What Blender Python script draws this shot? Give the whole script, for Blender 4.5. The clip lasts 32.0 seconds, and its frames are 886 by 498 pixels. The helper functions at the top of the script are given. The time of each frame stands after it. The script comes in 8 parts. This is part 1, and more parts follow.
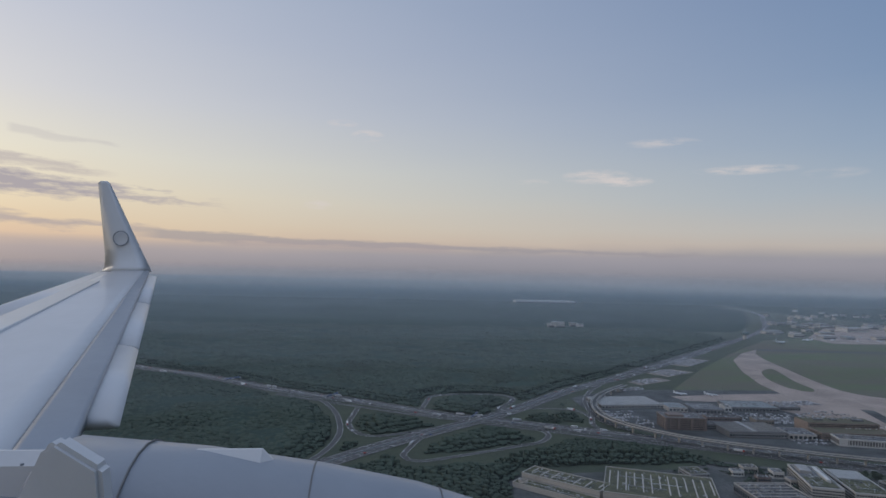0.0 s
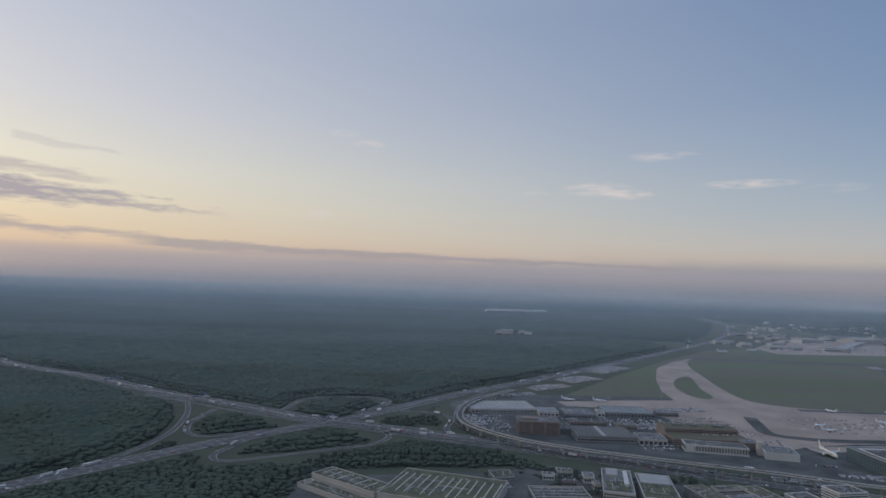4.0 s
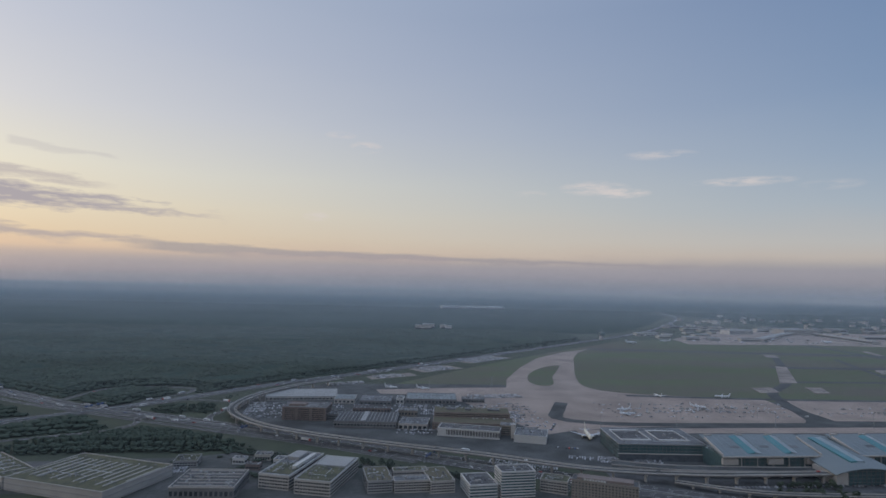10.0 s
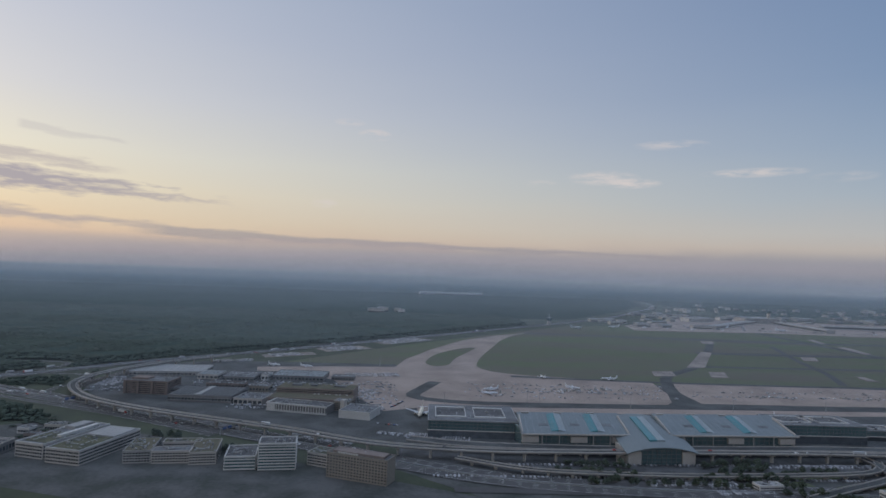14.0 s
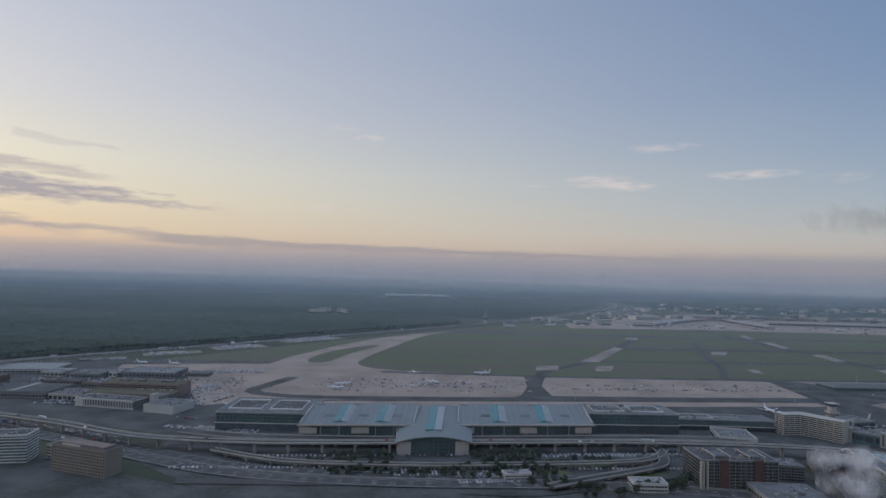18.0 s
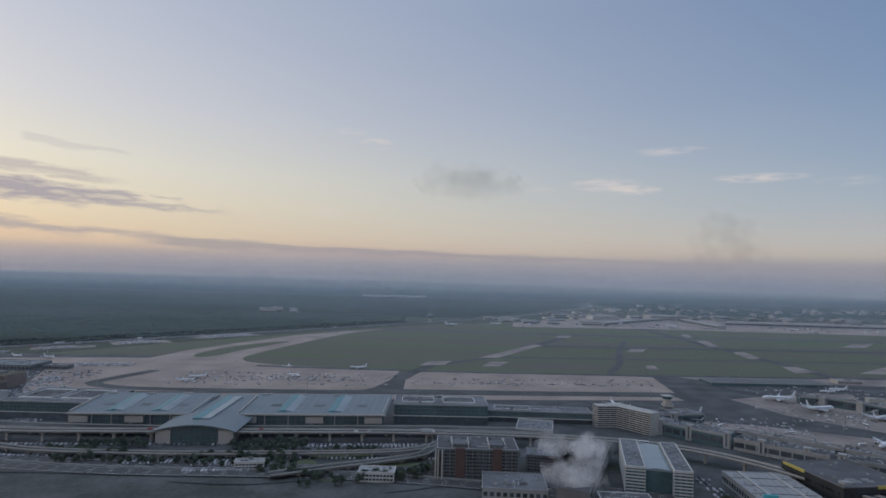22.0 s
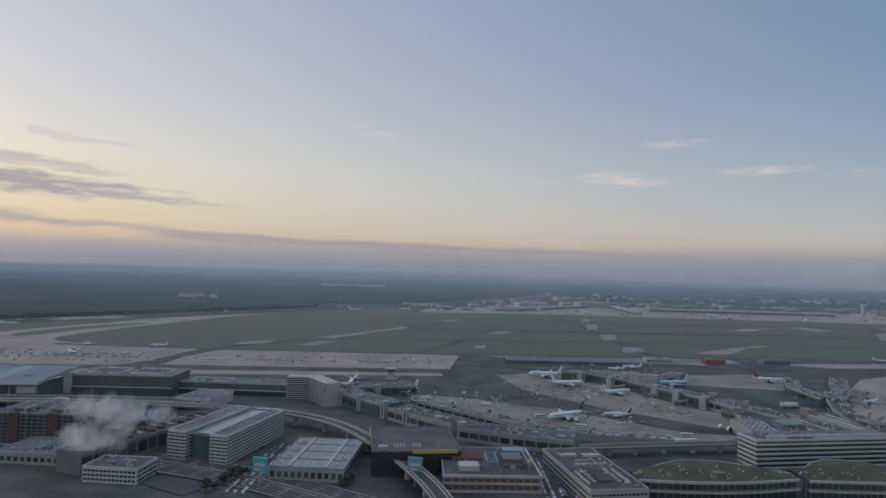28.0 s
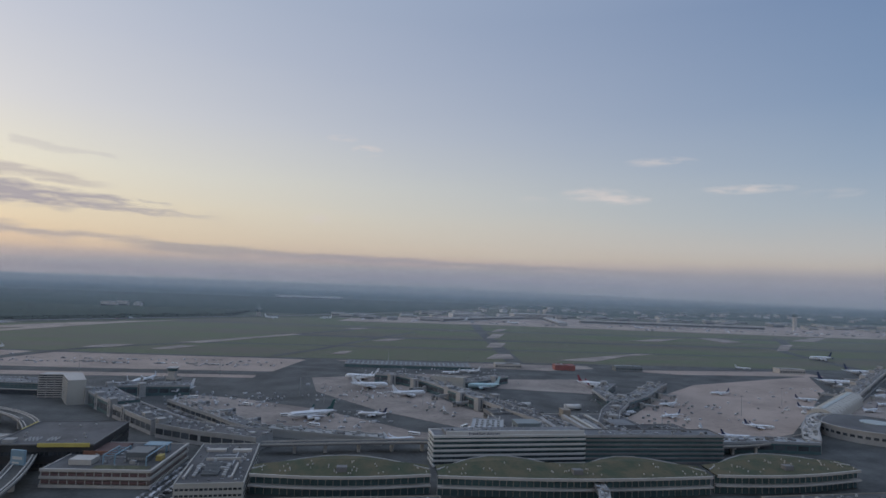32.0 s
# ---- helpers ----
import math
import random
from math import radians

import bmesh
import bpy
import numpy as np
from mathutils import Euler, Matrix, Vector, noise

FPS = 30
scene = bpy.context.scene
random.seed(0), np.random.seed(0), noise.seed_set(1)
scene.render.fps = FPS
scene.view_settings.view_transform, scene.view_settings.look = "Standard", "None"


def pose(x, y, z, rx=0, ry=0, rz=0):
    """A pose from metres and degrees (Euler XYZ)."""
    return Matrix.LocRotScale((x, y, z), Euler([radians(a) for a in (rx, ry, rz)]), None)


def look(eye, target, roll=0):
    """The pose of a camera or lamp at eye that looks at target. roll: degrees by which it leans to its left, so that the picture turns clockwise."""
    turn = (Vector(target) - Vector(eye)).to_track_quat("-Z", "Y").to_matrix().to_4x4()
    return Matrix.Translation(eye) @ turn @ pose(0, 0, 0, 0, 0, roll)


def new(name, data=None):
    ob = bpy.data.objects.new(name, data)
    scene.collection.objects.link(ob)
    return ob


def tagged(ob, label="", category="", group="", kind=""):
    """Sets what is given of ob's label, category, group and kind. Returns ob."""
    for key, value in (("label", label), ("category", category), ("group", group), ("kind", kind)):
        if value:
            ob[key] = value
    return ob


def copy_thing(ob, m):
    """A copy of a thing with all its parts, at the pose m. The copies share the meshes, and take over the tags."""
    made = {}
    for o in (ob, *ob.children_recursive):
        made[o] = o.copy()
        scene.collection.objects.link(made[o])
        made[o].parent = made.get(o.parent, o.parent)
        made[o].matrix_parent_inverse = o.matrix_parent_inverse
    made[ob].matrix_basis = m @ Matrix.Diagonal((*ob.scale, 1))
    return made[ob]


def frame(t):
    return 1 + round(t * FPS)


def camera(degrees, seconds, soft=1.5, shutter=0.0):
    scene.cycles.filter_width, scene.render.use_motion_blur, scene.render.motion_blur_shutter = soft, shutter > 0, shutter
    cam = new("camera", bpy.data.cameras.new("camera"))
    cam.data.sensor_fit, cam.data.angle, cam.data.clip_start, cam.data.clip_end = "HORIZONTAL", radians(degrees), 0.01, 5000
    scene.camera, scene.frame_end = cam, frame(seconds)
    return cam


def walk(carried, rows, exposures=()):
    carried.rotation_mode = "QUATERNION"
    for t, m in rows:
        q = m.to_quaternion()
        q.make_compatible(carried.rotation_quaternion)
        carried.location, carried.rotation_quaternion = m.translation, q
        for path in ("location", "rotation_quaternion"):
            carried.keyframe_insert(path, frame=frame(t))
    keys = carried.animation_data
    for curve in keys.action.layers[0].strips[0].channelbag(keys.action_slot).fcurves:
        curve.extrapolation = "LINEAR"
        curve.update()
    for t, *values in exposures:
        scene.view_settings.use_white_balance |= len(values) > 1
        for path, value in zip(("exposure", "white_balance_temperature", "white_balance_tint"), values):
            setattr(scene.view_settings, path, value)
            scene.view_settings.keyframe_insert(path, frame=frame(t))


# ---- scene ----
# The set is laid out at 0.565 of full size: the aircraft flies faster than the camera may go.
cam = camera(72.15, 32.0, soft=1.57)
ROWS = [
    (0, 0, 0, 156.92, 92.149, -1.419, -6.208),
    (0.5, 19.25, 0, 155.8, 92.418, -1.633, -6.145),
    (1, 38.5, 0, 154.67, 92.615, -1.659, -6.099),
    (1.5, 57.75, 0, 153.54, 92.811, -1.652, -6.098),
    (2, 77, 0, 152.41, 93.045, -1.712, -6.086),
    (2.5, 96.25, 0, 151.28, 93.197, -1.823, -6.088),
    (3, 115.5, 0, 150.15, 93.315, -2.034, -6.117),
    (3.5, 134.75, 0, 149.03, 93.271, -2.151, -6.197),
    (5.5, 211.75, 0, 144.51, 92.899, -1.358, -6.251),
    (6, 231, 0, 143.38, 93.014, -1.616, -6.196),
    (6.5, 250.25, 0, 142.25, 93.13, -1.473, -6.291),
    (7, 269.5, 0, 141.13, 93.328, -1.256, -6.371),
    (7.5, 288.75, 0, 140, 93.413, -1.194, -6.405),
    (8, 308, 0, 138.87, 93.469, -1.285, -6.407),
    (8.5, 327.25, 0, 137.74, 93.454, -1.448, -6.336),
    (9, 346.5, 0, 136.61, 93.46, -1.661, -6.332),
    (9.5, 365.75, 0, 135.48, 93.453, -1.618, -6.381),
    (10, 385, 0, 134.35, 93.236, -1.375, -6.348),
    (10.5, 404.25, 0, 133.23, 92.709, -1.168, -6.333),
    (11, 423.5, 0, 132.1, 92.423, -1.287, -6.208),
    (11.5, 442.75, 0, 130.97, 92.238, -1.426, -6.104),
    (12, 462, 0, 129.84, 92.065, -1.504, -5.968),
    (12.5, 481.25, 0, 128.71, 91.971, -1.635, -5.855),
    (13, 500.5, 0, 127.58, 91.947, -1.704, -5.788),
    (13.5, 519.75, 0, 126.45, 91.778, -1.919, -5.656),
    (14, 539, 0, 125.33, 92.122, -2.069, -5.653),
    (14.5, 558.25, 0, 124.2, 92.714, -1.718, -5.825),
    (16.5, 635.25, 0, 119.68, 93.281, -1.358, -6.363),
    (17, 654.5, 0, 118.55, 93.251, -1.413, -6.236),
    (17.5, 673.75, 0, 117.43, 92.852, -1.514, -6.103),
    (18, 693, 0, 116.3, 92.556, -1.524, -6.01),
    (18.5, 712.25, 0, 115.17, 92.591, -1.543, -5.891),
    (19, 731.5, 0, 114.04, 92.94, -1.703, -5.821),
    (19.5, 750.75, 0, 112.91, 93.143, -1.944, -5.702),
    (20, 770, 0, 111.78, 93.419, -2.1, -5.566),
    (20.5, 789.25, 0, 110.65, 93.331, -2.204, -5.372),
    (21, 808.5, 0, 109.53, 93.162, -1.802, -5.367),
    (21.5, 827.75, 0, 108.4, 92.911, -1.628, -5.343),
    (22, 847, 0, 107.27, 92.865, -1.59, -5.428),
    (22.5, 866.25, 0, 106.14, 92.852, -1.652, -5.614),
    (23, 885.5, 0, 105.01, 93.084, -1.597, -5.834),
    (23.5, 904.75, 0, 103.88, 93.067, -1.697, -5.921),
    (24, 924, 0, 102.76, 92.714, -1.578, -5.999),
    (24.5, 943.25, 0, 101.63, 92.552, -1.451, -6.003),
    (25, 962.5, 0, 100.5, 92.529, -1.589, -6.022),
    (25.5, 981.75, 0, 99.37, 92.691, -1.998, -5.864),
    (27.5, 1058.75, 0, 94.86, 92.772, -1.795, -5.291),
    (28, 1078, 0, 93.73, 92.21, -1.586, -5.09),
    (28.5, 1097.25, 0, 92.6, 91.993, -1.502, -4.881),
    (29, 1116.5, 0, 91.47, 91.877, -1.808, -4.707),
    (29.5, 1135.75, 0, 90.34, 92.222, -2.109, -4.791),
    (30, 1155, 0, 89.21, 93.184, -2.018, -5),
    (30.5, 1174.25, 0, 88.08, 93.727, -1.961, -5.272),
    (31, 1193.5, 0, 86.96, 93.991, -2.022, -5.704),
    (31.5, 1212.75, 0, 85.83, 94.264, -2.112, -6.146),
    (32, 1232, 0, 84.7, 93.64, -2.103, -6.41),
]
walk(cam, [(t, pose(x, y, z, rx, ry, rz)) for t, x, y, z, rx, ry, rz in ROWS])

# ---- sky, sun ----
def lin(c):
    return [((v / 255) / 12.92 if v / 255 <= 0.04045 else ((v / 255 + 0.055) / 1.055) ** 2.4) for v in c]


SUN_AZ, SUN_EL = -62.0, 6.0          # degrees from +y towards +x, and above the horizon


def build_sky():
    world = bpy.data.worlds.new("sky")
    scene.world = world
    world.use_nodes = True
    nt = world.node_tree
    N, L = nt.nodes, nt.links
    N.clear()

    def mth(op, a, b=None, c=None, clamp=False):
        n = N.new("ShaderNodeMath")
        n.operation, n.use_clamp = op, clamp
        for i, v in enumerate((a, b, c)):
            if v is None:
                continue
            if isinstance(v, (int, float)):
                n.inputs[i].default_value = v
            else:
                L.new(v, n.inputs[i])
        return n.outputs[0]

    def mix(f, a, b):
        n = N.new("ShaderNodeMix")
        n.data_type = "RGBA"
        for k, v in ((0, f), (6, a), (7, b)):
            if isinstance(v, (int, float)):
                n.inputs[k].default_value = v
            elif isinstance(v, (list, tuple)):
                n.inputs[k].default_value = (*v, 1)
            else:
                L.new(v, n.inputs[k])
        return n.outputs[2]

    tc = N.new("ShaderNodeTexCoord")
    sep = N.new("ShaderNodeSeparateXYZ")
    L.new(tc.outputs["Generated"], sep.inputs[0])
    x, y, z = sep.outputs
    el = mth("MULTIPLY", mth("ARCSINE", z), 57.2958)
    az = mth("MULTIPLY", mth("ARCTAN2", x, y), 57.2958)

    def noise_at(sa, se, detail, rough=0.55):
        cb = N.new("ShaderNodeCombineXYZ")
        L.new(mth("MULTIPLY", az, sa), cb.inputs[0])
        L.new(mth("MULTIPLY", el, se), cb.inputs[1])
        n = N.new("ShaderNodeTexNoise")
        n.inputs["Scale"].default_value, n.inputs["Detail"].default_value = 1.0, detail
        n.inputs["Roughness"].default_value = rough
        L.new(cb.outputs[0], n.inputs["Vector"])
        return n.outputs["Fac"]

    def ramp(value, stops):
        r = N.new("ShaderNodeValToRGB")
        r.color_ramp.interpolation = "LINEAR"
        e = r.color_ramp.elements
        while len(e) < len(stops):
            e.new(0.5)
        for k, (pos, col) in zip(e, stops):
            k.position, k.color = (pos + 10) / 100, (*lin(col), 1)
        L.new(value, r.inputs[0])
        return r.outputs[0]

    wob = noise_at(0.07, 0.25, 3)
    el2 = mth("ADD", el, mth("MULTIPLY", mth("SUBTRACT", wob, 0.5), 1.3))
    pos = mth("DIVIDE", mth("ADD", el2, 10), 100, clamp=True)
    east = ramp(pos, [(-10, (74, 88, 100)), (-2.6, (104, 115, 128)), (-1.2, (126, 133, 145)), (-0.2, (144, 146, 157)), (1.2, (166, 161, 169)),
                      (2.4, (222, 194, 172)), (3.6, (232, 208, 178)), (6, (240, 224, 196)), (9, (238, 230, 212)), (14, (222, 220, 222)),
                      (20, (205, 208, 220)), (30, (182, 194, 214)), (42, (180, 200, 232)), (60, (222, 242, 278)), (90, (238, 257, 298))])
    west = ramp(pos, [(-10, (70, 86, 100)), (-2.2, (96, 110, 125)), (-1.0, (114, 124, 138)), (0.2, (132, 137, 150)), (1.8, (152, 153, 165)),
                      (2.7, (188, 180, 177)), (4, (186, 186, 188)), (7, (168, 180, 194)), (11, (150, 168, 192)), (16, (132, 154, 186)),
                      (24, (118, 142, 179)), (36, (140, 160, 192)), (50, (182, 208, 244)), (90, (238, 257, 298))])
    side = mth("DIVIDE", mth("ADD", az, 32), 74, clamp=True)
    side = mth("POWER", side, 0.85)
    col = mix(side, east, west)

    # the low bank of cloud along the horizon
    bank = mth("DIVIDE", mth("SUBTRACT", mth("ADD", 2.2, mth("MULTIPLY", mth("SUBTRACT", wob, 0.5), 2.4)), el), 0.7, clamp=True)
    bank = mth("MULTIPLY", bank, mth("DIVIDE", mth("SUBTRACT", el, -0.4), 1.6, clamp=True))
    col = mix(mth("MULTIPLY", bank, 0.45), col, lin((160, 157, 170)))
    # long flat clouds: azimuth and height of both ends, half thickness at both ends, strength
    rag = noise_at(0.16, 0.9, 6, 0.62)
    for a0, e0, h0, a1, e1, h1, amt, tone in ((-44, 7.2, 1.9, -13, 5.2, 0.25, 0.95, (164, 157, 170)), (-46, 8.8, 1.0, -22, 7.4, 0.3, 0.7, (182, 172, 176)), (-44, 4.2, 1.1, -18, 2.9, 0.3, 0.85, (172, 162, 168)), (-22, 2.7, 0.5, 32, 1.9, 0.2, 0.75, (156, 152, 162)), (-14, 2.2, 0.3, 8, 2.1, 0.5, 0.5, (168, 158, 166)), (-30, 10.2, 0.4, -22, 9.7, 0.15, 0.35, (190, 184, 188))):
        f = mth("DIVIDE", mth("SUBTRACT", az, a0), a1 - a0)
        mid_ = mth("MULTIPLY_ADD", f, e1 - e0, e0)
        half = mth("MULTIPLY_ADD", f, h1 - h0, h0)
        off = mth("ADD", mth("SUBTRACT", el, mid_), mth("MULTIPLY", mth("SUBTRACT", rag, 0.5), 2.6 * h0))
        body = mth("DIVIDE", mth("SUBTRACT", half, mth("ABSOLUTE", off)), 0.45 * h0, clamp=True)
        ends = mth("MULTIPLY", mth("DIVIDE", f, 0.06, clamp=True), mth("DIVIDE", mth("SUBTRACT", 1.0, f), 0.1, clamp=True))
        col = mix(mth("MULTIPLY", mth("MULTIPLY", body, ends), amt), col, lin(tone))

    # small wisps of cirrus
    wisp_noise = noise_at(0.35, 1.6, 6, 0.62)
    for a0, e0, sa, se, amt in ((20.2, 9.0, 3.4, 0.75, 0.75), (22.8, 8.5, 2.6, 0.5, 0.9), (-1.2, 12.4, 1.7, 0.6, 0.8), (-3.6, 13.4, 1.6, 0.4, 0.4),
                                (-5.6, 5.9, 1.4, 0.5, 0.6), (25.9, 11.8, 3.4, 0.5, 0.5), (32.6, 9.2, 4.4, 0.45, 0.7), (14.4, 8.5, 1.7, 0.35, 0.4), (39.0, 8.6, 2.5, 0.5, 0.3)):
        u = mth("DIVIDE", mth("SUBTRACT", az, a0), sa)
        v = mth("DIVIDE", mth("SUBTRACT", el, e0), se)
        d = mth("ADD", mth("MULTIPLY", u, u), mth("MULTIPLY", v, v))
        w = mth("SUBTRACT", 1.0, d, clamp=True)
        w = mth("MULTIPLY", w, mth("DIVIDE", mth("SUBTRACT", wisp_noise, 0.38), 0.18, clamp=True))
        col = mix(mth("MULTIPLY", w, amt), col, lin((221, 211, 209)))

    sky = N.new("ShaderNodeTexSky")
    sky.sky_type, sky.sun_disc = "NISHITA", False
    sky.sun_elevation, sky.sun_rotation = radians(SUN_EL), radians(SUN_AZ)
    b1, b2 = N.new("ShaderNodeBackground"), N.new("ShaderNodeBackground")
    L.new(sky.outputs[0], b1.inputs[0])
    b1.inputs[1].default_value = 0.10
    L.new(col, b2.inputs[0])
    b2.inputs[1].default_value = 1.0
    ms = N.new("ShaderNodeMixShader")
    ms.inputs[0].default_value = 0.88
    L.new(b1.outputs[0], ms.inputs[1])
    L.new(b2.outputs[0], ms.inputs[2])
    out = N.new("ShaderNodeOutputWorld")
    L.new(ms.outputs[0], out.inputs[0])


build_sky()
sun = new("sun", bpy.data.lights.new("sun", "SUN"))
sun.data.energy, sun.data.angle, sun.data.color = 0.5, radians(12), (1.0, 0.88, 0.76)
sun.matrix_world = look((0, 0, 0), (-math.sin(radians(SUN_AZ)), -math.cos(radians(SUN_AZ)), -math.tan(radians(SUN_EL))))

# ---- materials ----
def mat(name, col, rough=0.8, var=0.2, scale=0.25, bump=0.0, metal=0.0, spec=0.3, sheen=0.0, col2=None, fine=6.0, rnd=0.0, island=False, coat=0.0, detail=5, stretch=None, patch=0.275):
    """A surface with broad stains and fine grain; scale: stains to the metre; fine: the grain's factor over it; patch: how softly the two tones meet."""
    m = bpy.data.materials.new(name)
    m.use_nodes = True
    nt = m.node_tree
    N, L = nt.nodes, nt.links
    p = N["Principled BSDF"]
    geo = N.new("ShaderNodeNewGeometry")
    n1, n2 = N.new("ShaderNodeTexNoise"), N.new("ShaderNodeTexNoise")
    place_ = geo.outputs["Position"]
    if stretch:
        mp = N.new("ShaderNodeMapping")
        mp.inputs["Scale"].default_value = stretch
        L.new(place_, mp.inputs["Vector"])
        place_ = mp.outputs[0]
    for n, s in ((n1, scale), (n2, scale * fine)):
        L.new(place_, n.inputs["Vector"])
        n.inputs["Scale"].default_value, n.inputs["Detail"].default_value = s, detail
    add = N.new("ShaderNodeMath")
    add.operation = "MULTIPLY_ADD"
    add.inputs[1].default_value = 0.45
    L.new(n2.outputs["Fac"], add.inputs[0])
    L.new(n1.outputs["Fac"], add.inputs[2])
    rng = N.new("ShaderNodeMapRange")
    rng.inputs["From Min"].default_value, rng.inputs["From Max"].default_value = 0.725 - patch, 0.725 + patch
    L.new(add.outputs[0], rng.inputs["Value"])
    mx = N.new("ShaderNodeMix")
    mx.data_type = "RGBA"
    c2 = col2 or [v * (1 - var) for v in col]
    c1 = col if col2 else [v * (1 + var) for v in col]
    mx.inputs[6].default_value, mx.inputs[7].default_value = (*c2, 1), (*c1, 1)
    L.new(rng.outputs[0], mx.inputs[0])
    colour = mx.outputs[2]
    if rnd:
        src = geo.outputs["Random Per Island"]
        if not island:
            src = N.new("ShaderNodeObjectInfo").outputs["Random"]
        hs = N.new("ShaderNodeHueSaturation")
        r2 = N.new("ShaderNodeMapRange")
        r2.inputs["To Min"].default_value, r2.inputs["To Max"].default_value = 1 - rnd, 1 + rnd
        L.new(src, r2.inputs["Value"])
        L.new(r2.outputs[0], hs.inputs["Value"])
        L.new(colour, hs.inputs["Color"])
        colour = hs.outputs[0]
    L.new(colour, p.inputs["Base Color"])
    p.inputs["Roughness"].default_value, p.inputs["Metallic"].default_value = rough, metal
    p.inputs["Specular IOR Level"].default_value = spec
    if sheen:
        p.inputs["Sheen Weight"].default_value, p.inputs["Sheen Roughness"].default_value = sheen, 0.5
        p.inputs["Sheen Tint"].default_value = (0.75, 0.88, 1.0, 1)
    if coat:
        p.inputs["Coat Weight"].default_value, p.inputs["Coat Roughness"].default_value = coat, 0.15
    if bump:
        b = N.new("ShaderNodeBump")
        b.inputs["Strength"].default_value, b.inputs["Distance"].default_value = bump, 0.3
        L.new(n2.outputs["Fac"], b.inputs["Height"])
        L.new(b.outputs[0], p.inputs["Normal"])
    return m


M = {}
M["soil"] = mat("soil", (0.075, 0.085, 0.06), 0.9, 0.35, 0.02, 0.3, sheen=0.25)
M["grass"] = mat("grass", (0.086, 0.108, 0.05), 0.9, scale=0.011, col2=(0.104, 0.092, 0.068), bump=0.3, fine=14, patch=0.14, stretch=(0.35, 1.0, 1.0))
M["verge"] = mat("verge_grass", (0.058, 0.07, 0.038), 0.9, scale=0.04, col2=(0.034, 0.042, 0.028), bump=0.4, fine=8)
M["apron"] = mat("apron_concrete", (0.285, 0.226, 0.19), 0.85, 0.2, 0.02, 0.1, fine=12, patch=0.17)
M["apron_old"] = mat("old_concrete", (0.222, 0.187, 0.163), 0.85, 0.32, 0.025, 0.1, fine=12, patch=0.17)
M["asphalt"] = mat("asphalt", (0.064, 0.066, 0.064), 0.85, 0.4, 0.04, 0.1, fine=14, patch=0.16)
M["forecourt"] = mat("forecourt_asphalt", (0.078, 0.078, 0.078), 0.9, 0.4, 0.06, 0.1, fine=9, patch=0.16)
M["deck"] = mat("weathered_deck_concrete", (0.135, 0.134, 0.132), 0.85, 0.25, 0.1, 0.15)
M["roof_gear"] = mat("mixed_roof_plant", (0.24, 0.245, 0.25), 0.6, 0.2, 0.4, rnd=0.7, island=True)
M["tail_green"] = mat("dark_green_tail_paint", (0.03, 0.085, 0.08), 0.4, 0.1, 0.2)
M["black_clad"] = mat("black_cladding", (0.03, 0.032, 0.035), 0.4, 0.3, 0.1, spec=0.4)
M["yard"] = mat("paved_yard", (0.1, 0.098, 0.095), 0.9, scale=0.04, col2=(0.045, 0.05, 0.044), bump=0.1, fine=9, patch=0.16)
M["motorway"] = mat("motorway_asphalt", (0.07, 0.067, 0.066), 0.8, 0.2, 0.04, 0.1, fine=10)
M["runway"] = mat("runway_asphalt", (0.066, 0.067, 0.066), 0.85, 0.22, 0.02, 0.1, fine=16)
M["paint"] = mat("road_paint", (0.6, 0.6, 0.57), 0.7, 0.2, 0.3)
M["yellow_paint"] = mat("yellow_paint", (0.36, 0.28, 0.1), 0.7, 0.2, 0.3)
M["concrete"] = mat("concrete", (0.285, 0.28, 0.272), 0.85, 0.18, 0.08, 0.15)
M["pale"] = mat("pale_concrete", (0.38, 0.355, 0.325), 0.8, 0.12, 0.1, 0.1)
M["dark_concrete"] = mat("dark_concrete", (0.155, 0.153, 0.152), 0.85, 0.2, 0.1, 0.1)
M["white"] = mat("white_cladding", (0.46, 0.45, 0.43), 0.55, 0.1, 0.12, 0.05)
M["cream"] = mat("cream_render", (0.36, 0.345, 0.31), 0.7, 0.1, 0.12, 0.05)
M["ochre"] = mat("ochre_render", (0.215, 0.19, 0.16), 0.75, 0.12, 0.12, 0.05)
M["brick"] = mat("red_brown_brick", (0.185, 0.148, 0.132), 0.85, 0.2, 0.15, 0.2)
M["orange_wall"] = mat("orange_brown_wall", (0.2, 0.162, 0.142), 0.8, 0.15, 0.15, 0.1)
M["grey_roof"] = mat("grey_roofing_felt", (0.135, 0.138, 0.142), 0.75, 0.25, 0.06, 0.15, patch=0.15)
M["dark_roof"] = mat("dark_roofing_felt", (0.085, 0.084, 0.085), 0.8, 0.25, 0.06, 0.15, patch=0.15)
M["light_roof"] = mat("light_sheet_roof", (0.27, 0.27, 0.262), 0.6, 0.12, 0.07, 0.1)
M["metal_roof"] = mat("grey_sheet_metal_roof", (0.165, 0.19, 0.196), 0.55, 0.12, 0.05, 0.05, metal=0.1)
M["sedum"] = mat("sedum_roof", (0.112, 0.108, 0.062), 0.95, scale=0.12, col2=(0.056, 0.06, 0.042), bump=0.4, fine=9, patch=0.15)
M["sedum_station"] = mat("brown_green_sedum_roof", (0.1, 0.086, 0.052), 0.95, scale=0.1, col2=(0.05, 0.062, 0.038), bump=0.4, fine=7, patch=0.15)
M["sedum_red"] = mat("dry_sedum_roof", (0.125, 0.105, 0.075), 0.95, scale=0.05, col2=(0.09, 0.09, 0.058), bump=0.4, fine=9)
M["glass"] = mat("dark_green_glass", (0.068, 0.114, 0.12), 0.2, 0.3, 0.06, spec=0.6)
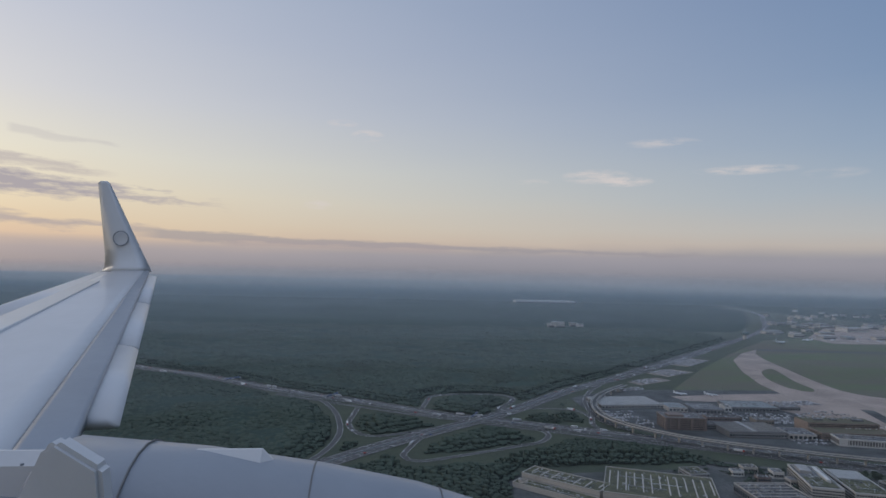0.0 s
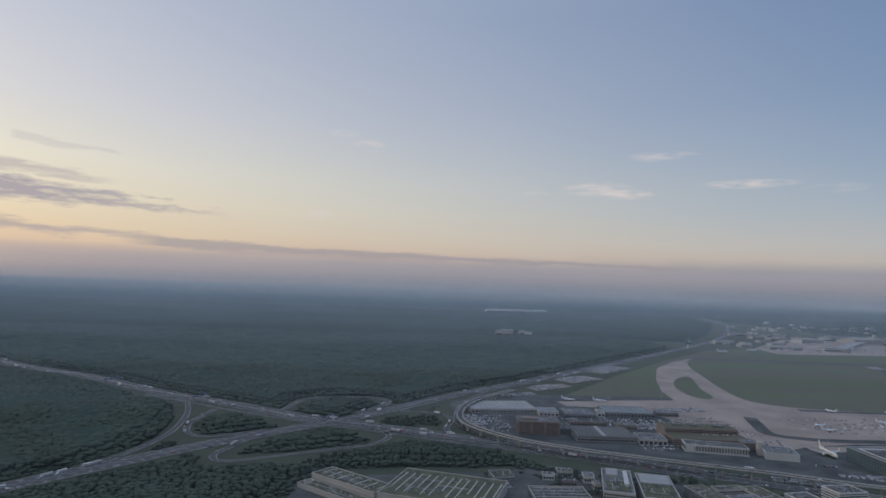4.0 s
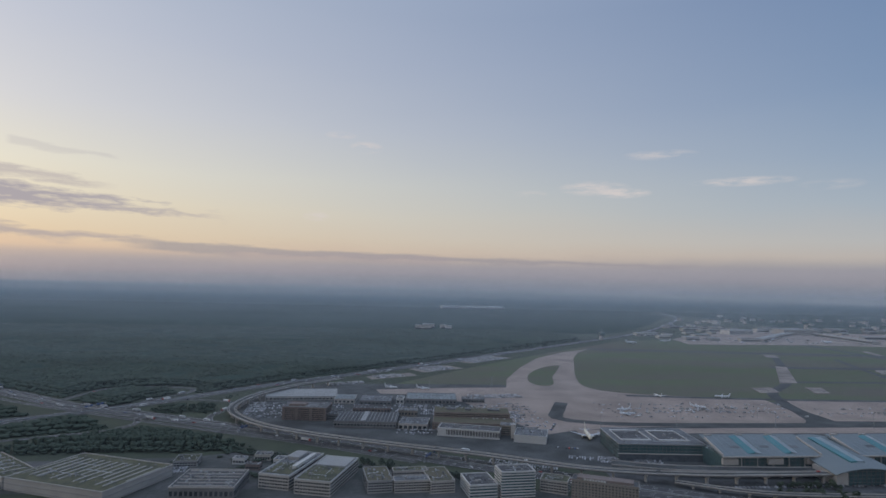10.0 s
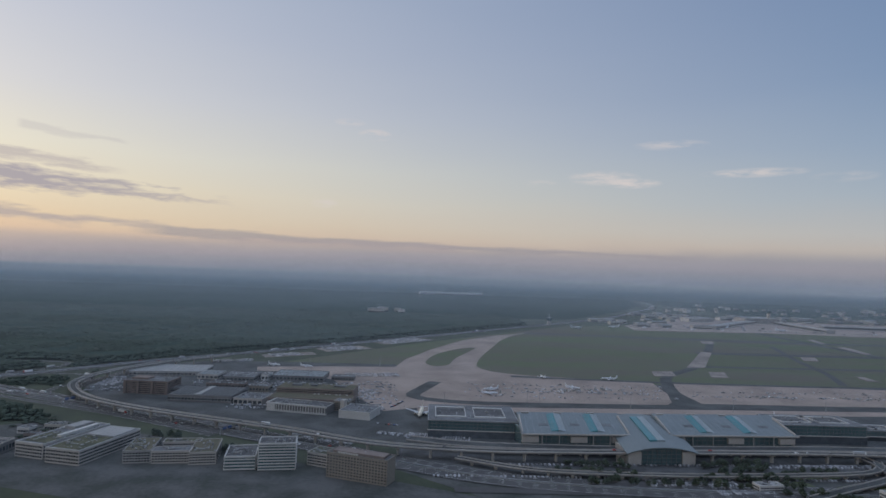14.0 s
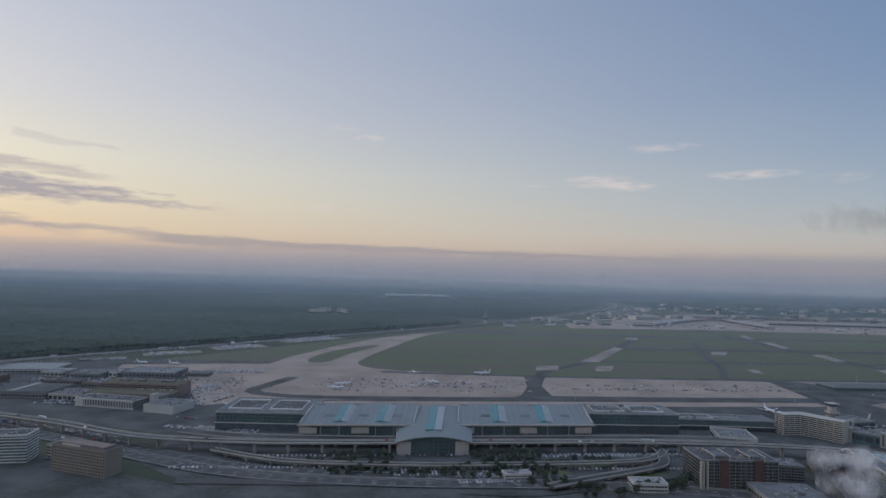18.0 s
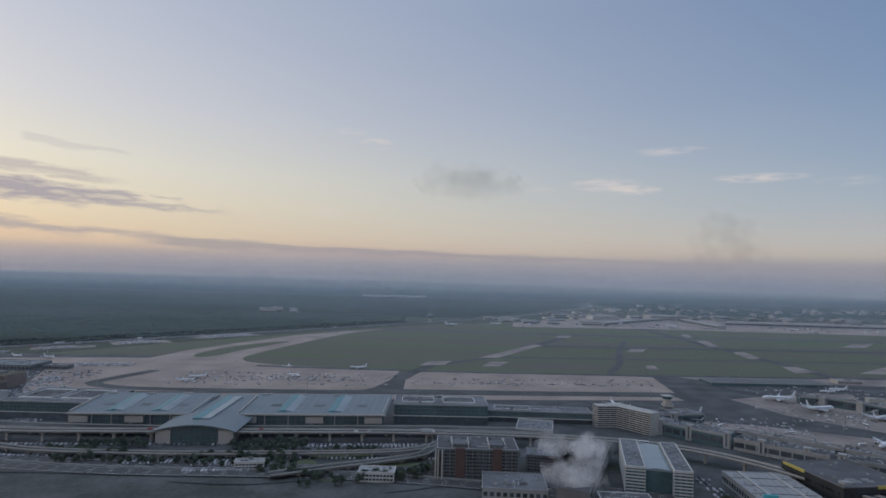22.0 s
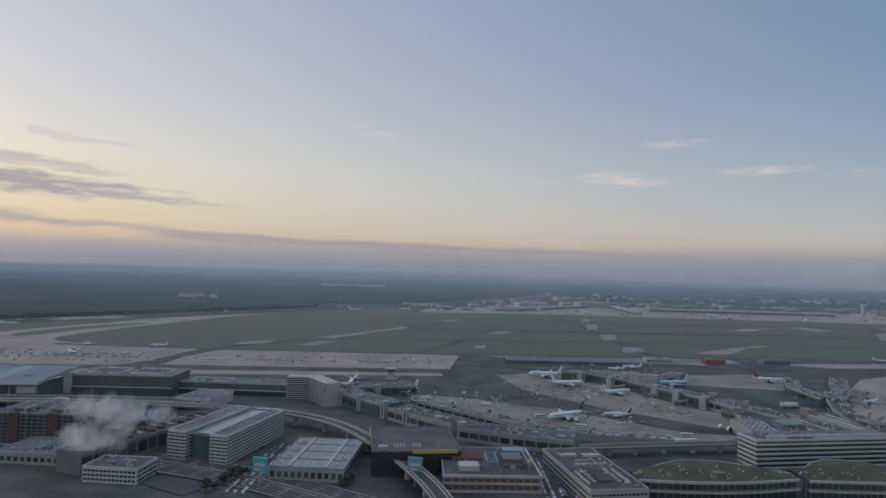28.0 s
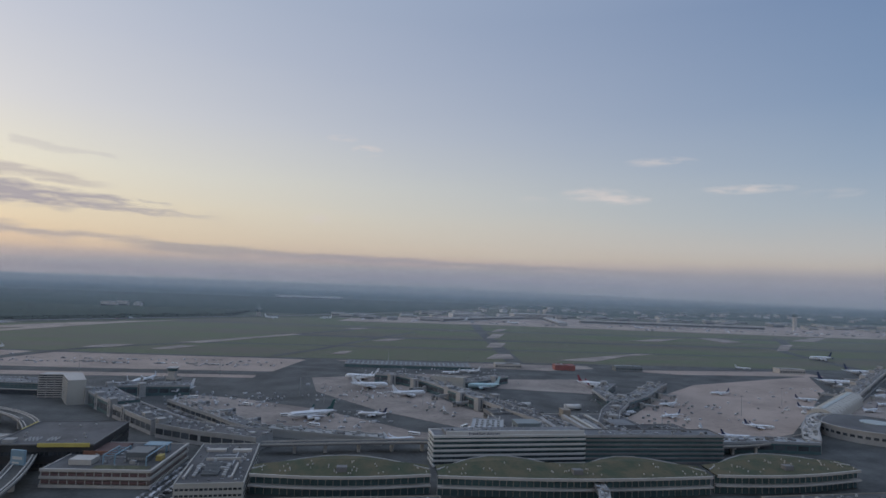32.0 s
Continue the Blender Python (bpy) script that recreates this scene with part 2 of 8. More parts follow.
M["pane"] = mat("window_glass", (0.055, 0.062, 0.07), 0.15, 0.3, 0.2, spec=0.6, rnd=0.5)
M["pane_strip"] = mat("strip_window_glass", (0.035, 0.04, 0.045), 0.15, 0.3, 0.2, spec=0.6, rnd=0.5, island=True)
M["teal_glass"] = mat("turquoise_skylight_glass", (0.06, 0.19, 0.21), 0.35, 0.12, 0.1, spec=0.25)
M["pale_glass"] = mat("pale_skylight_glass", (0.21, 0.25, 0.26), 0.3, 0.12, 0.1, spec=0.5)
M["steel"] = mat("grey_steel", (0.32, 0.33, 0.34), 0.5, 0.15, 0.2, metal=0.5)
M["dark_steel"] = mat("dark_steel", (0.11, 0.12, 0.125), 0.5, 0.15, 0.2)
M["crimson"] = mat("crimson_tail_paint", (0.2, 0.035, 0.05), 0.4, 0.1, 0.2)
M["yellow"] = mat("yellow_panel", (0.44, 0.36, 0.1), 0.6, 0.1, 0.2)
M["red"] = mat("red_panel", (0.24, 0.08, 0.07), 0.6, 0.15, 0.2)
M["red_shade"] = mat("dull_red_awning", (0.13, 0.08, 0.076), 0.8, 0.25, 0.3)
M["orange_edge"] = mat("orange_painted_edge", (0.2, 0.1, 0.07), 0.7, 0.15, 0.3)
M["teal_sign"] = mat("turquoise_sign", (0.08, 0.36, 0.4), 0.5, 0.1, 0.3)
M["blue"] = mat("pale_blue_panel", (0.18, 0.265, 0.32), 0.5, 0.1, 0.3)
M["rust"] = mat("rust_brown_steel", (0.1, 0.062, 0.056), 0.8, 0.2, 0.2)
M["navy"] = mat("navy_paint", (0.02, 0.03, 0.075), 0.4, 0.1, 0.2)
M["aircraft"] = mat("white_aircraft_paint", (0.63, 0.64, 0.66), 0.35, 0.06, 0.3, coat=0.2)
M["aircraft_teal"] = mat("pale_teal_aircraft_paint", (0.4, 0.55, 0.58), 0.35, 0.06, 0.3, coat=0.2)
M["aircraft_gold"] = mat("pale_gold_aircraft_paint", (0.62, 0.57, 0.46), 0.35, 0.06, 0.3, coat=0.2)
M["aircraft_grey"] = mat("grey_wing_paint", (0.42, 0.43, 0.45), 0.4, 0.08, 0.3)
M["rubber"] = mat("black_rubber", (0.02, 0.02, 0.02), 0.9, 0.2, 0.5)
M["leaf"] = mat("forest_leaves", (0.056, 0.076, 0.056), 0.95, scale=0.009, col2=(0.044, 0.056, 0.04), spec=0.1, rnd=0.16, island=True, fine=14)
M["leaf_near"] = mat("tree_leaves", (0.072, 0.095, 0.052), 0.85, scale=0.1, col2=(0.046, 0.062, 0.04), sheen=0.3, rnd=0.35, island=True, fine=8)
M["canopy"] = mat("far_forest_canopy", (0.056, 0.078, 0.062), 0.95, scale=0.0035, col2=(0.038, 0.054, 0.046), spec=0.0, bump=0.3, fine=9, stretch=(0.5, 1.0, 1.0))
M["bark"] = mat("bark", (0.09, 0.07, 0.055), 0.9, 0.3, 0.5, 0.3)
for key, c in (("white", (0.7, 0.7, 0.7)), ("silver", (0.4, 0.41, 0.42)), ("black", (0.03, 0.03, 0.035)), ("blue", (0.06, 0.1, 0.22)), ("red", (0.4, 0.05, 0.04)), ("grey", (0.15, 0.155, 0.16))):
    M["car_" + key] = mat(key + "_car_paint", c, 0.3, 0.05, 0.5, coat=0.4)

# ---- helpers for shapes ----
def mesh_of(name, verts, faces, material, smooth=False):
    me = bpy.data.meshes.new(name)
    me.from_pydata([tuple(v) for v in verts], [], faces)
    me.materials.append(material)
    if smooth:
        me.shade_smooth()
    me.update()
    return me


def put(name, me, parent=None, label="", m=None):
    ob = new(name, me)
    if parent is not None:
        ob.parent = parent
    if m is not None:
        ob.matrix_basis = m
    if label:
        ob["label"] = label
    return ob


def part(name, bm, material, parent=None, label="", smooth=False):
    """Links a bmesh as one mesh object under a thing or a part."""
    me = bpy.data.meshes.new(name)
    bmesh.ops.recalc_face_normals(bm, faces=bm.faces)
    bm.to_mesh(me)
    bm.free()
    me.materials.append(material)
    if smooth:
        me.shade_smooth()
    return put(name, me, parent, label)


def empty(name, m, label="", category="", group="", kind=""):
    ob = new(name)
    ob.matrix_basis = m
    ob.empty_display_size = 0.5
    return tagged(ob, label, category, group, kind)


def box(bm, x0, y0, z0, x1, y1, z1, bevel=0.0):
    r = bmesh.ops.create_cube(bm, size=1.0, matrix=Matrix.LocRotScale(((x0 + x1) / 2, (y0 + y1) / 2, (z0 + z1) / 2), None, (abs(x1 - x0), abs(y1 - y0), abs(z1 - z0))))
    if bevel:
        es = list({e for v in r["verts"] for e in v.link_edges})
        bmesh.ops.bevel(bm, geom=es, offset=bevel, segments=1, affect="EDGES")
    return bm


def boxes(*rows, bevel=0.0):
    bm = bmesh.new()
    for r in rows:
        box(bm, *r, bevel=bevel)
    return bm


def prism(bm, pts, z0, z1):
    n = len(pts)
    lo = [bm.verts.new((x, y, z0)) for x, y in pts]
    hi = [bm.verts.new((x, y, z1)) for x, y in pts]
    bm.faces.new(hi)
    bm.faces.new(lo[::-1])
    for i in range(n):
        bm.faces.new((lo[i], lo[(i + 1) % n], hi[(i + 1) % n], hi[i]))
    return bm


def loft(bm, rings, cap=True):
    vs = [[bm.verts.new(p) for p in r] for r in rings]
    n = len(vs[0])
    for a, b in zip(vs, vs[1:]):
        for i in range(n):
            bm.faces.new((a[i], a[(i + 1) % n], b[(i + 1) % n], b[i]))
    if cap:
        bm.faces.new(vs[0][::-1])
        bm.faces.new(vs[-1])
    return bm


def curve_through(pts, step=12.0, closed=False):
    """Catmull-Rom through the points, as a fine polyline."""
    P = [Vector((*p, 0)) if len(p) == 2 else Vector(p) for p in pts]
    out = []
    n = len(P)
    for i in range(n if closed else n - 1):
        g = (lambda k: P[k % n]) if closed else (lambda k: P[min(max(k, 0), n - 1)])
        a, b, c, d = g(i - 1), g(i), g(i + 1), g(i + 2)
        k = max(2, int((c - b).length / step))
        for j in range(k):
            t = j / k
            out.append(0.5 * (2 * b + (c - a) * t + (2 * a - 5 * b + 4 * c - d) * t * t + (3 * b - a - 3 * c + d) * t ** 3))
    if not closed:
        out.append(P[-1].copy())
    return out


def ribbon(line, width, dz=0.0, thick=0.0, shift=0.0):
    """A strip of that width along a polyline; thick: a slab of that depth below it."""
    verts, faces = [], []
    n = len(line)
    for i, p in enumerate(line):
        d = line[min(i + 1, n - 1)] - line[max(i - 1, 0)]
        s = Vector((-d.y, d.x, 0)).normalized()
        for off in (shift - width / 2, shift + width / 2):
            q = p + s * off
            verts.append((q.x, q.y, p.z + dz))
            if thick:
                verts.append((q.x, q.y, p.z + dz - thick))
    k = 4 if thick else 2
    for i in range(n - 1):
        a, b = i * k, (i + 1) * k
        if thick:
            faces += [(a, b, b + 2, a + 2), (a + 1, a + 3, b + 3, b + 1), (a, a + 1, b + 1, b), (a + 2, b + 2, b + 3, a + 3)]
        else:
            faces.append((a, b, b + 1, a + 1))
    return verts, faces


def dashes(line, shift, width, dz, on, off):
    verts, faces = [], []
    run = 0.0
    for a, b in zip(line, line[1:]):
        d = b - a
        ln = d.length
        if ln < 1e-6:
            continue
        u = d / ln
        s = Vector((-u.y, u.x, 0))
        t = 0.0
        while t < ln:
            ph = run % (on + off)
            if ph < on:
                e = min(ln, t + on - ph)
                k = len(verts)
                for q in (a + u * t + s * (shift - width / 2), a + u * e + s * (shift - width / 2), a + u * e + s * (shift + width / 2), a + u * t + s * (shift + width / 2)):
                    verts.append((q.x, q.y, q.z + dz))
                faces.append((k, k + 1, k + 2, k + 3))
            else:
                e = min(ln, t + on + off - ph)
            run += max(e - t, 1e-4)
            t = max(e, t + 1e-4)
    return verts, faces


def area(name, pts, z, material, label, smooth_edge=True, thick=0.3):
    """A flat sheet of ground with that outline."""
    line = curve_through(pts, 15, True) if smooth_edge else [Vector((*p, 0)) for p in pts]
    bm = bmesh.new()
    prism(bm, [(p.x, p.y) for p in line], z - thick, z)
    ob = part(name, bm, material)
    return tagged(ob, label, kind="structure")


def inside(x, y, poly):
    c = False
    j = len(poly) - 1
    for i in range(len(poly)):
        (xi, yi), (xj, yj) = poly[i], poly[j]
        if (yi > y) != (yj > y) and x < (xj - xi) * (y - yi) / (yj - yi) + xi:
            c = not c
        j = i
    return c

# ---- ground ----
def make_ground():
    bm = bmesh.new()
    xs = [-6500, -3000, -1200, 0, 1200, 2400, 4200, 7500]
    ys = [-4500, -1500, 0, 600, 1500, 3000, 5200]
    vs = [[bm.verts.new((x, y, 0)) for x in xs] for y in ys]
    for j in range(len(ys) - 1):
        for i in range(len(xs) - 1):
            bm.faces.new((vs[j][i], vs[j][i + 1], vs[j + 1][i + 1], vs[j + 1][i]))
    tagged(part("ground", bm, M["verge"]), "dark green rough ground reaching to the horizon", kind="structure")


make_ground()
area("airfield_grass", [(395, 790), (560, 1000), (760, 1230), (1000, 1480), (1180, 1560), (3300, 1400), (3300, 690), (1200, 690), (600, 690)], 0.05, M["grass"], "mown green grass between the runways", False)
area("airside_asphalt", [(246, 640), (250, 760), (330, 815), (560, 815), (600, 700), (1170, 700), (1200, 695), (2500, 695), (2500, 150), (1080, 235), (940, 410), (620, 420), (420, 505), (300, 560)], 0.1, M["asphalt"], "dark worn asphalt of the airport yards", False)
area("apron_west", [(395, 745), (390, 772), (480, 786), (560, 792), (575, 860), (625, 985), (690, 1115), (770, 1215), (850, 1285), (800, 1212), (760, 1120), (728, 1020), (703, 945), (685, 885), (674, 840), (669, 812), (672, 790), (682, 770), (700, 757), (725, 746), (760, 738), (868, 714), (855, 645), (838, 600), (821, 580), (640, 572), (575, 560), (545, 545), (520, 600), (490, 690), (450, 735)], 0.16, M["apron"], "pale concrete apron with a curved taxiway", False)
area("grass_island", [(612, 885), (632, 935), (662, 985), (698, 1012), (676, 950), (648, 880), (632, 820), (612, 806), (602, 830)], 0.22, M["grass"], "teardrop island of grass in the taxiway")
area("apron_east", [(868, 596), (872, 650), (892, 708), (1030, 706), (1160, 688), (1150, 640), (1140, 592), (1000, 592)], 0.16, M["apron"], "pale concrete aircraft apron", False)
area("apron_strip", [(575, 540), (640, 548), (860, 545), (1130, 552), (1130, 568), (860, 568), (640, 566), (575, 560)], 0.19, M["apron"], "pale concrete service strip", False)


def strip(name, pts, width, z, material, label, step=12.0, smooth=True):
    line = curve_through(pts, step) if smooth else [Vector((*p, 0)) for p in pts]
    v, f = ribbon(line, width, z)
    return tagged(put(name, mesh_of(name, v, f, material)), label, kind="structure")


strip("taxiway", [(603, 692), (586, 650), (574, 612), (600, 592), (660, 582), (830, 580), (1000, 580), (1150, 582)], 15, 0.24, M["asphalt"], "dark asphalt taxiway along the terminal")
strip("taxiway", [(846, 585), (862, 640), (884, 705), (915, 765), (985, 835), (1050, 930), (1110, 1020), (1215, 1195)], 14, 0.26, M["asphalt"], "dark asphalt link between two aprons")
strip("taxiway", [(700, 738), (900, 712), (1170, 700), (1600, 700), (2500, 690)], 12, 0.2, M["asphalt"], "dark asphalt taxiway beside the grass")
strip("taxiway", [(1120, 715), (1165, 800), (1191, 867), (1236, 978), (1310, 1140)], 10, 0.27, M["runway"], "dark asphalt cross taxiway")
strip("taxiway", [(1840, 690), (1880, 850), (1911, 952), (2012, 1082), (2110, 1250)], 18, 0.27, M["asphalt"], "dark asphalt cross taxiway")
strip("taxiway", [(1000, 850), (1400, 848), (2400, 835), (3300, 820)], 15, 0.24, M["runway"], "dark taxiway parallel to the runway")
strip("runway", [(1085, 1012), (1160, 1006), (1500, 1000), (2400, 985), (3300, 965)], 28, 0.28, M["runway"], "long dark asphalt runway")
strip("runway", [(845, 1280), (1300, 1225), (1700, 1205), (2400, 1180), (3300, 1140)], 28, 0.3, M["runway"], "far dark asphalt runway")
for cx, w in ((1413, 26),):
    strip("taxiway", [(cx - 14, 705), (cx, 850), (cx + 14, 1000), (cx + 34, 1220), (cx + 60, 1440)], w * 0.75, 0.22, M["asphalt"], "dark cross taxiway", smooth=False)
area("apron_south", [(1150, 1420), (1180, 1560), (1500, 1900), (3300, 1750), (3300, 1300), (2300, 1340), (1500, 1440)], 0.14, M["apron"], "far pale concrete apron", False)

area("city_ground", [(545, 395), (600, 392), (700, 372), (940, 372), (1060, 300), (1090, 236), (1700, 180), (1700, 60), (900, 180), (640, 300)], 0.06, M["yard"], "grey paved ground between roads and offices", False)
area("city_ground", [(250, 480), (300, 500), (420, 440), (540, 372), (620, 330), (560, 300), (380, 340), (220, 400), (100, 410), (100, 470)], 0.03, M["yard"], "grey paved ground of the office park", False)

PADS = (((894, 760), (924, 763), (938, 802), (907, 799)), ((971, 758), (994, 759), (1014, 803), (990, 803)), ((977, 838), (1006, 840), (1117, 1018), (1102, 1027)),
        ((1177, 1159), (1204, 1161), (1228, 1212), (1200, 1210)), ((1470, 1212), (1488, 1217), (1522, 1304), (1497, 1289)), ((1428, 1044), (1450, 1053), (1486, 1164), (1460, 1152)),
        ((1396, 877), (1421, 885), (1446, 967), (1419, 958)), ((1370, 735), (1408, 745), (1414, 796), (1393, 793)), ((1195, 786), (1182, 750), (1197, 749), (1208, 787)),
        ((1231, 939), (1255, 936), (1285, 984), (1260, 987)), ((1459, 738), (1506, 732), (1570, 798), (1636, 841), (1606, 840), (1521, 782)), ((1696, 1067), (1758, 1077), (1848, 1166), (1779, 1140)),
        ((1888, 1181), (1893, 1091), (1946, 1121), (1938, 1200)), ((1898, 948), (1924, 956), (2029, 1087), (1998, 1077)), ((2099, 1188), (2140, 1177), (2277, 1308), (2223, 1294)))
for pad in PADS:
    area("taxiway_pad", list(pad), 0.4, M["apron_old"], "pale concrete taxiway holding pad", False)

# ---- motorways, ramps and the viaduct ----
A3 = [(-900, 1420), (-411, 1020), (-241, 905), (-111, 797), (-15, 735), (72, 672), (145, 635), (228, 592), (305, 549), (380, 506), (434, 472), (500, 435), (560, 398), (616, 370), (700, 352), (850, 338), (1000, 290), (1120, 215), (1300, 150), (1600, 90)]
A5 = [(-260, 250), (-120, 410), (-35, 506), (13, 556), (69, 607), (151, 681), (269, 813), (390, 923), (577, 1112), (897, 1448), (1199, 1782), (1442, 2134), (1803, 2764), (2100, 3800)]
ROADS = [(A3, 25), (A5, 22)]


def motorway(pts, width, z, label, lanes=3):
    line = curve_through(pts, 10)
    v, f = ribbon(line, width, z)
    road = tagged(put("motorway", mesh_of("motorway", v, f, M["motorway"])), label, kind="structure")
    half = width / 2
    v, f = ribbon(line, 1.6, z + 0.03)
    put("median_strip", mesh_of("median_strip", v, f, M["verge"]), road)
    for k in (-0.35, 0.35):
        v, f = ribbon(line, 0.25, z + 0.75, 0.7, k)
        put("crash_barrier", mesh_of("crash_barrier", v, f, M["steel"]), road)
    allv, allf = [], []
    for side in (-1, 1):
        for i in range(lanes + 1):
            s = side * (1.5 + i * (half - 3.0) / lanes)
            solid = i in (0, lanes)
            v, f = dashes(line, s, 0.22, z + 0.05, 3.4 if not solid else 40, 6.6 if not solid else 0.01)
            k = len(allv)
            allv += v
            allf += [tuple(a + k for a in q) for q in f]
    tagged(put("lane_marking", mesh_of("lane_marking", allv, allf, M["paint"]), road), kind="stuff")
    return line


L_A3 = motorway(A3, 25, 0.5, "wide grey eight-lane motorway with worn lane markings", 4)
L_A5 = motorway(A5, 22, 0.42, "grey motorway running beside the forest", 4)
RAMPS = [
    [(-75, 765), (-52, 720), (-38, 668), (-31, 600), (-38, 545), (-55, 500), (-90, 440)],
    [(-17, 700), (-22, 660), (-24, 628), (-14, 595), (4, 584), (30, 594), (62, 612)],
    [(56, 700), (64, 735), (72, 765), (95, 778), (132, 782), (166, 774), (174, 752), (160, 722), (140, 690)],
    [(50, 590), (33, 545), (27, 520), (40, 507), (80, 523), (132, 548), (158, 562), (172, 588), (165, 612)],
    [(150, 700), (200, 700), (232, 690), (240, 660), (230, 620), (236, 596)],
    [(330, 860), (290, 800), (262, 740), (250, 690), (246, 640), (262, 600)],
    [(-120, 780), (20, 685), (120, 628), (230, 570), (330, 518), (420, 462)],
    [(235, 790), (330, 880), (480, 1035), (700, 1260), (900, 1470)],
]
for pts in RAMPS:
    ROADS.append((pts, 8))
    line = curve_through(pts, 7)
    v, f = ribbon(line, 6.0, 0.34)
    ramp_ob = tagged(put("slip_road", mesh_of("slip_road", v, f, M["motorway"])), "narrow grey slip road of the interchange", kind="structure")
    v, f = dashes(line, 2.6, 0.2, 0.37, 30, 0.01)
    v2, f2 = dashes(line, -2.6, 0.2, 0.37, 30, 0.01)
    put("edge_line", mesh_of("edge_line", v + v2, f + [tuple(a + len(v) for a in q) for q in f2], M["paint"]), ramp_ob)

VIADUCT = [(345, 815), (292, 758), (261, 704), (248, 650), (254, 606), (285, 560), (330, 526), (393, 493), (470, 458), (540, 421), (609, 407), (660, 405), (720, 405), (800, 405), (870, 404), (945, 396), (1010, 380), (1050, 352), (1080, 300), (1098, 250), (1105, 205)]


def make_viaduct(pts, width, z, name, label, gap=17.0, rail=True):
    line = [Vector((p.x, p.y, z)) for p in curve_through(pts, 7)]
    v, f = ribbon(line, width, 0, 0.9)
    top = put(name, mesh_of(name, v, f, M["deck"]))
    tagged(top, label, kind="structure")
    for s in (-width / 2, width / 2):
        v, f = ribbon(line, 0.25, 0.65, 0.8, s)
        put("parapet", mesh_of("parapet", v, f, M["pale"]), top)
    v, f = ribbon(line, width - 1.2, 0.04)
    put("carriageway", mesh_of("carriageway", v, f, M["asphalt"]), top)
    if rail:
        for s in (-width * 0.3, width * 0.3):
            v, f = ribbon(line, 0.5, 0.35, 0.3, s)
            put("guide_beam", mesh_of("guide_beam", v, f, M["pale"]), top)
    run = 0.0
    for a, b in zip(line, line[1:]):
        run += (b - a).length
        if run >= gap:
            run = 0.0
            d = (b - a).normalized()
            ang = math.atan2(d.y, d.x)
            bm = boxes((-0.8, -1.0, 0, 0.8, 1.0, z - 1.7), (-0.75, -width * 0.42, z - 1.7, 0.75, width * 0.42, z - 0.9), bevel=0.12)
            p = part("pier", bm, M["pale"], top)
            p.matrix_basis = Matrix.Translation((b.x, b.y, 0)) @ Matrix.Rotation(ang, 4, "Z")
    return line


L_VIA = make_viaduct(VIADUCT, 8, 7.0, "viaduct", "elevated pale concrete viaduct on slender piers")

# ---- forest ----
EAST_EDGE = [(-2500, -400), (-2500, 5000), (2600, 5000), (2070, 3800), (1790, 2764), (1430, 2140), (1185, 1790), (880, 1460), (560, 1122), (375, 935), (252, 826), (205, 760), (190, 640), (170, 560), (110, 545), (-60, 500), (-150, 380), (-330, 100)]


def road_grid():
    pts = []
    for line, w in [(L_A3, 25), (L_A5, 22)] + [(curve_through(r, 8), 9) for r, _ in ROADS[2:]]:
        for p in line:
            pts.append((p.x, p.y, w * 0.5 + 5))
    cells = {}
    for x, y, r in pts:
        cells.setdefault((int(x // 40), int(y // 40)), []).append((x, y, r))
    return cells


GRID = road_grid()


def near_road(x, y):
    cx, cy = int(x // 40), int(y // 40)
    for i in (-1, 0, 1):
        for j in (-1, 0, 1):
            for a, b, r in GRID.get((cx + i, cy + j), ()):
                if (a - x) ** 2 + (b - y) ** 2 < r * r:
                    return True
    return False


def crown_shape(rng):
    """Low lumpy crown: a ring-built dome with an uneven outline."""
    out = []
    for z, r, n in ((0.0, 0.7, 6), (0.45, 1.0, 7), (0.8, 0.7, 5)):
        for i in range(n):
            a = (i + rng.random() * 0.5) / n * 6.283
            k = r * rng.uniform(0.72, 1.2)
            out.append((k * math.cos(a), k * math.sin(a), z + rng.uniform(-0.1, 0.1)))
    out.append((rng.uniform(-0.2, 0.2), rng.uniform(-0.2, 0.2), 1.12))
    f = []
    a0, n0, b0, n1 = 0, 6, 6, 7
    for i in range(7):
        f.append((a0 + (i * 6 // 7) % 6, b0 + i, b0 + (i + 1) % 7))
    for i in range(6):
        f.append((a0 + i, b0 + ((i * 7 + 5) // 6) % 7, a0 + (i + 1) % 6))
    c0 = 13
    for i in range(7):
        f.append((b0 + i, c0 + (i * 5 // 7) % 5, b0 + (i + 1) % 7))
    for i in range(5):
        f.append((c0 + i, c0 + (i + 1) % 5, 18))
        f.append((b0 + ((i * 7 + 6) // 5) % 7, c0 + (i + 1) % 5, c0 + i))
    P, mid = np.array(out), np.array((0, 0, 0.35))
    turned = []
    for a, b, c in f:
        n = np.cross(P[b] - P[a], P[c] - P[a])
        turned.append((a, b, c) if np.dot(n, (P[a] + P[b] + P[c]) / 3 - mid) > 0 else (a, c, b))
    return P, np.array(turned)


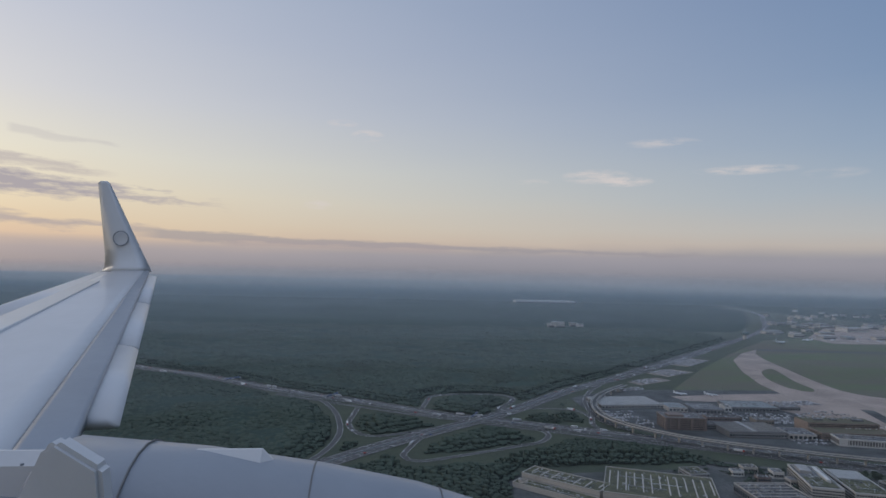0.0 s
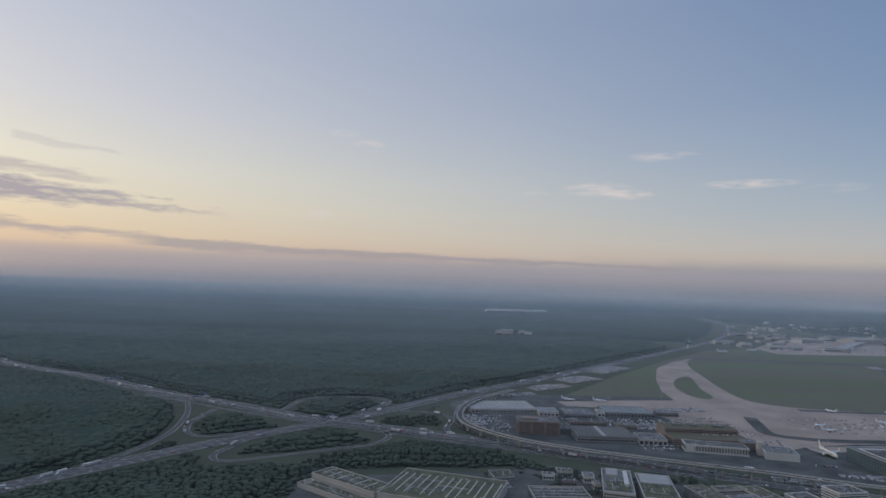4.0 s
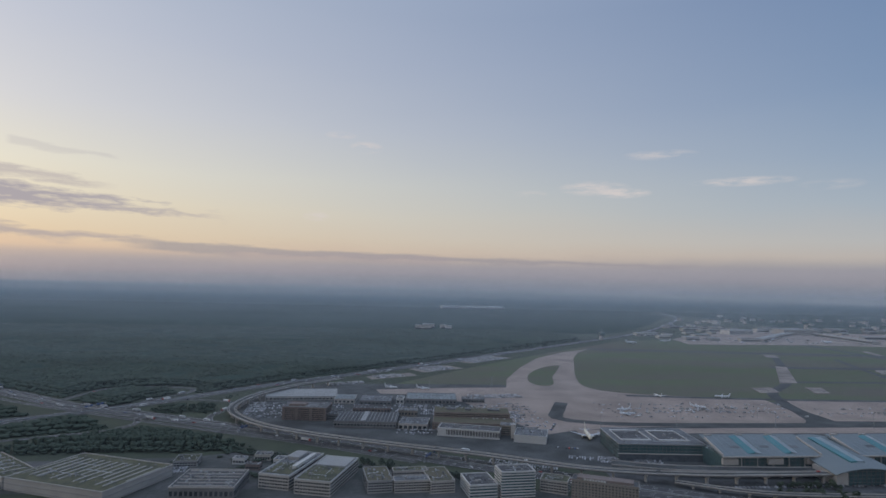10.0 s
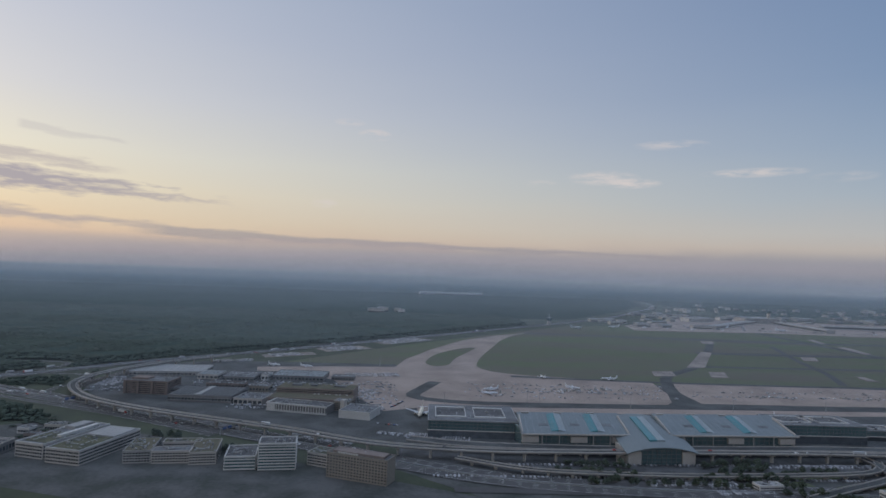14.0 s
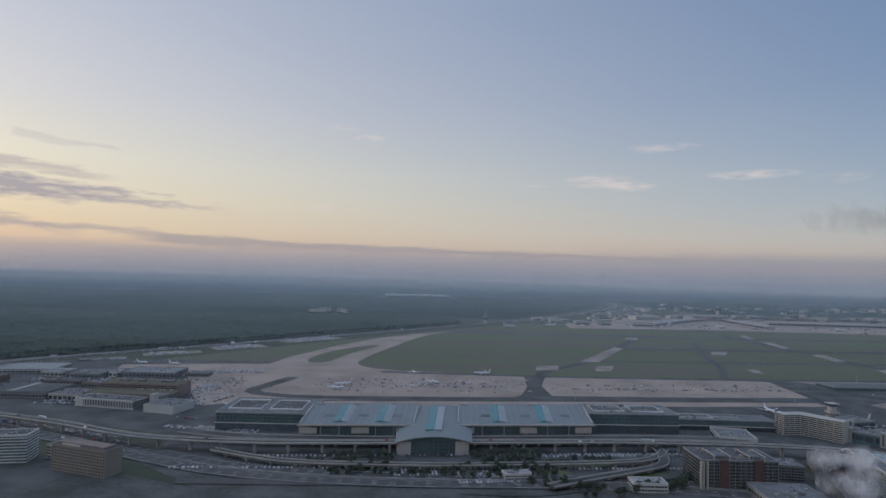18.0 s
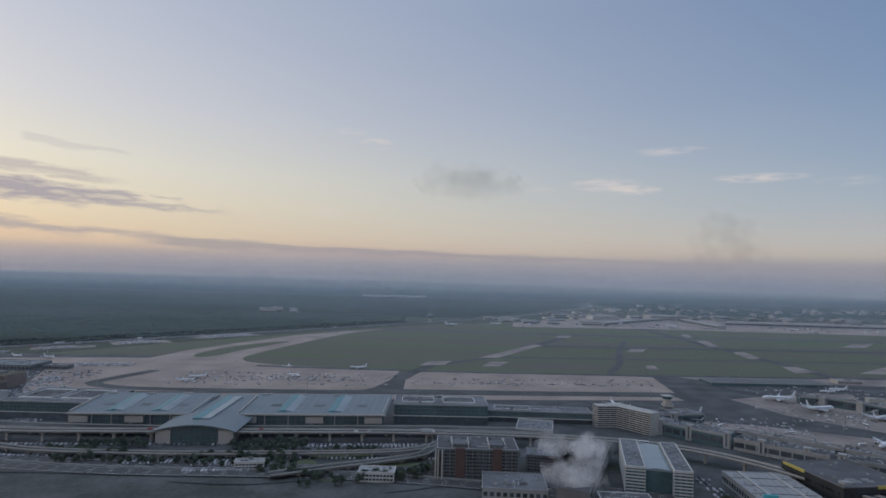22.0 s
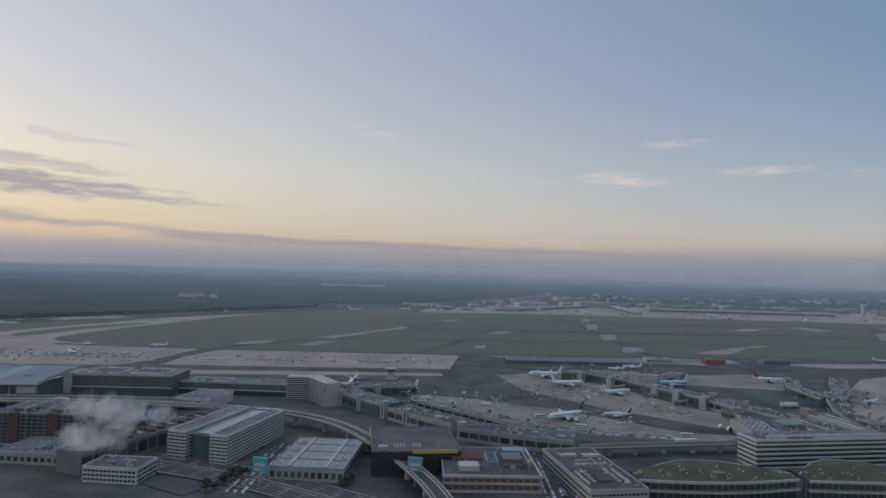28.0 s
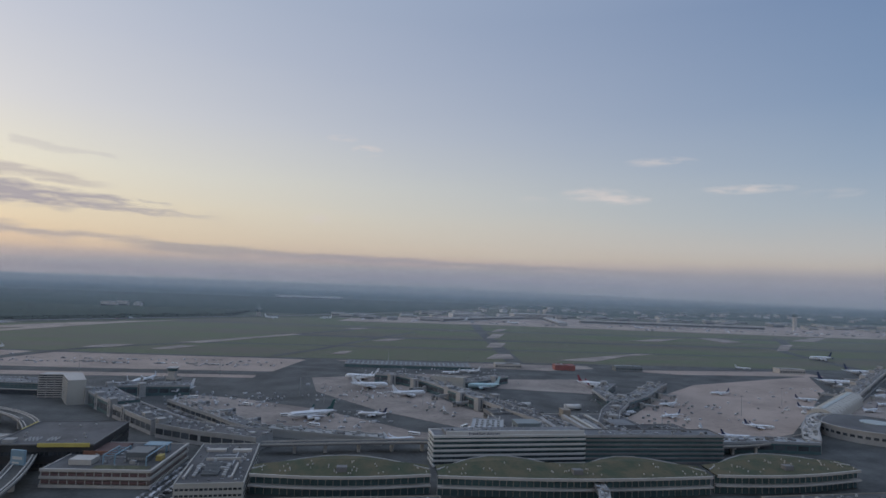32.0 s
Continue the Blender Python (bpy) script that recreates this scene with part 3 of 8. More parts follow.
def plant_forest(name, x0, x1, y0, y1, gap, size, label, test):
    rng = random.Random(int(x0 + y0 * 3 + 7))
    shapes = [crown_shape(rng) for _ in range(12)]
    V, F, k = [], [], 0
    y = y0
    while y < y1:
        x = x0
        while x < x1:
            px_, py_ = x + rng.uniform(-0.45, 0.45) * gap, y + rng.uniform(-0.45, 0.45) * gap
            x += gap
            if not test(px_, py_) or any(near_road(px_, py_ + s_) for s_ in (0, 12, 24)) or rng.random() < 0.03:
                continue
            v, f = shapes[rng.randrange(12)]
            s = size * rng.uniform(0.65, 1.25)
            edge = sum(1 for dx, dy in ((9, 0), (-9, 0), (0, 9), (0, -9), (18, 0), (-18, 0), (0, -18)) if not test(px_ + dx, py_ + dy) or near_road(px_ + dx, py_ + dy))
            h = 7.0 * (1.0, 0.72, 0.52, 0.38, 0.3, 0.24, 0.2, 0.2)[edge] * rng.uniform(0.88, 1.06) + 2.5 * noise.noise((px_ * 0.02, py_ * 0.02, 3.0))
            a = rng.random() * 6.28
            ca, sa = math.cos(a), math.sin(a)
            w = np.empty_like(v)
            w[:, 0] = px_ + s * (v[:, 0] * ca - v[:, 1] * sa)
            w[:, 1] = py_ + s * (v[:, 0] * sa + v[:, 1] * ca)
            w[:, 2] = np.maximum(h - s * 0.5 + v[:, 2] * s * 0.5, 0.2)
            w[:6, 2] = 0.4 + 1.5 * rng.random()
            V.append(w)
            F.append(f + k)
            k += len(v)
        y += gap
    if not V:
        return
    me = bpy.data.meshes.new(name)
    V, F = np.concatenate(V), np.concatenate(F)
    me.from_pydata(V.tolist(), [], F.tolist())
    me.materials.append(M["leaf"])
    me.shade_smooth()
    tagged(new(name, me), label, "forest", kind="stuff")


def in_forest(x, y):
    return inside(x, y, EAST_EDGE)


plant_forest("forest", -330, 420, 420, 1020, 4.6, 4.3, "dense dark green broadleaf forest beside the motorway", in_forest)
plant_forest("forest", -900, 900, 1020, 1700, 7.2, 6.8, "dense dark green forest stretching away", in_forest)
plant_forest("forest", -900, -330, 500, 1020, 7.8, 7.0, "dense dark green forest beyond the interchange", in_forest)


def canopy_sheet(name, x0, x1, y0, y1, step, z, amp, label, test):
    nx, ny = int((x1 - x0) / step), int((y1 - y0) / step)
    verts, index, faces = [], {}, []
    for j in range(ny + 1):
        for i in range(nx + 1):
            x, y = x0 + i * step, y0 + j * step
            if test(x, y):
                index[i, j] = len(verts)
                verts.append((x, y, z + amp * noise.fractal((x / 60, y / 60, 0), 1.0, 2.0, 3)))
    for (i, j), a in index.items():
        gone = [max(abs(u), abs(v)) for u in (-2, -1, 0, 1, 2) for v in (-2, -1, 0, 1, 2) if (i + u, j + v) not in index]
        if gone:
            verts[a] = (verts[a][0], verts[a][1], -0.3 if min(gone) == 1 else 0.4 * z)
        q = (a, index.get((i + 1, j)), index.get((i + 1, j + 1)), index.get((i, j + 1)))
        if None not in q:
            faces.append(q)
    tagged(put(name, mesh_of(name, verts, faces, M["canopy"], True)), label, "forest", kind="stuff")


def clear_forest(x, y):
    return in_forest(x, y) and not any(near_road(x, y + s_) for s_ in (-6, 0, 12, 24))


canopy_sheet("forest_floor_canopy", -330, 420, 420, 1030, 6, 5.8, 0.7, "dense lower canopy of the forest", clear_forest)
canopy_sheet("forest_floor_canopy", -910, 910, 1020, 1710, 12, 5.9, 0.8, "dense lower canopy of the forest", clear_forest)
canopy_sheet("forest_floor_canopy", -910, -330, 500, 1030, 12, 5.9, 0.8, "dense lower canopy of the forest", clear_forest)
canopy_sheet("far_forest", -4500, 2700, 1690, 4990, 30, 4.0, 1.5, "far blue-green forest canopy", in_forest)
canopy_sheet("far_forest", 1900, 6000, 2050, 4990, 34, 3, 1.5, "far blue-green forest behind the airport", lambda x, y: not in_forest(x, y) and y > 2100 + 0.02 * x)
canopy_sheet("far_forest", -4500, -900, 200, 1720, 30, 5, 2, "far blue-green forest canopy", lambda x, y: True)

# ---- buildings ----
def place(p0, p1):
    """A pose with x along p0-p1 and y away from the flight line, and the length of that side."""
    a, b = Vector((*p0, 0)), Vector((*p1, 0))
    d = b - a
    return Matrix.Translation(a) @ Matrix.Rotation(math.atan2(d.y, d.x), 4, "Z"), d.length


SHARED = {}


def shared_box(sx, sy, sz, key, bevel=0.0):
    """One mesh for alike pieces: a box standing on its base's middle."""
    k = (round(sx, 2), round(sy, 2), round(sz, 2), key, bevel)
    if k not in SHARED:
        bm = boxes((-sx / 2, -sy / 2, 0, sx / 2, sy / 2, sz), bevel=bevel)
        me = bpy.data.meshes.new("piece")
        bm.to_mesh(me)
        bm.free()
        me.materials.append(M[key])
        SHARED[k] = me
    return SHARED[k]


def faces_of(w, d, which):
    """Start, direction and outward normal for the named sides of a w x d plan."""
    out = []
    for c in which:
        if c == "f":
            out.append((Vector((0, 0, 0)), Vector((1, 0, 0)), Vector((0, -1, 0)), w))
        if c == "b":
            out.append((Vector((w, d, 0)), Vector((-1, 0, 0)), Vector((0, 1, 0)), w))
        if c == "l":
            out.append((Vector((0, d, 0)), Vector((0, -1, 0)), Vector((-1, 0, 0)), d))
        if c == "r":
            out.append((Vector((w, 0, 0)), Vector((0, 1, 0)), Vector((1, 0, 0)), d))
    return out


def windows_on(thing, w, d, h, floors, pitch, which, z0=0.6, wide=0.62, tall=0.55, key="pane", name="window"):
    fh = (h - z0 - 0.4) / max(floors, 1)
    for o, u, n, ln in faces_of(w, d, which):
        k = max(1, int(ln / pitch))
        p = ln / k
        rot = Matrix.Rotation(math.atan2(u.y, u.x), 4, "Z")
        me = shared_box(p * wide, 0.16, fh * tall, key)
        for j in range(floors):
            for i in range(k):
                q = o + u * (p * (i + 0.5)) + n * 0.02
                put(name, me, thing, m=Matrix.Translation((q.x, q.y, z0 + j * fh + fh * 0.2)) @ rot)


def glass_bands(thing, w, d, h, floors, which, z0=0.6, tall=0.5):
    fh = (h - z0 - 0.4) / max(floors, 1)
    for o, u, n, ln in faces_of(w, d, which):
        rot = Matrix.Rotation(math.atan2(u.y, u.x), 4, "Z")
        me = strip_panes(ln - 0.8, fh * tall)
        for j in range(floors):
            q = o + u * (ln / 2) + n * 0.02
            tagged(put("window_band", me, thing, m=Matrix.Translation((q.x, q.y, z0 + j * fh + fh * 0.2)) @ rot), kind="stuff")


def strip_panes(ln, h):
    """A row of panes with narrow piers between them, in one mesh."""
    k = ("strip", round(ln, 1), round(h, 2))
    if k not in SHARED:
        bm = bmesh.new()
        n = max(1, int(ln / 1.7))
        p = ln / n
        for i in range(n):
            box(bm, -ln / 2 + i * p + p * 0.12, -0.08, 0, -ln / 2 + (i + 1) * p - p * 0.12, 0.08, h)
        me = bpy.data.meshes.new("window_band")
        bm.to_mesh(me)
        bm.free()
        me.materials.append(M["pane_strip"])
        SHARED[k] = me
    return SHARED[k]


def bands_on(thing, w, d, h, floors, which, key_band, z0=0.0, tall=0.48, out=0.22, name="spandrel", gap=0.0, posts=0, post_key="steel"):
    fh = (h - z0) / floors
    for o, u, n, ln in faces_of(w, d, which):
        rot = Matrix.Rotation(math.atan2(u.y, u.x), 4, "Z")
        me = shared_box(ln + out * 1.6, out * 1.5, fh * tall, key_band, 0.03)
        for j in range(floors + 1):
            z = min(z0 + j * fh, h - fh * tall * 0.5)
            q = o + u * (ln / 2) + n * (out * 0.5)
            put(name, me, thing, m=Matrix.Translation((q.x, q.y, z)) @ rot)
        if posts:
            mp = shared_box(0.22, 0.3, h - z0, post_key)
            k = max(1, int(ln / posts))
            for i in range(k + 1):
                q = o + u * (ln * i / k) + n * 0.05
                put("mullion", mp, thing, m=Matrix.Translation((q.x, q.y, z0)) @ rot)


def roof_units(thing, w, d, h, n, seed, key="light_roof", big=1.0):
    rng = random.Random(seed)
    for i in range(n):
        sx, sy, sz = rng.uniform(0.9, 2.6) * big, rng.uniform(0.8, 2.0) * big, rng.uniform(0.6, 1.5) * big
        x, y = rng.uniform(0.12, 0.88) * w, rng.uniform(0.15, 0.85) * d
        bm = boxes((-sx / 2, -sy / 2, 0, sx / 2, sy / 2, sz), (-sx * 0.35, -sy * 0.3, sz, sx * 0.1, sy * 0.3, sz + 0.25), bevel=0.06)
        u = part("roof_unit", bm, M[rng.choice([key, "steel", "concrete", "grey_roof"])], thing)
        u.location = (x, y, h)


def roof_clutter(thing, w, d, h, seed):
    """Small plant, ducts and vents, too many to count, as one mesh."""
    rg = random.Random(seed * 13 + int(w * 7))
    n = max(8, min(46, int(w * d / 26)))
    items = []
    for i in range(n):
        x, y = rg.uniform(0.06, 0.92) * w, rg.uniform(0.06, 0.92) * d
        s = rg.uniform(0.25, 0.9)
        items.append((x, y, h, x + s * rg.uniform(0.6, 1.8), y + s, h + rg.uniform(0.3, 1.0)))
    for i in range(3):
        x, y = rg.uniform(0.1, 0.5) * w, rg.uniform(0.15, 0.8) * d
        items.append((x, y, h, x + rg.uniform(0.2, 0.42) * w, y + 0.45, h + 0.35))
        x, y = rg.uniform(0.1, 0.9) * w, rg.uniform(0.1, 0.45) * d
        items.append((x, y, h, x + 0.45, y + rg.uniform(0.2, 0.45) * d, h + 0.35))
    tagged(part("roof_plant", boxes(*items), M["roof_gear"], thing), kind="stuff")


def house(name, p0, p1, depth, h, wall, roof, label, category="building", floors=0, pitch=2.0, which="flr", units=3, parapet=0.5, para_key=None, seed=1, wide=0.62, tall=0.5, z0=0.6, group="", bands=None):
    bands = category in ("office block", "parking hall", "parking garage", "building", "hut", "pavilion", "annex") if bands is None else bands
    m, w = place(p0, p1)
    t = empty(name, m, label, category, group)
    part("wall", boxes((0, 0, 0, w, depth, h)), M[wall], t)
    part("roof", boxes((0.3, 0.3, h - 0.1, w - 0.3, depth - 0.3, h + 0.12)), M[roof], t)
    if parapet:
        e = 0.3
        part("parapet", boxes((-0.1, -0.1, h - 0.05, w + 0.1, e, h + parapet), (-0.1, depth - e, h - 0.05, w + 0.1, depth + 0.1, h + parapet),
                              (-0.1, e, h - 0.05, e, depth - e, h + parapet), (w - e, e, h - 0.05, w + 0.1, depth - e, h + parapet)), M[para_key or wall], t)
    if floors and bands:
        glass_bands(t, w, depth, h, floors, which, z0, tall)
    elif floors:
        windows_on(t, w, depth, h, floors, pitch, which, z0, wide, tall)
    if units:
        roof_units(t, w, depth, h + 0.1, units, seed)
        roof_clutter(t, w, depth, h + 0.1, seed)
    return t, w


def ribs(thing, w, d, h, n, key, sx=0.35, sz=0.4, name="roof_rib", along="y", inset=0.6):
    for i in range(n):
        if along == "y":
            me = shared_box(sx, d - inset * 2, sz, key, 0.04)
            put(name, me, thing, m=Matrix.Translation((w * (i + 0.5) / n, d / 2, h)))
        else:
            me = shared_box(w - inset * 2, sx, sz, key, 0.04)
            put(name, me, thing, m=Matrix.Translation((w / 2, d * (i + 0.5) / n, h)))


# cargo quarter inside the bend of the viaduct
t, w = house("hangar", (268, 698), (346, 702), 48, 4.6, "concrete", "light_roof", "long low cargo hangar with a pale ribbed sheet roof", "hangar", 1, 4.0, "flr", 0, seed=3, parapet=0.25)
ribs(t, w, 48, 4.7, 13, "light_roof", 0.5, 0.45, "roof_rib")
for i in range(12):
    put("loading_canopy", shared_box(3.6, 1.8, 0.3, "pale", 0.04), t, m=Matrix.Translation((w * (i + 0.5) / 12, -0.8, 3.2)))
t, w = house("office_block", (300, 605), (342, 599), 27, 12, "brick", "grey_roof", "red-brown brick office block with roof plant", "office block", 6, 2.0, "flr", 5, seed=5, tall=0.4)
part("penthouse", boxes((5, 5, 12.1, 21, 16, 14.4), bevel=0.1), M["brick"], t)
ribs(t, w, 27, 12.2, 4, "concrete", 0.4, 0.4, "roof_beam", "x", 3)
for x in (0.0, 0.32, 0.66, 1.0):
    put("stair_shaft", shared_box(2.2, 1.2, 12.6, "brick", 0.05), t, m=Matrix.Translation((1.2 + (w - 2.4) * x, -0.5, 0)))
house("office_annex", (343, 604), (357, 602), 18, 5, "dark_concrete", "dark_roof", "low dark annex with flat roof", "office block", 2, 2.0, "fr", 3, seed=6)
t, w = house("cargo_hall", (351, 573), (408, 567), 42, 6, "dark_concrete", "dark_roof", "dark cargo hall with ribbed grey roof", "hall", 1, 3.0, "fr", 0, seed=7, parapet=0.2)
ribs(t, w, 42, 6.1, 17, "light_roof", 0.42, 0.7, "rooflight", inset=2.5)
for z in (1.6, 3.9):
    put("wall_rail", shared_box(w, 0.3, 0.25, "concrete"), t, m=Matrix.Translation((w / 2, -0.12, z)))
part("roof_aisle", boxes((0.42 * w, 1.0, 6.1, 0.5 * w, 41, 7.0), bevel=0.08), M["light_roof"], t)
t, w = house("cargo_hall", (410, 567), (436, 562), 27, 5, "pale", "grey_roof", "low white cargo hall with grey flat roof", "hall", 0, units=2, seed=8, parapet=0.4)
for i in range(6):
    put("loading_gate", shared_box(3.2, 0.2, 2.9, "pane", 0.03), t, m=Matrix.Translation((w * (i + 0.5) / 6, -0.04, 0.6)))
t, w = house("parking_hall", (441, 562), (515, 552), 24, 7, "orange_wall", "sedum_red", "large orange-brown parking hall with a sedum roof", "parking hall", 3, 3.2, "flr", 0, seed=9, tall=0.32)
part("upper_deck", boxes((0.2, 24.3, 0, w - 2, 50, 11.6), bevel=0.1), M["orange_wall"], t)
part("upper_roof", boxes((0.6, 24.7, 11.5, w - 2.4, 49.6, 11.8)), M["sedum_red"], t)
for z in (8.0, 9.6):
    put("parking_slot", strip_panes(w - 5, 0.8), t, m=Matrix.Translation((w / 2 - 1, 24.25, z)))
for i in range(12):
    put("roof_lantern", shared_box(1.9, 1.3, 0.8, "light_roof", 0.05), t, m=Matrix.Translation((6 + i * 5.2, 44, 11.7)))
for i in range(7):
    put("roof_lantern", shared_box(1.5, 1.0, 0.8, "white", 0.05), t, m=Matrix.Translation((w * 0.5 + i * 5.0 - (1.5 if i % 2 else 0), 21.5, 7.1)))
for x, ww in ((12, 9), (30, 6), (52, 11)):
    part("roof_house", boxes((x, 34, 11.8, x + ww, 39, 13.4), bevel=0.08), M["grey_roof"], t)
t, w = house("administration_building", (444, 543), (496, 527), 19, 6.6, "dark_concrete", "dark_roof", "long building with a white colonnade front", "office building", 0, units=7, seed=10, para_key="white")
bands_on(t, w, 19, 6.6, 1, "fl", "white", 0, 0.22, 0.5)
for i in range(19):
    put("column", shared_box(0.55, 0.7, 5.8, "white", 0.04), t, m=Matrix.Translation((w * (i + 3.5) / 22, -0.35, 0.8)))
part("end_bay", boxes((0, -0.7, 0.2, 7.5, -0.02, 6.6), bevel=0.05), M["white"], t)
t, w = house("warehouse", (507, 519), (533, 510), 27, 6.2, "white", "grey_roof", "white windowless warehouse with grey roof", "warehouse", 0, units=2, seed=11)
part("lift_tower", boxes((-4, 12, 0, -0.1, 18, 12), bevel=0.08), M["pale"], t)
house("works_building", (500, 545), (514, 541), 14, 8, "ochre", "grey_roof", "sand-brown works building beside the apron road", "building", 4, 2.2, "flr", 2, seed=12)
t, w = house("freight_shed", (423, 685), (479, 680), 38, 5, "dark_concrete", "metal_roof", "freight shed with blue-grey sheet metal roof", "shed", 1, 4.0, "fr", 3, seed=13)
ribs(t, w, 38, 5.1, 11, "steel", 0.3, 0.25)
house("freight_shed", (344, 684), (366, 682), 27, 5, "pale", "metal_roof", "pale freight shed with grey sheet roof", "shed", 1, 4.0, "fr", 1, seed=14, parapet=0.3)
house("freight_shed", (372, 676), (406, 673), 34, 4.5, "dark_concrete", "grey_roof", "grey freight shed beside the apron", "shed", 1, 4.0, "fr", 4, seed=16)
house("freight_shed", (412, 682), (420, 681), 16, 6, "white", "light_roof", "small white freight shed with flat roof", "shed", 1, 4.0, "fr", 1, seed=17)
house("freight_shed", (366, 640), (404, 636), 13, 4, "brick", "dark_roof", "long low shed with a dark roof", "shed", 1, 3.0, "fr", 3, seed=15)
house("freight_shed", (412, 622), (431, 620), 15, 5, "ochre", "grey_roof", "sand-brown flat-roofed shed in the cargo yard", "shed", 1, 3.0, "fr", 3, seed=18)
house("freight_shed", (487, 690), (512, 688), 14, 4, "dark_concrete", "grey_roof", "dark flat-roofed shed by the apron", "shed", 1, 3.0, "fr", 2, seed=19)

# exhibition hall with green roof, near the interchange
for p0, p1, dep, h, n, sd in (((113, 455), (158, 413), 20, 7, 7, 21), ((160, 412), (230, 382), 58, 7.5, 13, 22)):
    t, w = house("exhibition_hall", p0, p1, dep, h, "pale", "sedum", "wide hall with green roof and pale strip rooflights", "hall", 0, 4.0, "flr", 4, seed=sd, parapet=0.7)
    for i in range(n):
        put("rooflight", shared_box(0.9, dep * (0.7 if i % 3 else 0.5), 0.45, "pale", 0.08), t, m=Matrix.Translation((w * (i + 0.6) / n, dep * (0.5 if i % 3 else 0.6), h + 0.1)))
    bands_on(t, w, dep, h, 2, "fr", "concrete", 1.0, 0.12, 0.25)
t, w = house("entrance_terrace", (104, 446), (149, 404), 11, 3.4, "pale", "sedum", "low entrance wing with green roof terrace", "hall", 0, units=2, seed=20, parapet=0.5)
bm = bmesh.new()
loft(bm, [[(6 + r * math.cos(a * 0.3142), 5 + r * math.sin(a * 0.3142), z) for a in range(20)] for r, z in ((3.4, 3.3), (3.4, 5.2), (2.9, 5.2), (2.9, 3.5))])
part("round_lantern", bm, M["pale"], t)
t, w = house("works_building", (247, 455), (263, 456), 17, 4.2, "concrete", "sedum", "low grey workshop with green roof", "building", 2, 2.4, "flr", 2, seed=23)
t, w = house("works_hall", (264, 392), (303, 390), 36, 6.5, "dark_concrete", "dark_roof", "dark works hall with a framed pale roof edge", "hall", 1, 3.0, "flr", 8, seed=24, parapet=0.8, para_key="pale")
ribs(t, w, 36, 6.6, 6, "pale", 0.5, 0.6, "roof_beam", "x", 2)
for i, (x, y, ww, dd, hh, wall, roof) in enumerate(((286, 462, 9, 7, 4, "white", "grey_roof"), (300, 470, 12, 8, 4.4, "cream", "dark_roof"), (316, 455, 8, 10, 5, "white", "grey_roof"), (298, 448, 10, 6, 3.6, "brick", "dark_roof"), (318, 438, 12, 8, 4.5, "pale", "grey_roof"))):
    house("small_house", (x, y), (x + ww, y - 1.5), dd, hh, wall, roof, ("small white workshop between trees", "small cream house with dark roof", "small white house between trees", "small brick shed with dark roof", "small pale works building")[i], "building", 1, 2.4, "flr", 1, seed=120 + i)

# office park between the motorway and the flight line
t, w = house("office_block", (314, 410), (334, 403), 54, 9, "pale", "grey_roof", "white framed office block with glazed courtyard", "office block", 4, 2.0, "flr", 4, seed=25, parapet=0.8, para_key="white")
part("roof_storey", boxes((3, 34, 9.0, w - 10, 50, 11.4), bevel=0.08), M["concrete"], t)
part("roof_lawn", boxes((2, 4, 9.05, w - 2, 27, 9.35)), M["sedum"], t)
part("roof_house", boxes((w - 6, 16, 9.1, w - 3, 48, 11), bevel=0.06), M["white"], t)
t, w = house("office_block", (338, 398), (361, 391), 54, 9, "pale", "grey_roof", "pale office block with a green roof terrace", "office block", 4, 2.0, "flr", 3, seed=27, parapet=0.6, para_key="white")
part("roof_lawn", boxes((1.2, 2, 9.05, w - 1.2, 30, 9.35)), M["sedum"], t)
part("roof_terrace", boxes((1.5, 31, 9.05, w - 1.5, 52, 9.9), bevel=0.1), M["light_roof"], t)
house("office_block", (384, 396), (400, 398), 30, 7.5, "concrete", "sedum_red", "grey wing of a courtyard office", "office block", 4, 2.0, "flr", 3, seed=28)
house("office_block", (401, 396), (424, 398), 10, 7.5, "pale", "grey_roof", "pale front wing of a courtyard office", "office block", 4, 2.0, "flr", 2, seed=29)
house("office_block", (424, 394), (440, 396), 30, 7.5, "pale", "sedum_red", "pale wing of a courtyard office with brown roof", "office block", 4, 2.0, "flr", 3, seed=30)
house("office_block", (401, 416), (424, 418), 9, 7.5, "pale", "sedum", "pale rear wing of a courtyard office", "office block", 4, 2.0, "flr", 2, seed=31)


def striped_tower(p0, p1, depth, h, floors, label, dark="dark_roof", white="white", name="office_tower", seed=40, posts=1.6):
    m, w = place(p0, p1)
    t = empty(name, m, label, "office tower")
    part("glass_core", boxes((0.15, 0.15, 0, w - 0.15, depth - 0.15, h)), M["glass"], t)
    bands_on(t, w, depth, h, floors, "flrb", white, 0.3, 0.42, 0.3, posts=posts, post_key=white)
    part("roof", boxes((0.4, 0.4, h, w - 0.4, depth - 0.4, h + 0.15)), M[dark], t)
    part("parapet", boxes((-0.2, -0.2, h, w + 0.2, 0.35, h + 0.7), (-0.2, depth - 0.35, h, w + 0.2, depth + 0.2, h + 0.7), (-0.2, 0.35, h, 0.35, depth - 0.35, h + 0.7), (w - 0.35, 0.35, h, w + 0.2, depth - 0.35, h + 0.7)), M[white], t)
    roof_units(t, w, depth, h + 0.15, 4, seed)
    roof_clutter(t, w, depth, h + 0.14, seed)
    return t, w


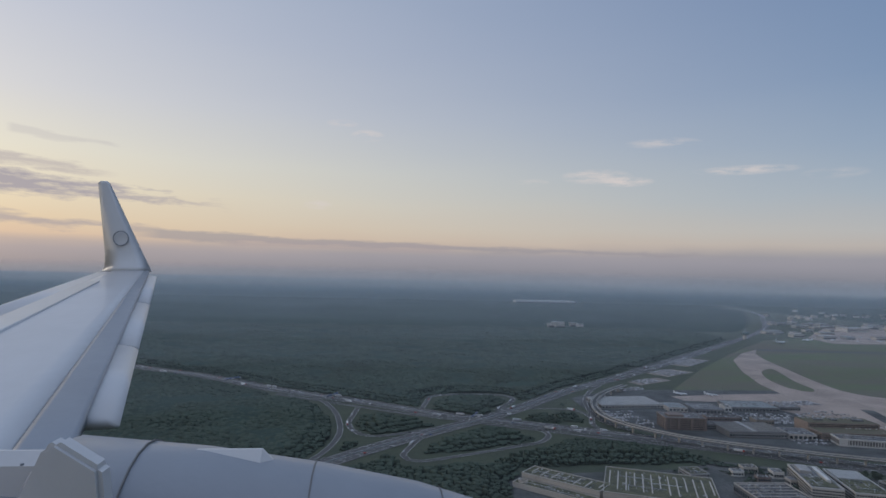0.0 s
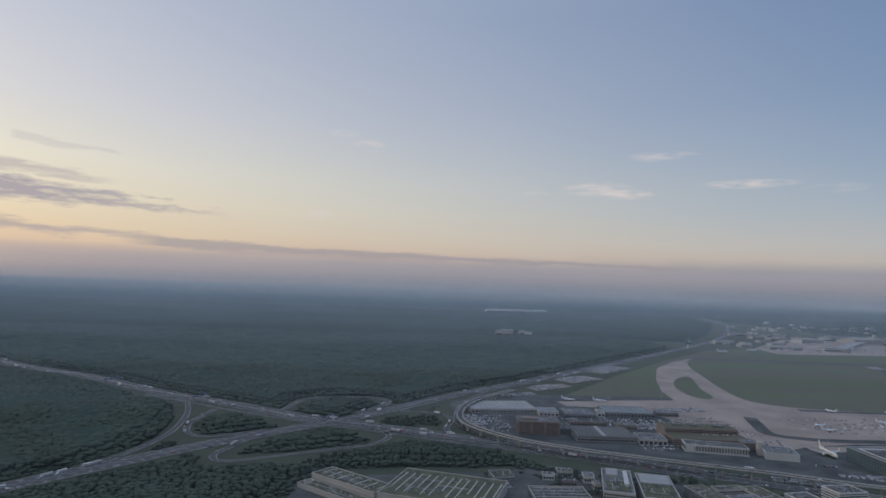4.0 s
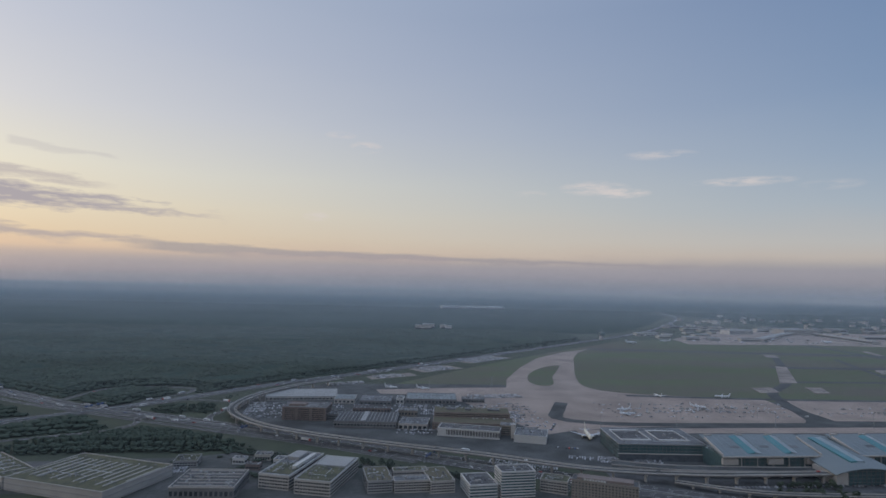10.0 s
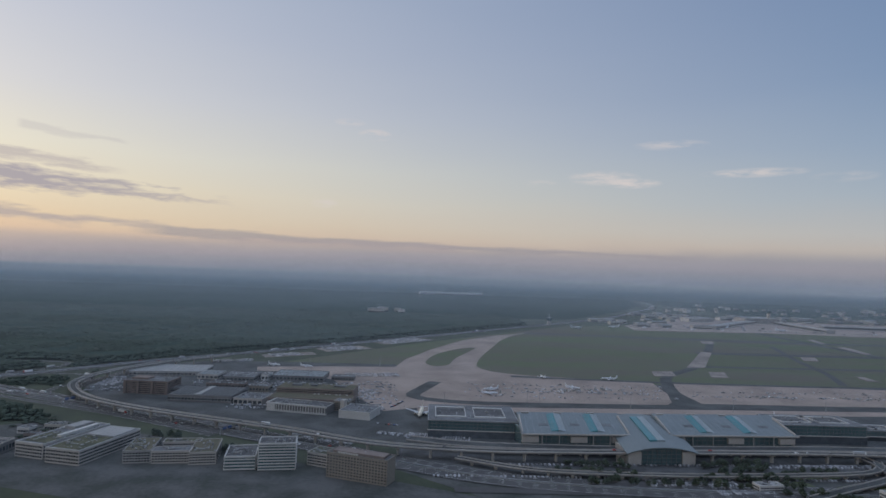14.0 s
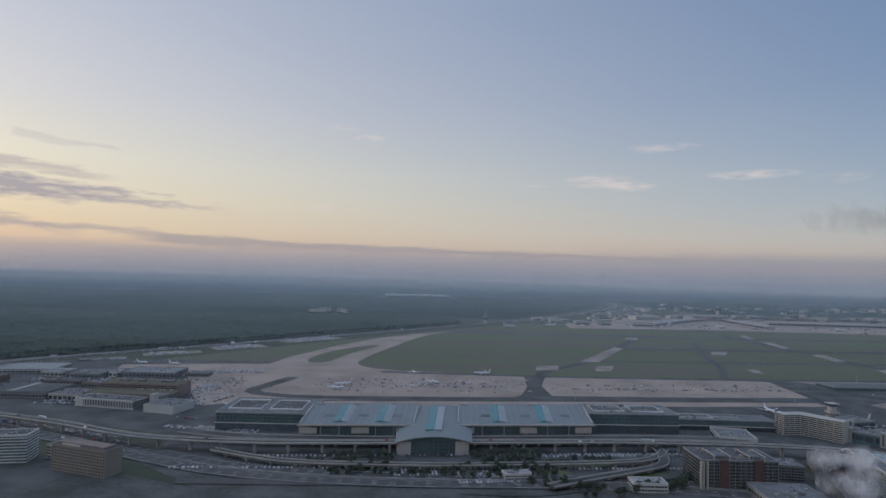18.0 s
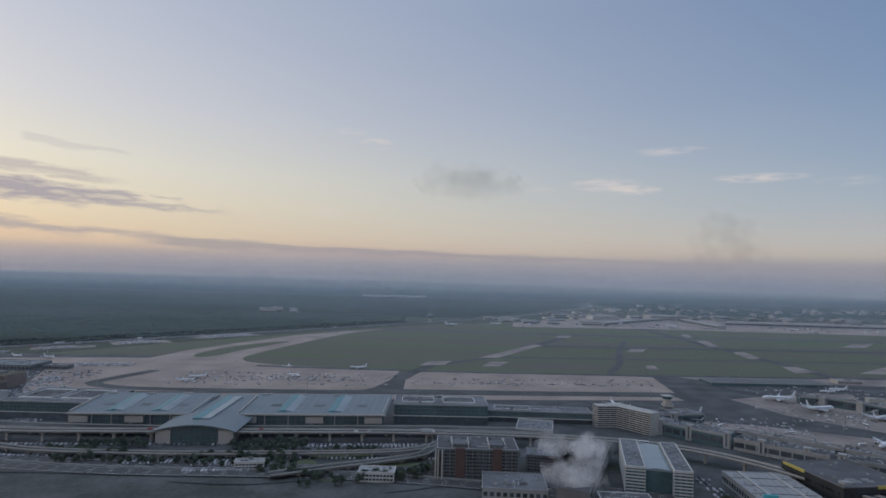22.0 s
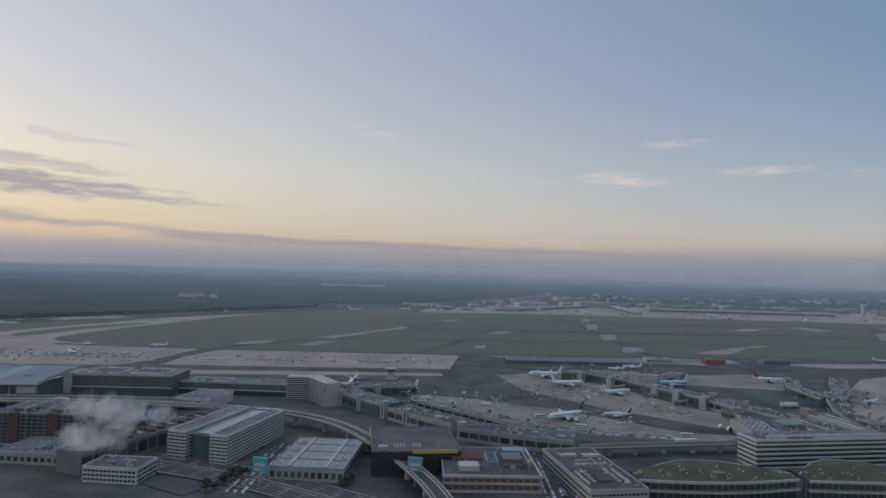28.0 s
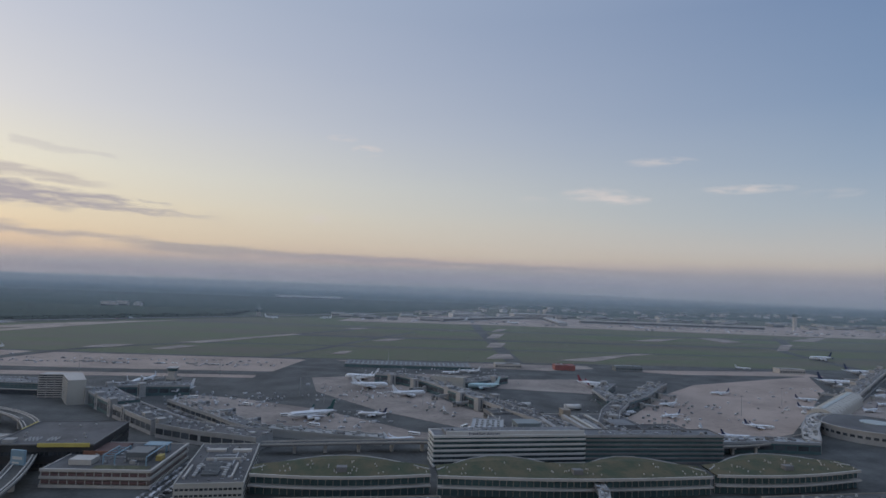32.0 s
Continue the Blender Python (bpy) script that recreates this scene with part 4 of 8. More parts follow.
striped_tower((468, 384), (490, 386), 15, 16, 9, "white banded office tower with dark windows", seed=41, posts=0)
striped_tower((448, 384), (466, 386), 24, 8, 4, "lower white banded wing of an office tower", seed=42, posts=0)
t, w = house("hotel", (510, 374), (546, 357), 12, 14.5, "ochre", "dark_roof", "sand-brown slab hotel with small windows", "hotel", 8, 1.9, "f", 6, seed=43, wide=0.5, tall=0.42)
part("roof_storey", boxes((3, 2, 14.6, w - 3, 10, 16), bevel=0.08), M["brick"], t)
for i in range(8):
    put("sign_bar", shared_box(1.2, 0.2, 1.1, "white"), t, m=Matrix.Translation((8 + i * 1.7, 0.3, 15.0)))
house("office_block", (496, 396), (512, 388), 14, 8, "pale", "sedum", "pale office wing with roof lawn", "office block", 4, 2.0, "flr", 2, seed=44)

# ---- terminal with the long skylit roof ----
def roof_slab(x0, x1, y0, y1, z0, z1, th=0.7):
    bm = bmesh.new()
    loft(bm, [[(x0, y0, z0), (x1, y0, z0), (x1, y0, z0 + th), (x0, y0, z0 + th)], [(x0 + 6, y1, z1), (x1 + 6, y1, z1), (x1 + 6, y1, z1 + th), (x0 + 6, y1, z1 + th)]])
    return bm


def make_terminal():
    t = empty("terminal", Matrix.Identity(4), "long glass terminal with grey metal roof and turquoise skylights", "terminal")
    Y0, Y1, Z0, Z1 = 426, 470, 12.2, 17.6
    rise = (Z1 - Z0) / (Y1 - Y0)
    for x0, x1, sky in ((641, 722, (664, 693)), (750, 850, (776, 810))):
        r = part("roof", roof_slab(x0, x1, Y0, Y1, Z0, Z1), M["metal_roof"], t)
        part("fascia", boxes((x0 - 0.3, Y0 - 0.4, Z0 - 0.2, x1 + 0.3, Y0 + 0.3, Z0 + 1.0), bevel=0.1), M["pale"], t)
        n = int((x1 - x0) / 5)
        for i in range(1, n):
            x = x0 + (x1 - x0) * i / n
            bm = bmesh.new()
            loft(bm, [[(x, Y0 + 0.5, Z0 + 0.72), (x + 0.16, Y0 + 0.5, Z0 + 0.72), (x + 0.16, Y0 + 0.5, Z0 + 0.86), (x, Y0 + 0.5, Z0 + 0.86)],
                      [(x + 5.9, Y1 - 0.5, Z1 + 0.6), (x + 6.06, Y1 - 0.5, Z1 + 0.6), (x + 6.06, Y1 - 0.5, Z1 + 0.74), (x + 5.9, Y1 - 0.5, Z1 + 0.74)]])
            part("standing_seam", bm, M["steel"], r)
        for sx in sky:
            for dx, key, lab in ((0, "teal_glass", "turquoise glass skylight"), (5.6, "pale_glass", "pale glass skylight")):
                ya, yb = Y0 + 5, Y1 - 5
                za, zb = Z0 + 0.7 + 5 * rise, Z1 + 0.7 - 5 * rise
                bm = bmesh.new()
                lift = (0.15, 1.1) if dx == 0 else (1.1, 0.15)
                loft(bm, [[(sx + dx, ya, za), (sx + dx + 5.4, ya, za), (sx + dx + 5.4, ya, za + lift[1]), (sx + dx, ya, za + lift[0])],
                          [(sx + dx + 5, yb, zb), (sx + dx + 10.4, yb, zb), (sx + dx + 10.4, yb, zb + lift[1]), (sx + dx + 5, yb, zb + lift[0])]])
                s = part("skylight", bm, M[key], t, lab)
                for j in range(1, 8):
                    q = j / 8
                    y, z = ya + (yb - ya) * q, za + (zb - za) * q
                    ob = put("glazing_bar", shared_box(5.4, 0.18, 0.12, "pale"), s, m=Matrix.Translation((sx + dx + 2.7 + 5 * q, y, z + 0.65)) @ Matrix.Rotation(math.atan2(lift[0] - lift[1], 5.4) * -1, 4, "Y"))
        for i in range(3):
            xa = x0 + (x1 - x0) * (0.2 + 0.3 * i)
            bm = bmesh.new()
            loft(bm, [[(xa, Y0 + 16, Z0 + 0.7 + 16 * rise), (xa + 7, Y0 + 16, Z0 + 0.7 + 16 * rise), (xa + 7, Y0 + 16, Z0 + 0.9 + 16 * rise), (xa, Y0 + 16, Z0 + 0.9 + 16 * rise)],
                      [(xa + 0.6, Y0 + 20, Z0 + 0.7 + 20 * rise), (xa + 7.6, Y0 + 20, Z0 + 0.7 + 20 * rise), (xa + 7.6, Y0 + 20, Z0 + 0.9 + 20 * rise), (xa + 0.6, Y0 + 20, Z0 + 0.9 + 20 * rise)]])
            part("roof_panel", bm, M["grey_roof"], r, "darker patch panel")
        for xa in (x0 + 1.0, x1 - 2.0):
            bm = bmesh.new()
            loft(bm, [[(xa, Y0 + 2, Z0 + 0.7), (xa + 0.8, Y0 + 2, Z0 + 0.7), (xa + 0.8, Y0 + 2, Z0 + 2.0), (xa, Y0 + 2, Z0 + 2.0)],
                      [(xa + 4.8, Y1 - 8, Z1 - 0.3), (xa + 5.6, Y1 - 8, Z1 - 0.3), (xa + 5.6, Y1 - 8, Z1 + 1.0), (xa + 4.8, Y1 - 8, Z1 + 1.0)]])
            part("roof_upstand", bm, M["pale"], r, "pale upstand along the roof edge")
        for i in range(3):
            put("roof_hatch", shared_box(6, 1.6, 0.8, "pale", 0.08), t, m=Matrix.Translation((x0 + 12 + i * 26, Y1 - 2, Z1 + 0.5)))
        # glazing under the roof, in bays
        part("glass_wall", boxes((x0 + 2, Y0 + 3.4, 0, x1 - 1, Y0 + 34, Z0 + 0.3)), M["glass"], t)
        for i in range(int((x1 - x0) / 4)):
            put("mullion", shared_box(0.25, 0.35, 11.8, "dark_steel"), t, m=Matrix.Translation((x0 + 3 + i * 4, Y0 + 3.3, 0.6)))
        for k in range(4):
            put("transom", shared_box(x1 - x0 - 3, 0.3, 0.22, "dark_steel"), t, m=Matrix.Translation(((x0 + x1) / 2 + 0.5, Y0 + 3.25, 2.6 + k * 2.9)))
        for cx in (x0 + 7, (x0 + x1) / 2 + 2, x1 - 8):
            put("pale_panel", shared_box(12, 2.5, 4.2, "pale", 0.06), t, m=Matrix.Translation((cx, Y0 + 2.4, 6.6)))
        for i in range(7):
            put("column", shared_box(0.7, 0.7, 11.5, "concrete", 0.1), t, m=Matrix.Translation((x0 + 3 + (x1 - x0 - 6) * i / 6, Y0 + 1.6, 0.7)))
    # barrel-roofed entrance hall
    x0, x1, ya, yb, n = 706, 757, 396, 472, 12
    bm = bmesh.new()
    rings = []
    for y, dx, dz in ((ya, 0, 0), (yb, 10, 5.0)):
        up = [(x0 + dx + (x1 - x0) * i / n, y, 8.4 + dz + 4.2 * math.sin(math.pi * i / n) ** 0.8) for i in range(n + 1)]
        lo = [(x, yy, z - 0.6) for x, yy, z in up[::-1]]
        rings.append(up + lo)
    loft(bm, rings)
    part("vaulted_roof", bm, M["metal_roof"], t, "shallow curved grey metal roof", smooth=False)
    for i in (0, 1):
        xa = x0 + 2 if i == 0 else x1 - 11
        part("end_wall", boxes((xa, ya + 2, 0, xa + 9, ya + 26, 9.0), bevel=0.1), M["pale"], t)
    bm = bmesh.new()
    pts = [(x0 + 11, 0)] + [(x0 + 11 + (x1 - x0 - 22) * i / 8, 10.0 + 2.0 * math.sin(math.pi * (0.22 + 0.56 * i / 8))) for i in range(9)] + [(x1 - 11, 0)]
    loft(bm, [[(x, ya + 3, z) for x, z in pts], [(x, ya + 40, z) for x, z in pts]])
    part("front_glazing", bm, M["glass"], t)
    for i in range(9):
        put("mullion", shared_box(0.3, 0.4, 10.8, "dark_steel"), t, m=Matrix.Translation((x0 + 12 + i * 3.4, ya + 2.9, 0)))
    for k in range(4):
        put("transom", shared_box(29, 0.35, 0.25, "dark_steel"), t, m=Matrix.Translation(((x0 + x1) / 2, ya + 2.85, 2 + k * 2.5)))
    for dx, key, lab in ((0, "teal_glass", "turquoise glass skylight"), (5.6, "pale_glass", "pale glass skylight")):
        bm = bmesh.new()
        xa = 727 + dx
        loft(bm, [[(xa, 408, 12.6), (xa + 5.4, 408, 12.6), (xa + 5.4, 408, 14.2), (xa, 408, 14.2)], [(xa + 8, 462, 16.2), (xa + 13.4, 462, 16.2), (xa + 13.4, 462, 17.8), (xa + 8, 462, 17.8)]])
        part("skylight", bm, M[key], t, lab)


make_terminal()


def glass_wing(p0, p1, depth, h, label, wells=2, seed=51):
    m, w = place(p0, p1)
    t = empty("terminal_wing", m, label, "terminal wing")
    part("glass_wall", boxes((0, 0, 0, w, depth, h)), M["glass"], t)
    part("roof", boxes((-0.3, -0.3, h, w + 0.3, depth + 0.3, h + 0.4)), M["grey_roof"], t)
    part("roof_edge", boxes((-0.6, -0.6, h - 0.2, w + 0.6, -0.2, h + 0.7), (-0.6, depth + 0.2, h - 0.2, w + 0.6, depth + 0.6, h + 0.7), (-0.6, -0.2, h - 0.2, -0.2, depth + 0.2, h + 0.7), (w + 0.2, -0.2, h - 0.2, w + 0.6, depth + 0.2, h + 0.7)), M["steel"], t)
    for i in range(wells):
        x = w * (0.08 + i * 0.9 / wells)
        part("roof_well", boxes((x, depth * 0.25, h + 0.4, x + w * 0.34, depth * 0.8, h + 0.55)), M["dark_roof"], t)
        part("well_curb", boxes((x - 0.5, depth * 0.2, h + 0.4, x + w * 0.34 + 0.5, depth * 0.25, h + 1.1), (x - 0.5, depth * 0.8, h + 0.4, x + w * 0.34 + 0.5, depth * 0.85, h + 1.1), (x - 0.5, depth * 0.25, h + 0.4, x, depth * 0.8, h + 1.1), (x + w * 0.34, depth * 0.25, h + 0.4, x + w * 0.34 + 0.5, depth * 0.8, h + 1.1)), M["white"], t)
    for o, u, n, ln in faces_of(w, depth, "flr"):
        rot = Matrix.Rotation(math.atan2(u.y, u.x), 4, "Z")
        k = int(ln / 3.0)
        for i in range(k + 1):
            q = o + u * (ln * i / k) + n * 0.05
            put("mullion", shared_box(0.22, 0.3, h, "dark_steel"), t, m=Matrix.Translation((q.x, q.y, 0)) @ rot)
        for j in range(1, 5):
            q = o + u * (ln / 2) + n * 0.04
            put("transom", shared_box(ln, 0.24, 0.3, "dark_steel"), t, m=Matrix.Translation((q.x, q.y, h * j / 5)) @ rot)
    part("gallery_edge", boxes((-0.8, -1.5, h * 0.42, w + 0.8, -0.1, h * 0.42 + 0.5), bevel=0.05), M["pale"], t)
    part("plinth_glazing", boxes((0, -1.2, 0, w, -0.05, h * 0.42)), M["pane"], t)
    roof_units(t, w, depth, h + 0.4, 7, seed)
    roof_clutter(t, w, depth, h + 0.39, seed)


glass_wing((578, 464), (646, 458), 52, 12.5, "dark glass terminal wing with open roof wells", 2, 51)
glass_wing((857, 456), (926, 452), 34, 14.0, "dark glass terminal wing with open roof wells", 2, 52)
glass_wing((928, 466), (1007, 456), 20, 8.0, "low glass link building beside the apron", 1, 53)

# forecourt, kerbside road in front of the terminal, and ramps
area("forecourt", [(552, 392), (556, 440), (640, 440), (720, 432), (900, 436), (965, 424), (965, 372), (860, 366), (700, 362), (600, 372)], 0.2, M["forecourt"], "dark asphalt forecourt below the raised roads", False)
make_viaduct([(562, 440), (600, 427), (660, 420), (720, 418), (800, 419), (880, 420), (958, 414)], 11, 5.4, "kerbside_road", "elevated kerbside road on concrete piers", 14, False)
make_viaduct([(592, 402), (640, 378), (700, 370), (760, 368), (860, 374), (890, 400)], 5, 3.4, "access_ramp", "lower access ramp with pale parapets", 11, False)
make_viaduct([(790, 330), (822, 344), (852, 356), (873, 368), (884, 395), (884, 408)], 6, 3.2, "access_ramp", "curving access ramp with pale parapets", 10, False)
strip("road", [(585, 352), (700, 345), (800, 338), (900, 322), (1000, 262)], 9, 0.42, M["motorway"], "grey service road in front of the terminal")
strip("road", [(740, 330), (780, 325), (830, 338), (870, 352), (890, 340), (880, 322), (850, 312)], 5, 0.46, M["asphalt"], "looping dark access road")
area("lawn", [(806, 338), (840, 350), (862, 352), (850, 335), (820, 328)], 0.3, M["grass"], "green lawn inside the access loop")
area("lawn", [(785, 348), (795, 338), (812, 354), (805, 367)], 0.31, M["grass"], "green lawn beside the access ramp")
area("lawn", [(816, 352), (828, 342), (860, 345), (870, 358), (843, 361)], 0.33, M["grass"], "green lawn below the curving ramp")
area("lawn", [(806, 371), (826, 367), (847, 379), (819, 384)], 0.3, M["grass"], "green strip before the kerbside road")
area("lawn", [(886, 362), (900, 360), (928, 366), (926, 378), (892, 380)], 0.3, M["grass"], "green bank below the viaduct")
area("parking_yard", [(740, 340), (800, 344), (796, 362), (742, 362)], 0.3, M["motorway"], "grey parking yard", False)
house("site_hut", (768, 347), (784, 348), 7, 4, "white", "light_roof", "white two-storey site hut", "hut", 2, 1.6, "flr", 1, seed=54)
house("pavilion", (836, 327), (855, 325), 11, 5, "white", "light_roof", "white flat-roofed pavilion with roof well", "pavilion", 2, 1.8, "flr", 2, seed=55)

# ---- between the two terminals ----
def make_hotel():
    t = empty("hotel", Matrix.Identity(4), "bent cream hotel slab with banded windows", "hotel")
    pts = [(1008, 446), (1023, 447), (1038, 422), (1047, 427), (1031, 457), (1008, 456)]
    bm = bmesh.new()
    prism(bm, pts, 0, 15.5)
    part("wall", bm, M["pane_strip"], t)
    bm = bmesh.new()
    prism(bm, pts, 15.5, 16.0)
    part("roof", bm, M["pale"], t)
    for a, b, key in ((pts[0], pts[1], "pale"), (pts[1], pts[2], "cream"), (pts[5], pts[0], "pale")):
        m, w = place(a, b)
        for j in range(10):
            bm = boxes((-0.1, -0.3, 0, w + 0.1, 0.1, 0.66), bevel=0.04)
            part("spandrel", bm, M[key], t).matrix_basis = Matrix.Translation((0, 0, 0.4 + j * 1.52)) @ m
        for i in range(int(w / 5) + 1):
            put("mullion", shared_box(0.18, 0.25, 15.2, key), t, m=m @ Matrix.Translation((i * w / int(w / 5), -0.06, 0)))
    m, w = place(pts[2], pts[3])
    part("end_wall", boxes((0, -0.25, 0, w, 0.2, 15.8)), M["cream"], t).matrix_basis = m


make_hotel()


def make_twin():
    t = empty("office_complex", Matrix.Identity(4), "two white banded office slabs joined by a glass atrium", "office complex")
    for k, (a, b, dep) in enumerate((((974, 309), (983, 306), 56), ((996.2, 300.6), (1004.4, 298), 56))):
        m, w = place(a, b)
        s = empty("office_slab", m)
        s.parent = t
        part("glass_core", boxes((0.1, 0.1, 0, w - 0.1, dep - 0.1, 13.2)), M["glass"], s)
        bands_on(s, w, dep, 13.2, 8, "flr", "white", 0.2, 0.4, 0.3, posts=2.4, post_key="concrete")
        part("roof", boxes((-0.2, -0.2, 13.2, w + 0.2, dep + 0.2, 13.6)), M["grey_roof"], s)
        part("parapet", boxes((-0.35, -0.35, 13.2, 0.2, dep + 0.35, 14.1), (w - 0.2, -0.35, 13.2, w + 0.35, dep + 0.35, 14.1), (0.2, -0.35, 13.2, w - 0.2, 0.2, 14.1), (0.2, dep - 0.2, 13.2, w - 0.2, dep + 0.35, 14.1)), M["white"], s)
        for i in range(10):
            put("roof_unit", shared_box(1.4, 0.8, 0.7, "steel", 0.05), s, m=Matrix.Translation((w * (0.3 + 0.4 * (i % 2)), 4 + i * 5, 13.6)))
    m, w = place((983.2, 306), (996.2, 301.4))
    part("atrium_front", boxes((0, 4, 0, w, 5, 11.8)), M["glass"], t).matrix_basis = m
    bm = bmesh.new()
    n = 8
    loft(bm, [[(w * i / n, y, 11.9 + 0.9 * math.sin(math.pi * i / n)) for i in range(n + 1)] + [(w, y, 11.4), (0, y, 11.4)] for y in (3.6, 54)])
    part("atrium_roof", bm, M["pale_glass"], t).matrix_basis = m


make_twin()

t, w = house("laboratory_block", (878, 332), (922, 328), 26, 16, "dark_steel", "dark_roof", "dark scaffold-clad block with rust-brown stair bays", "building", 8, 1.4, "flr", 5, seed=61, wide=0.7, tall=0.5, para_key="steel")
for x in (10, 30):
    part("stair_bay", boxes((x, -1.2, 0, x + 5, 0.5, 16.6), bevel=0.06), M["rust"], t)
    for dx in (-2, 7):
        part("roof_frame", boxes((x + dx - 0.3, 1, 16.1, x + dx + 0.3, 1.6, 18.2), (x + dx - 0.3, 17, 16.1, x + dx + 0.3, 17.6, 18.2), (x + dx - 0.3, 1, 18.0, x + dx + 0.3, 17.6, 18.4)), M["pale"], t)
    part("roof_house", boxes((x - 1, 4, 16.1, x + 6, 14, 17.6), bevel=0.08), M["grey_roof"], t)
for k in range(9):
    part("scaffold_rail", boxes((-0.4, -0.7, 1.4 + k * 1.75, w + 0.4, -0.55, 1.5 + k * 1.75)), M["dark_concrete"], t)
for k in range(15):
    put("scaffold_post", shared_box(0.14, 0.14, 16.4, "concrete"), t, m=Matrix.Translation((0.6 + k * (w - 1.2) / 14, -0.8, 0)))
for x in (-1.2, 0.2, 2.4):
    part("end_fin", boxes((x, -2.2, 0, x + 0.8, -0.6, 15.6), bevel=0.05), M["pale"], t)
house("laboratory_annex", (930, 344), (947, 340), 18, 9, "dark_concrete", "grey_roof", "dark banded annex block", "building", 5, 1.6, "flr", 2, seed=62)
t, w = house("power_plant", (932, 290), (946, 283), 98, 9, "dark_concrete", "dark_roof", "long dark slab with rust-coloured roof plant", "power plant", 0, units=0)
for i in range(18):
    put("cooling_unit", shared_box(3.2, 2.0, 1.1, "rust" if i % 3 else "concrete", 0.08), t, m=Matrix.Translation((4.5 + 5.5 * (i % 2), 30 + (i // 2) * 6.5, 9.2)))
windows_on(t, w, 96, 9, 1, 6.0, "r", 1.0, 0.8, 0.7)
house("workshop", (898, 302), (930, 297), 26, 5, "concrete", "grey_roof", "low grey workshop with flat roof", "workshop", 1, 3, "flr", 5, seed=63)
t, w = house("office_block", (950, 276), (974, 272), 16, 6.5, "white", "dark_roof", "low white banded office block", "office block", 3, 1.6, "flr", 3, seed=64)
t, w = house("pavilion", (940, 418), (964, 411), 30, 5.5, "white", "grey_roof", "white flat pavilion with framed roof", "pavilion", 1, 2.2, "fl", 5, seed=65, parapet=1.3)
house("gate_building", (1078, 486), (1086, 484), 8, 9, "pale", "grey_roof", "pale base building of the tower", "building", 3, 1.6, "flr", 0, seed=66)


def make_tower():
    t = empty("apron_tower", Matrix.Translation((1082, 488, 9)), "squat control tower with dark glazed cab", "tower")
    part("shaft", boxes((-2.6, -2.6, 0, 2.6, 2.6, 5), bevel=0.2), M["pale"], t)
    bm = bmesh.new()
    loft(bm, [[(s * math.cos(a * 0.7854 + 0.39), s * math.sin(a * 0.7854 + 0.39), z) for a in range(8)] for s, z in ((3.6, 5), (4.4, 7.2))])
    part("glazed_cab", bm, M["glass"], t)
    part("cab_roof", boxes((-4.2, -4.2, 7.2, 4.2, 4.2, 7.8), bevel=0.3), M["pale"], t)


make_tower()

t, w = house("market_hall", (1028, 278), (1061, 273), 47, 6, "concrete", "light_roof", "hall with wide pale ribbed sheet roof", "hall", 1, 3, "flr", 0, seed=67)
ribs(t, w, 47, 6.1, 9, "light_roof", 0.3, 0.22, "roof_rib")
ribs(t, w, 47, 6.1, 2, "pale", 1.6, 0.6, "roof_ridge")
for y in (12, 24, 36):
    put("roof_gutter", shared_box(w - 2, 0.5, 0.3, "grey_roof"), t, m=Matrix.Translation((w / 2, y, 6.1)))
for i in range(14):
    put("roof_vent", shared_box(0.9, 1.4, 0.6, "concrete", 0.06), t, m=Matrix.Translation((w * (0.12 if i % 2 else 0.88), 4 + (i // 2) * 6.0, 6.1)))
t, w = house("parking_block", (1073, 282), (1114, 284), 44, 11, "black_clad", "dark_roof", "black clad block with yellow parapet panels", "building", 2, 5, "flr", 0, seed=68, para_key="dark_concrete", wide=0.4, tall=0.3)
for x, y in ((6, 8), (7, 14), (5, 20), (31, 6), (33, 12), (30, 18), (22, 34), (28, 37), (12, 36)):
    put("roof_vent", shared_box(0.9, 0.9, 0.8, "concrete", 0.06), t, m=Matrix.Translation((x, y, 11.1)))
part("yellow_panel", boxes((w * 0.45, -0.45, 10.2, w * 0.96, -0.1, 11.9), bevel=0.04), M["yellow"], t)
part("yellow_panel", boxes((-0.45, 26, 10.2, -0.1, 42, 11.9), bevel=0.04), M["yellow"], t)
part("plant_box", boxes((3, 3, 11.1, 7.5, 7, 12.6), bevel=0.06), M["concrete"], t)
for i in range(14):
    put("solar_panel", shared_box(0.8, 2.0, 0.25, "light_roof", 0.03), t, m=Matrix.Translation((w * 0.26 + (i % 7) * 1.5 + (3.0 if i % 7 > 3 else 0), 7 + (i // 7) * 3.4, 11.4)) @ Matrix.Rotation(0.25, 4, "X"))
for i, (x, y) in enumerate(((1026, 268), (1092, 268))):
    t = empty("advertising_pylon", Matrix.Translation((x, y, 0)) @ Matrix.Rotation(-0.25, 4, "Z"), "tall roadside pylon with a turquoise sign board" if i == 0 else "tall roadside pylon with a pale blue sign board", "sign")
    part("post", boxes((-0.35, -0.35, 0, 0.35, 0.35, 8)), M["steel"], t)
    part("sign_board", boxes((-3.2, -0.5, 6.5, 3.2, 0.5, 13.0), bevel=0.1), M["teal_sign" if i == 0 else "blue"], t)
    part("sign_bar", boxes((-2.2, -0.62, 9.3, 2.2, -0.48, 10.4)), M["white"], t)
    part("sign_bar", boxes((-2.2, -0.62, 7.6, 0.8, -0.48, 8.3)), M["white"], t)

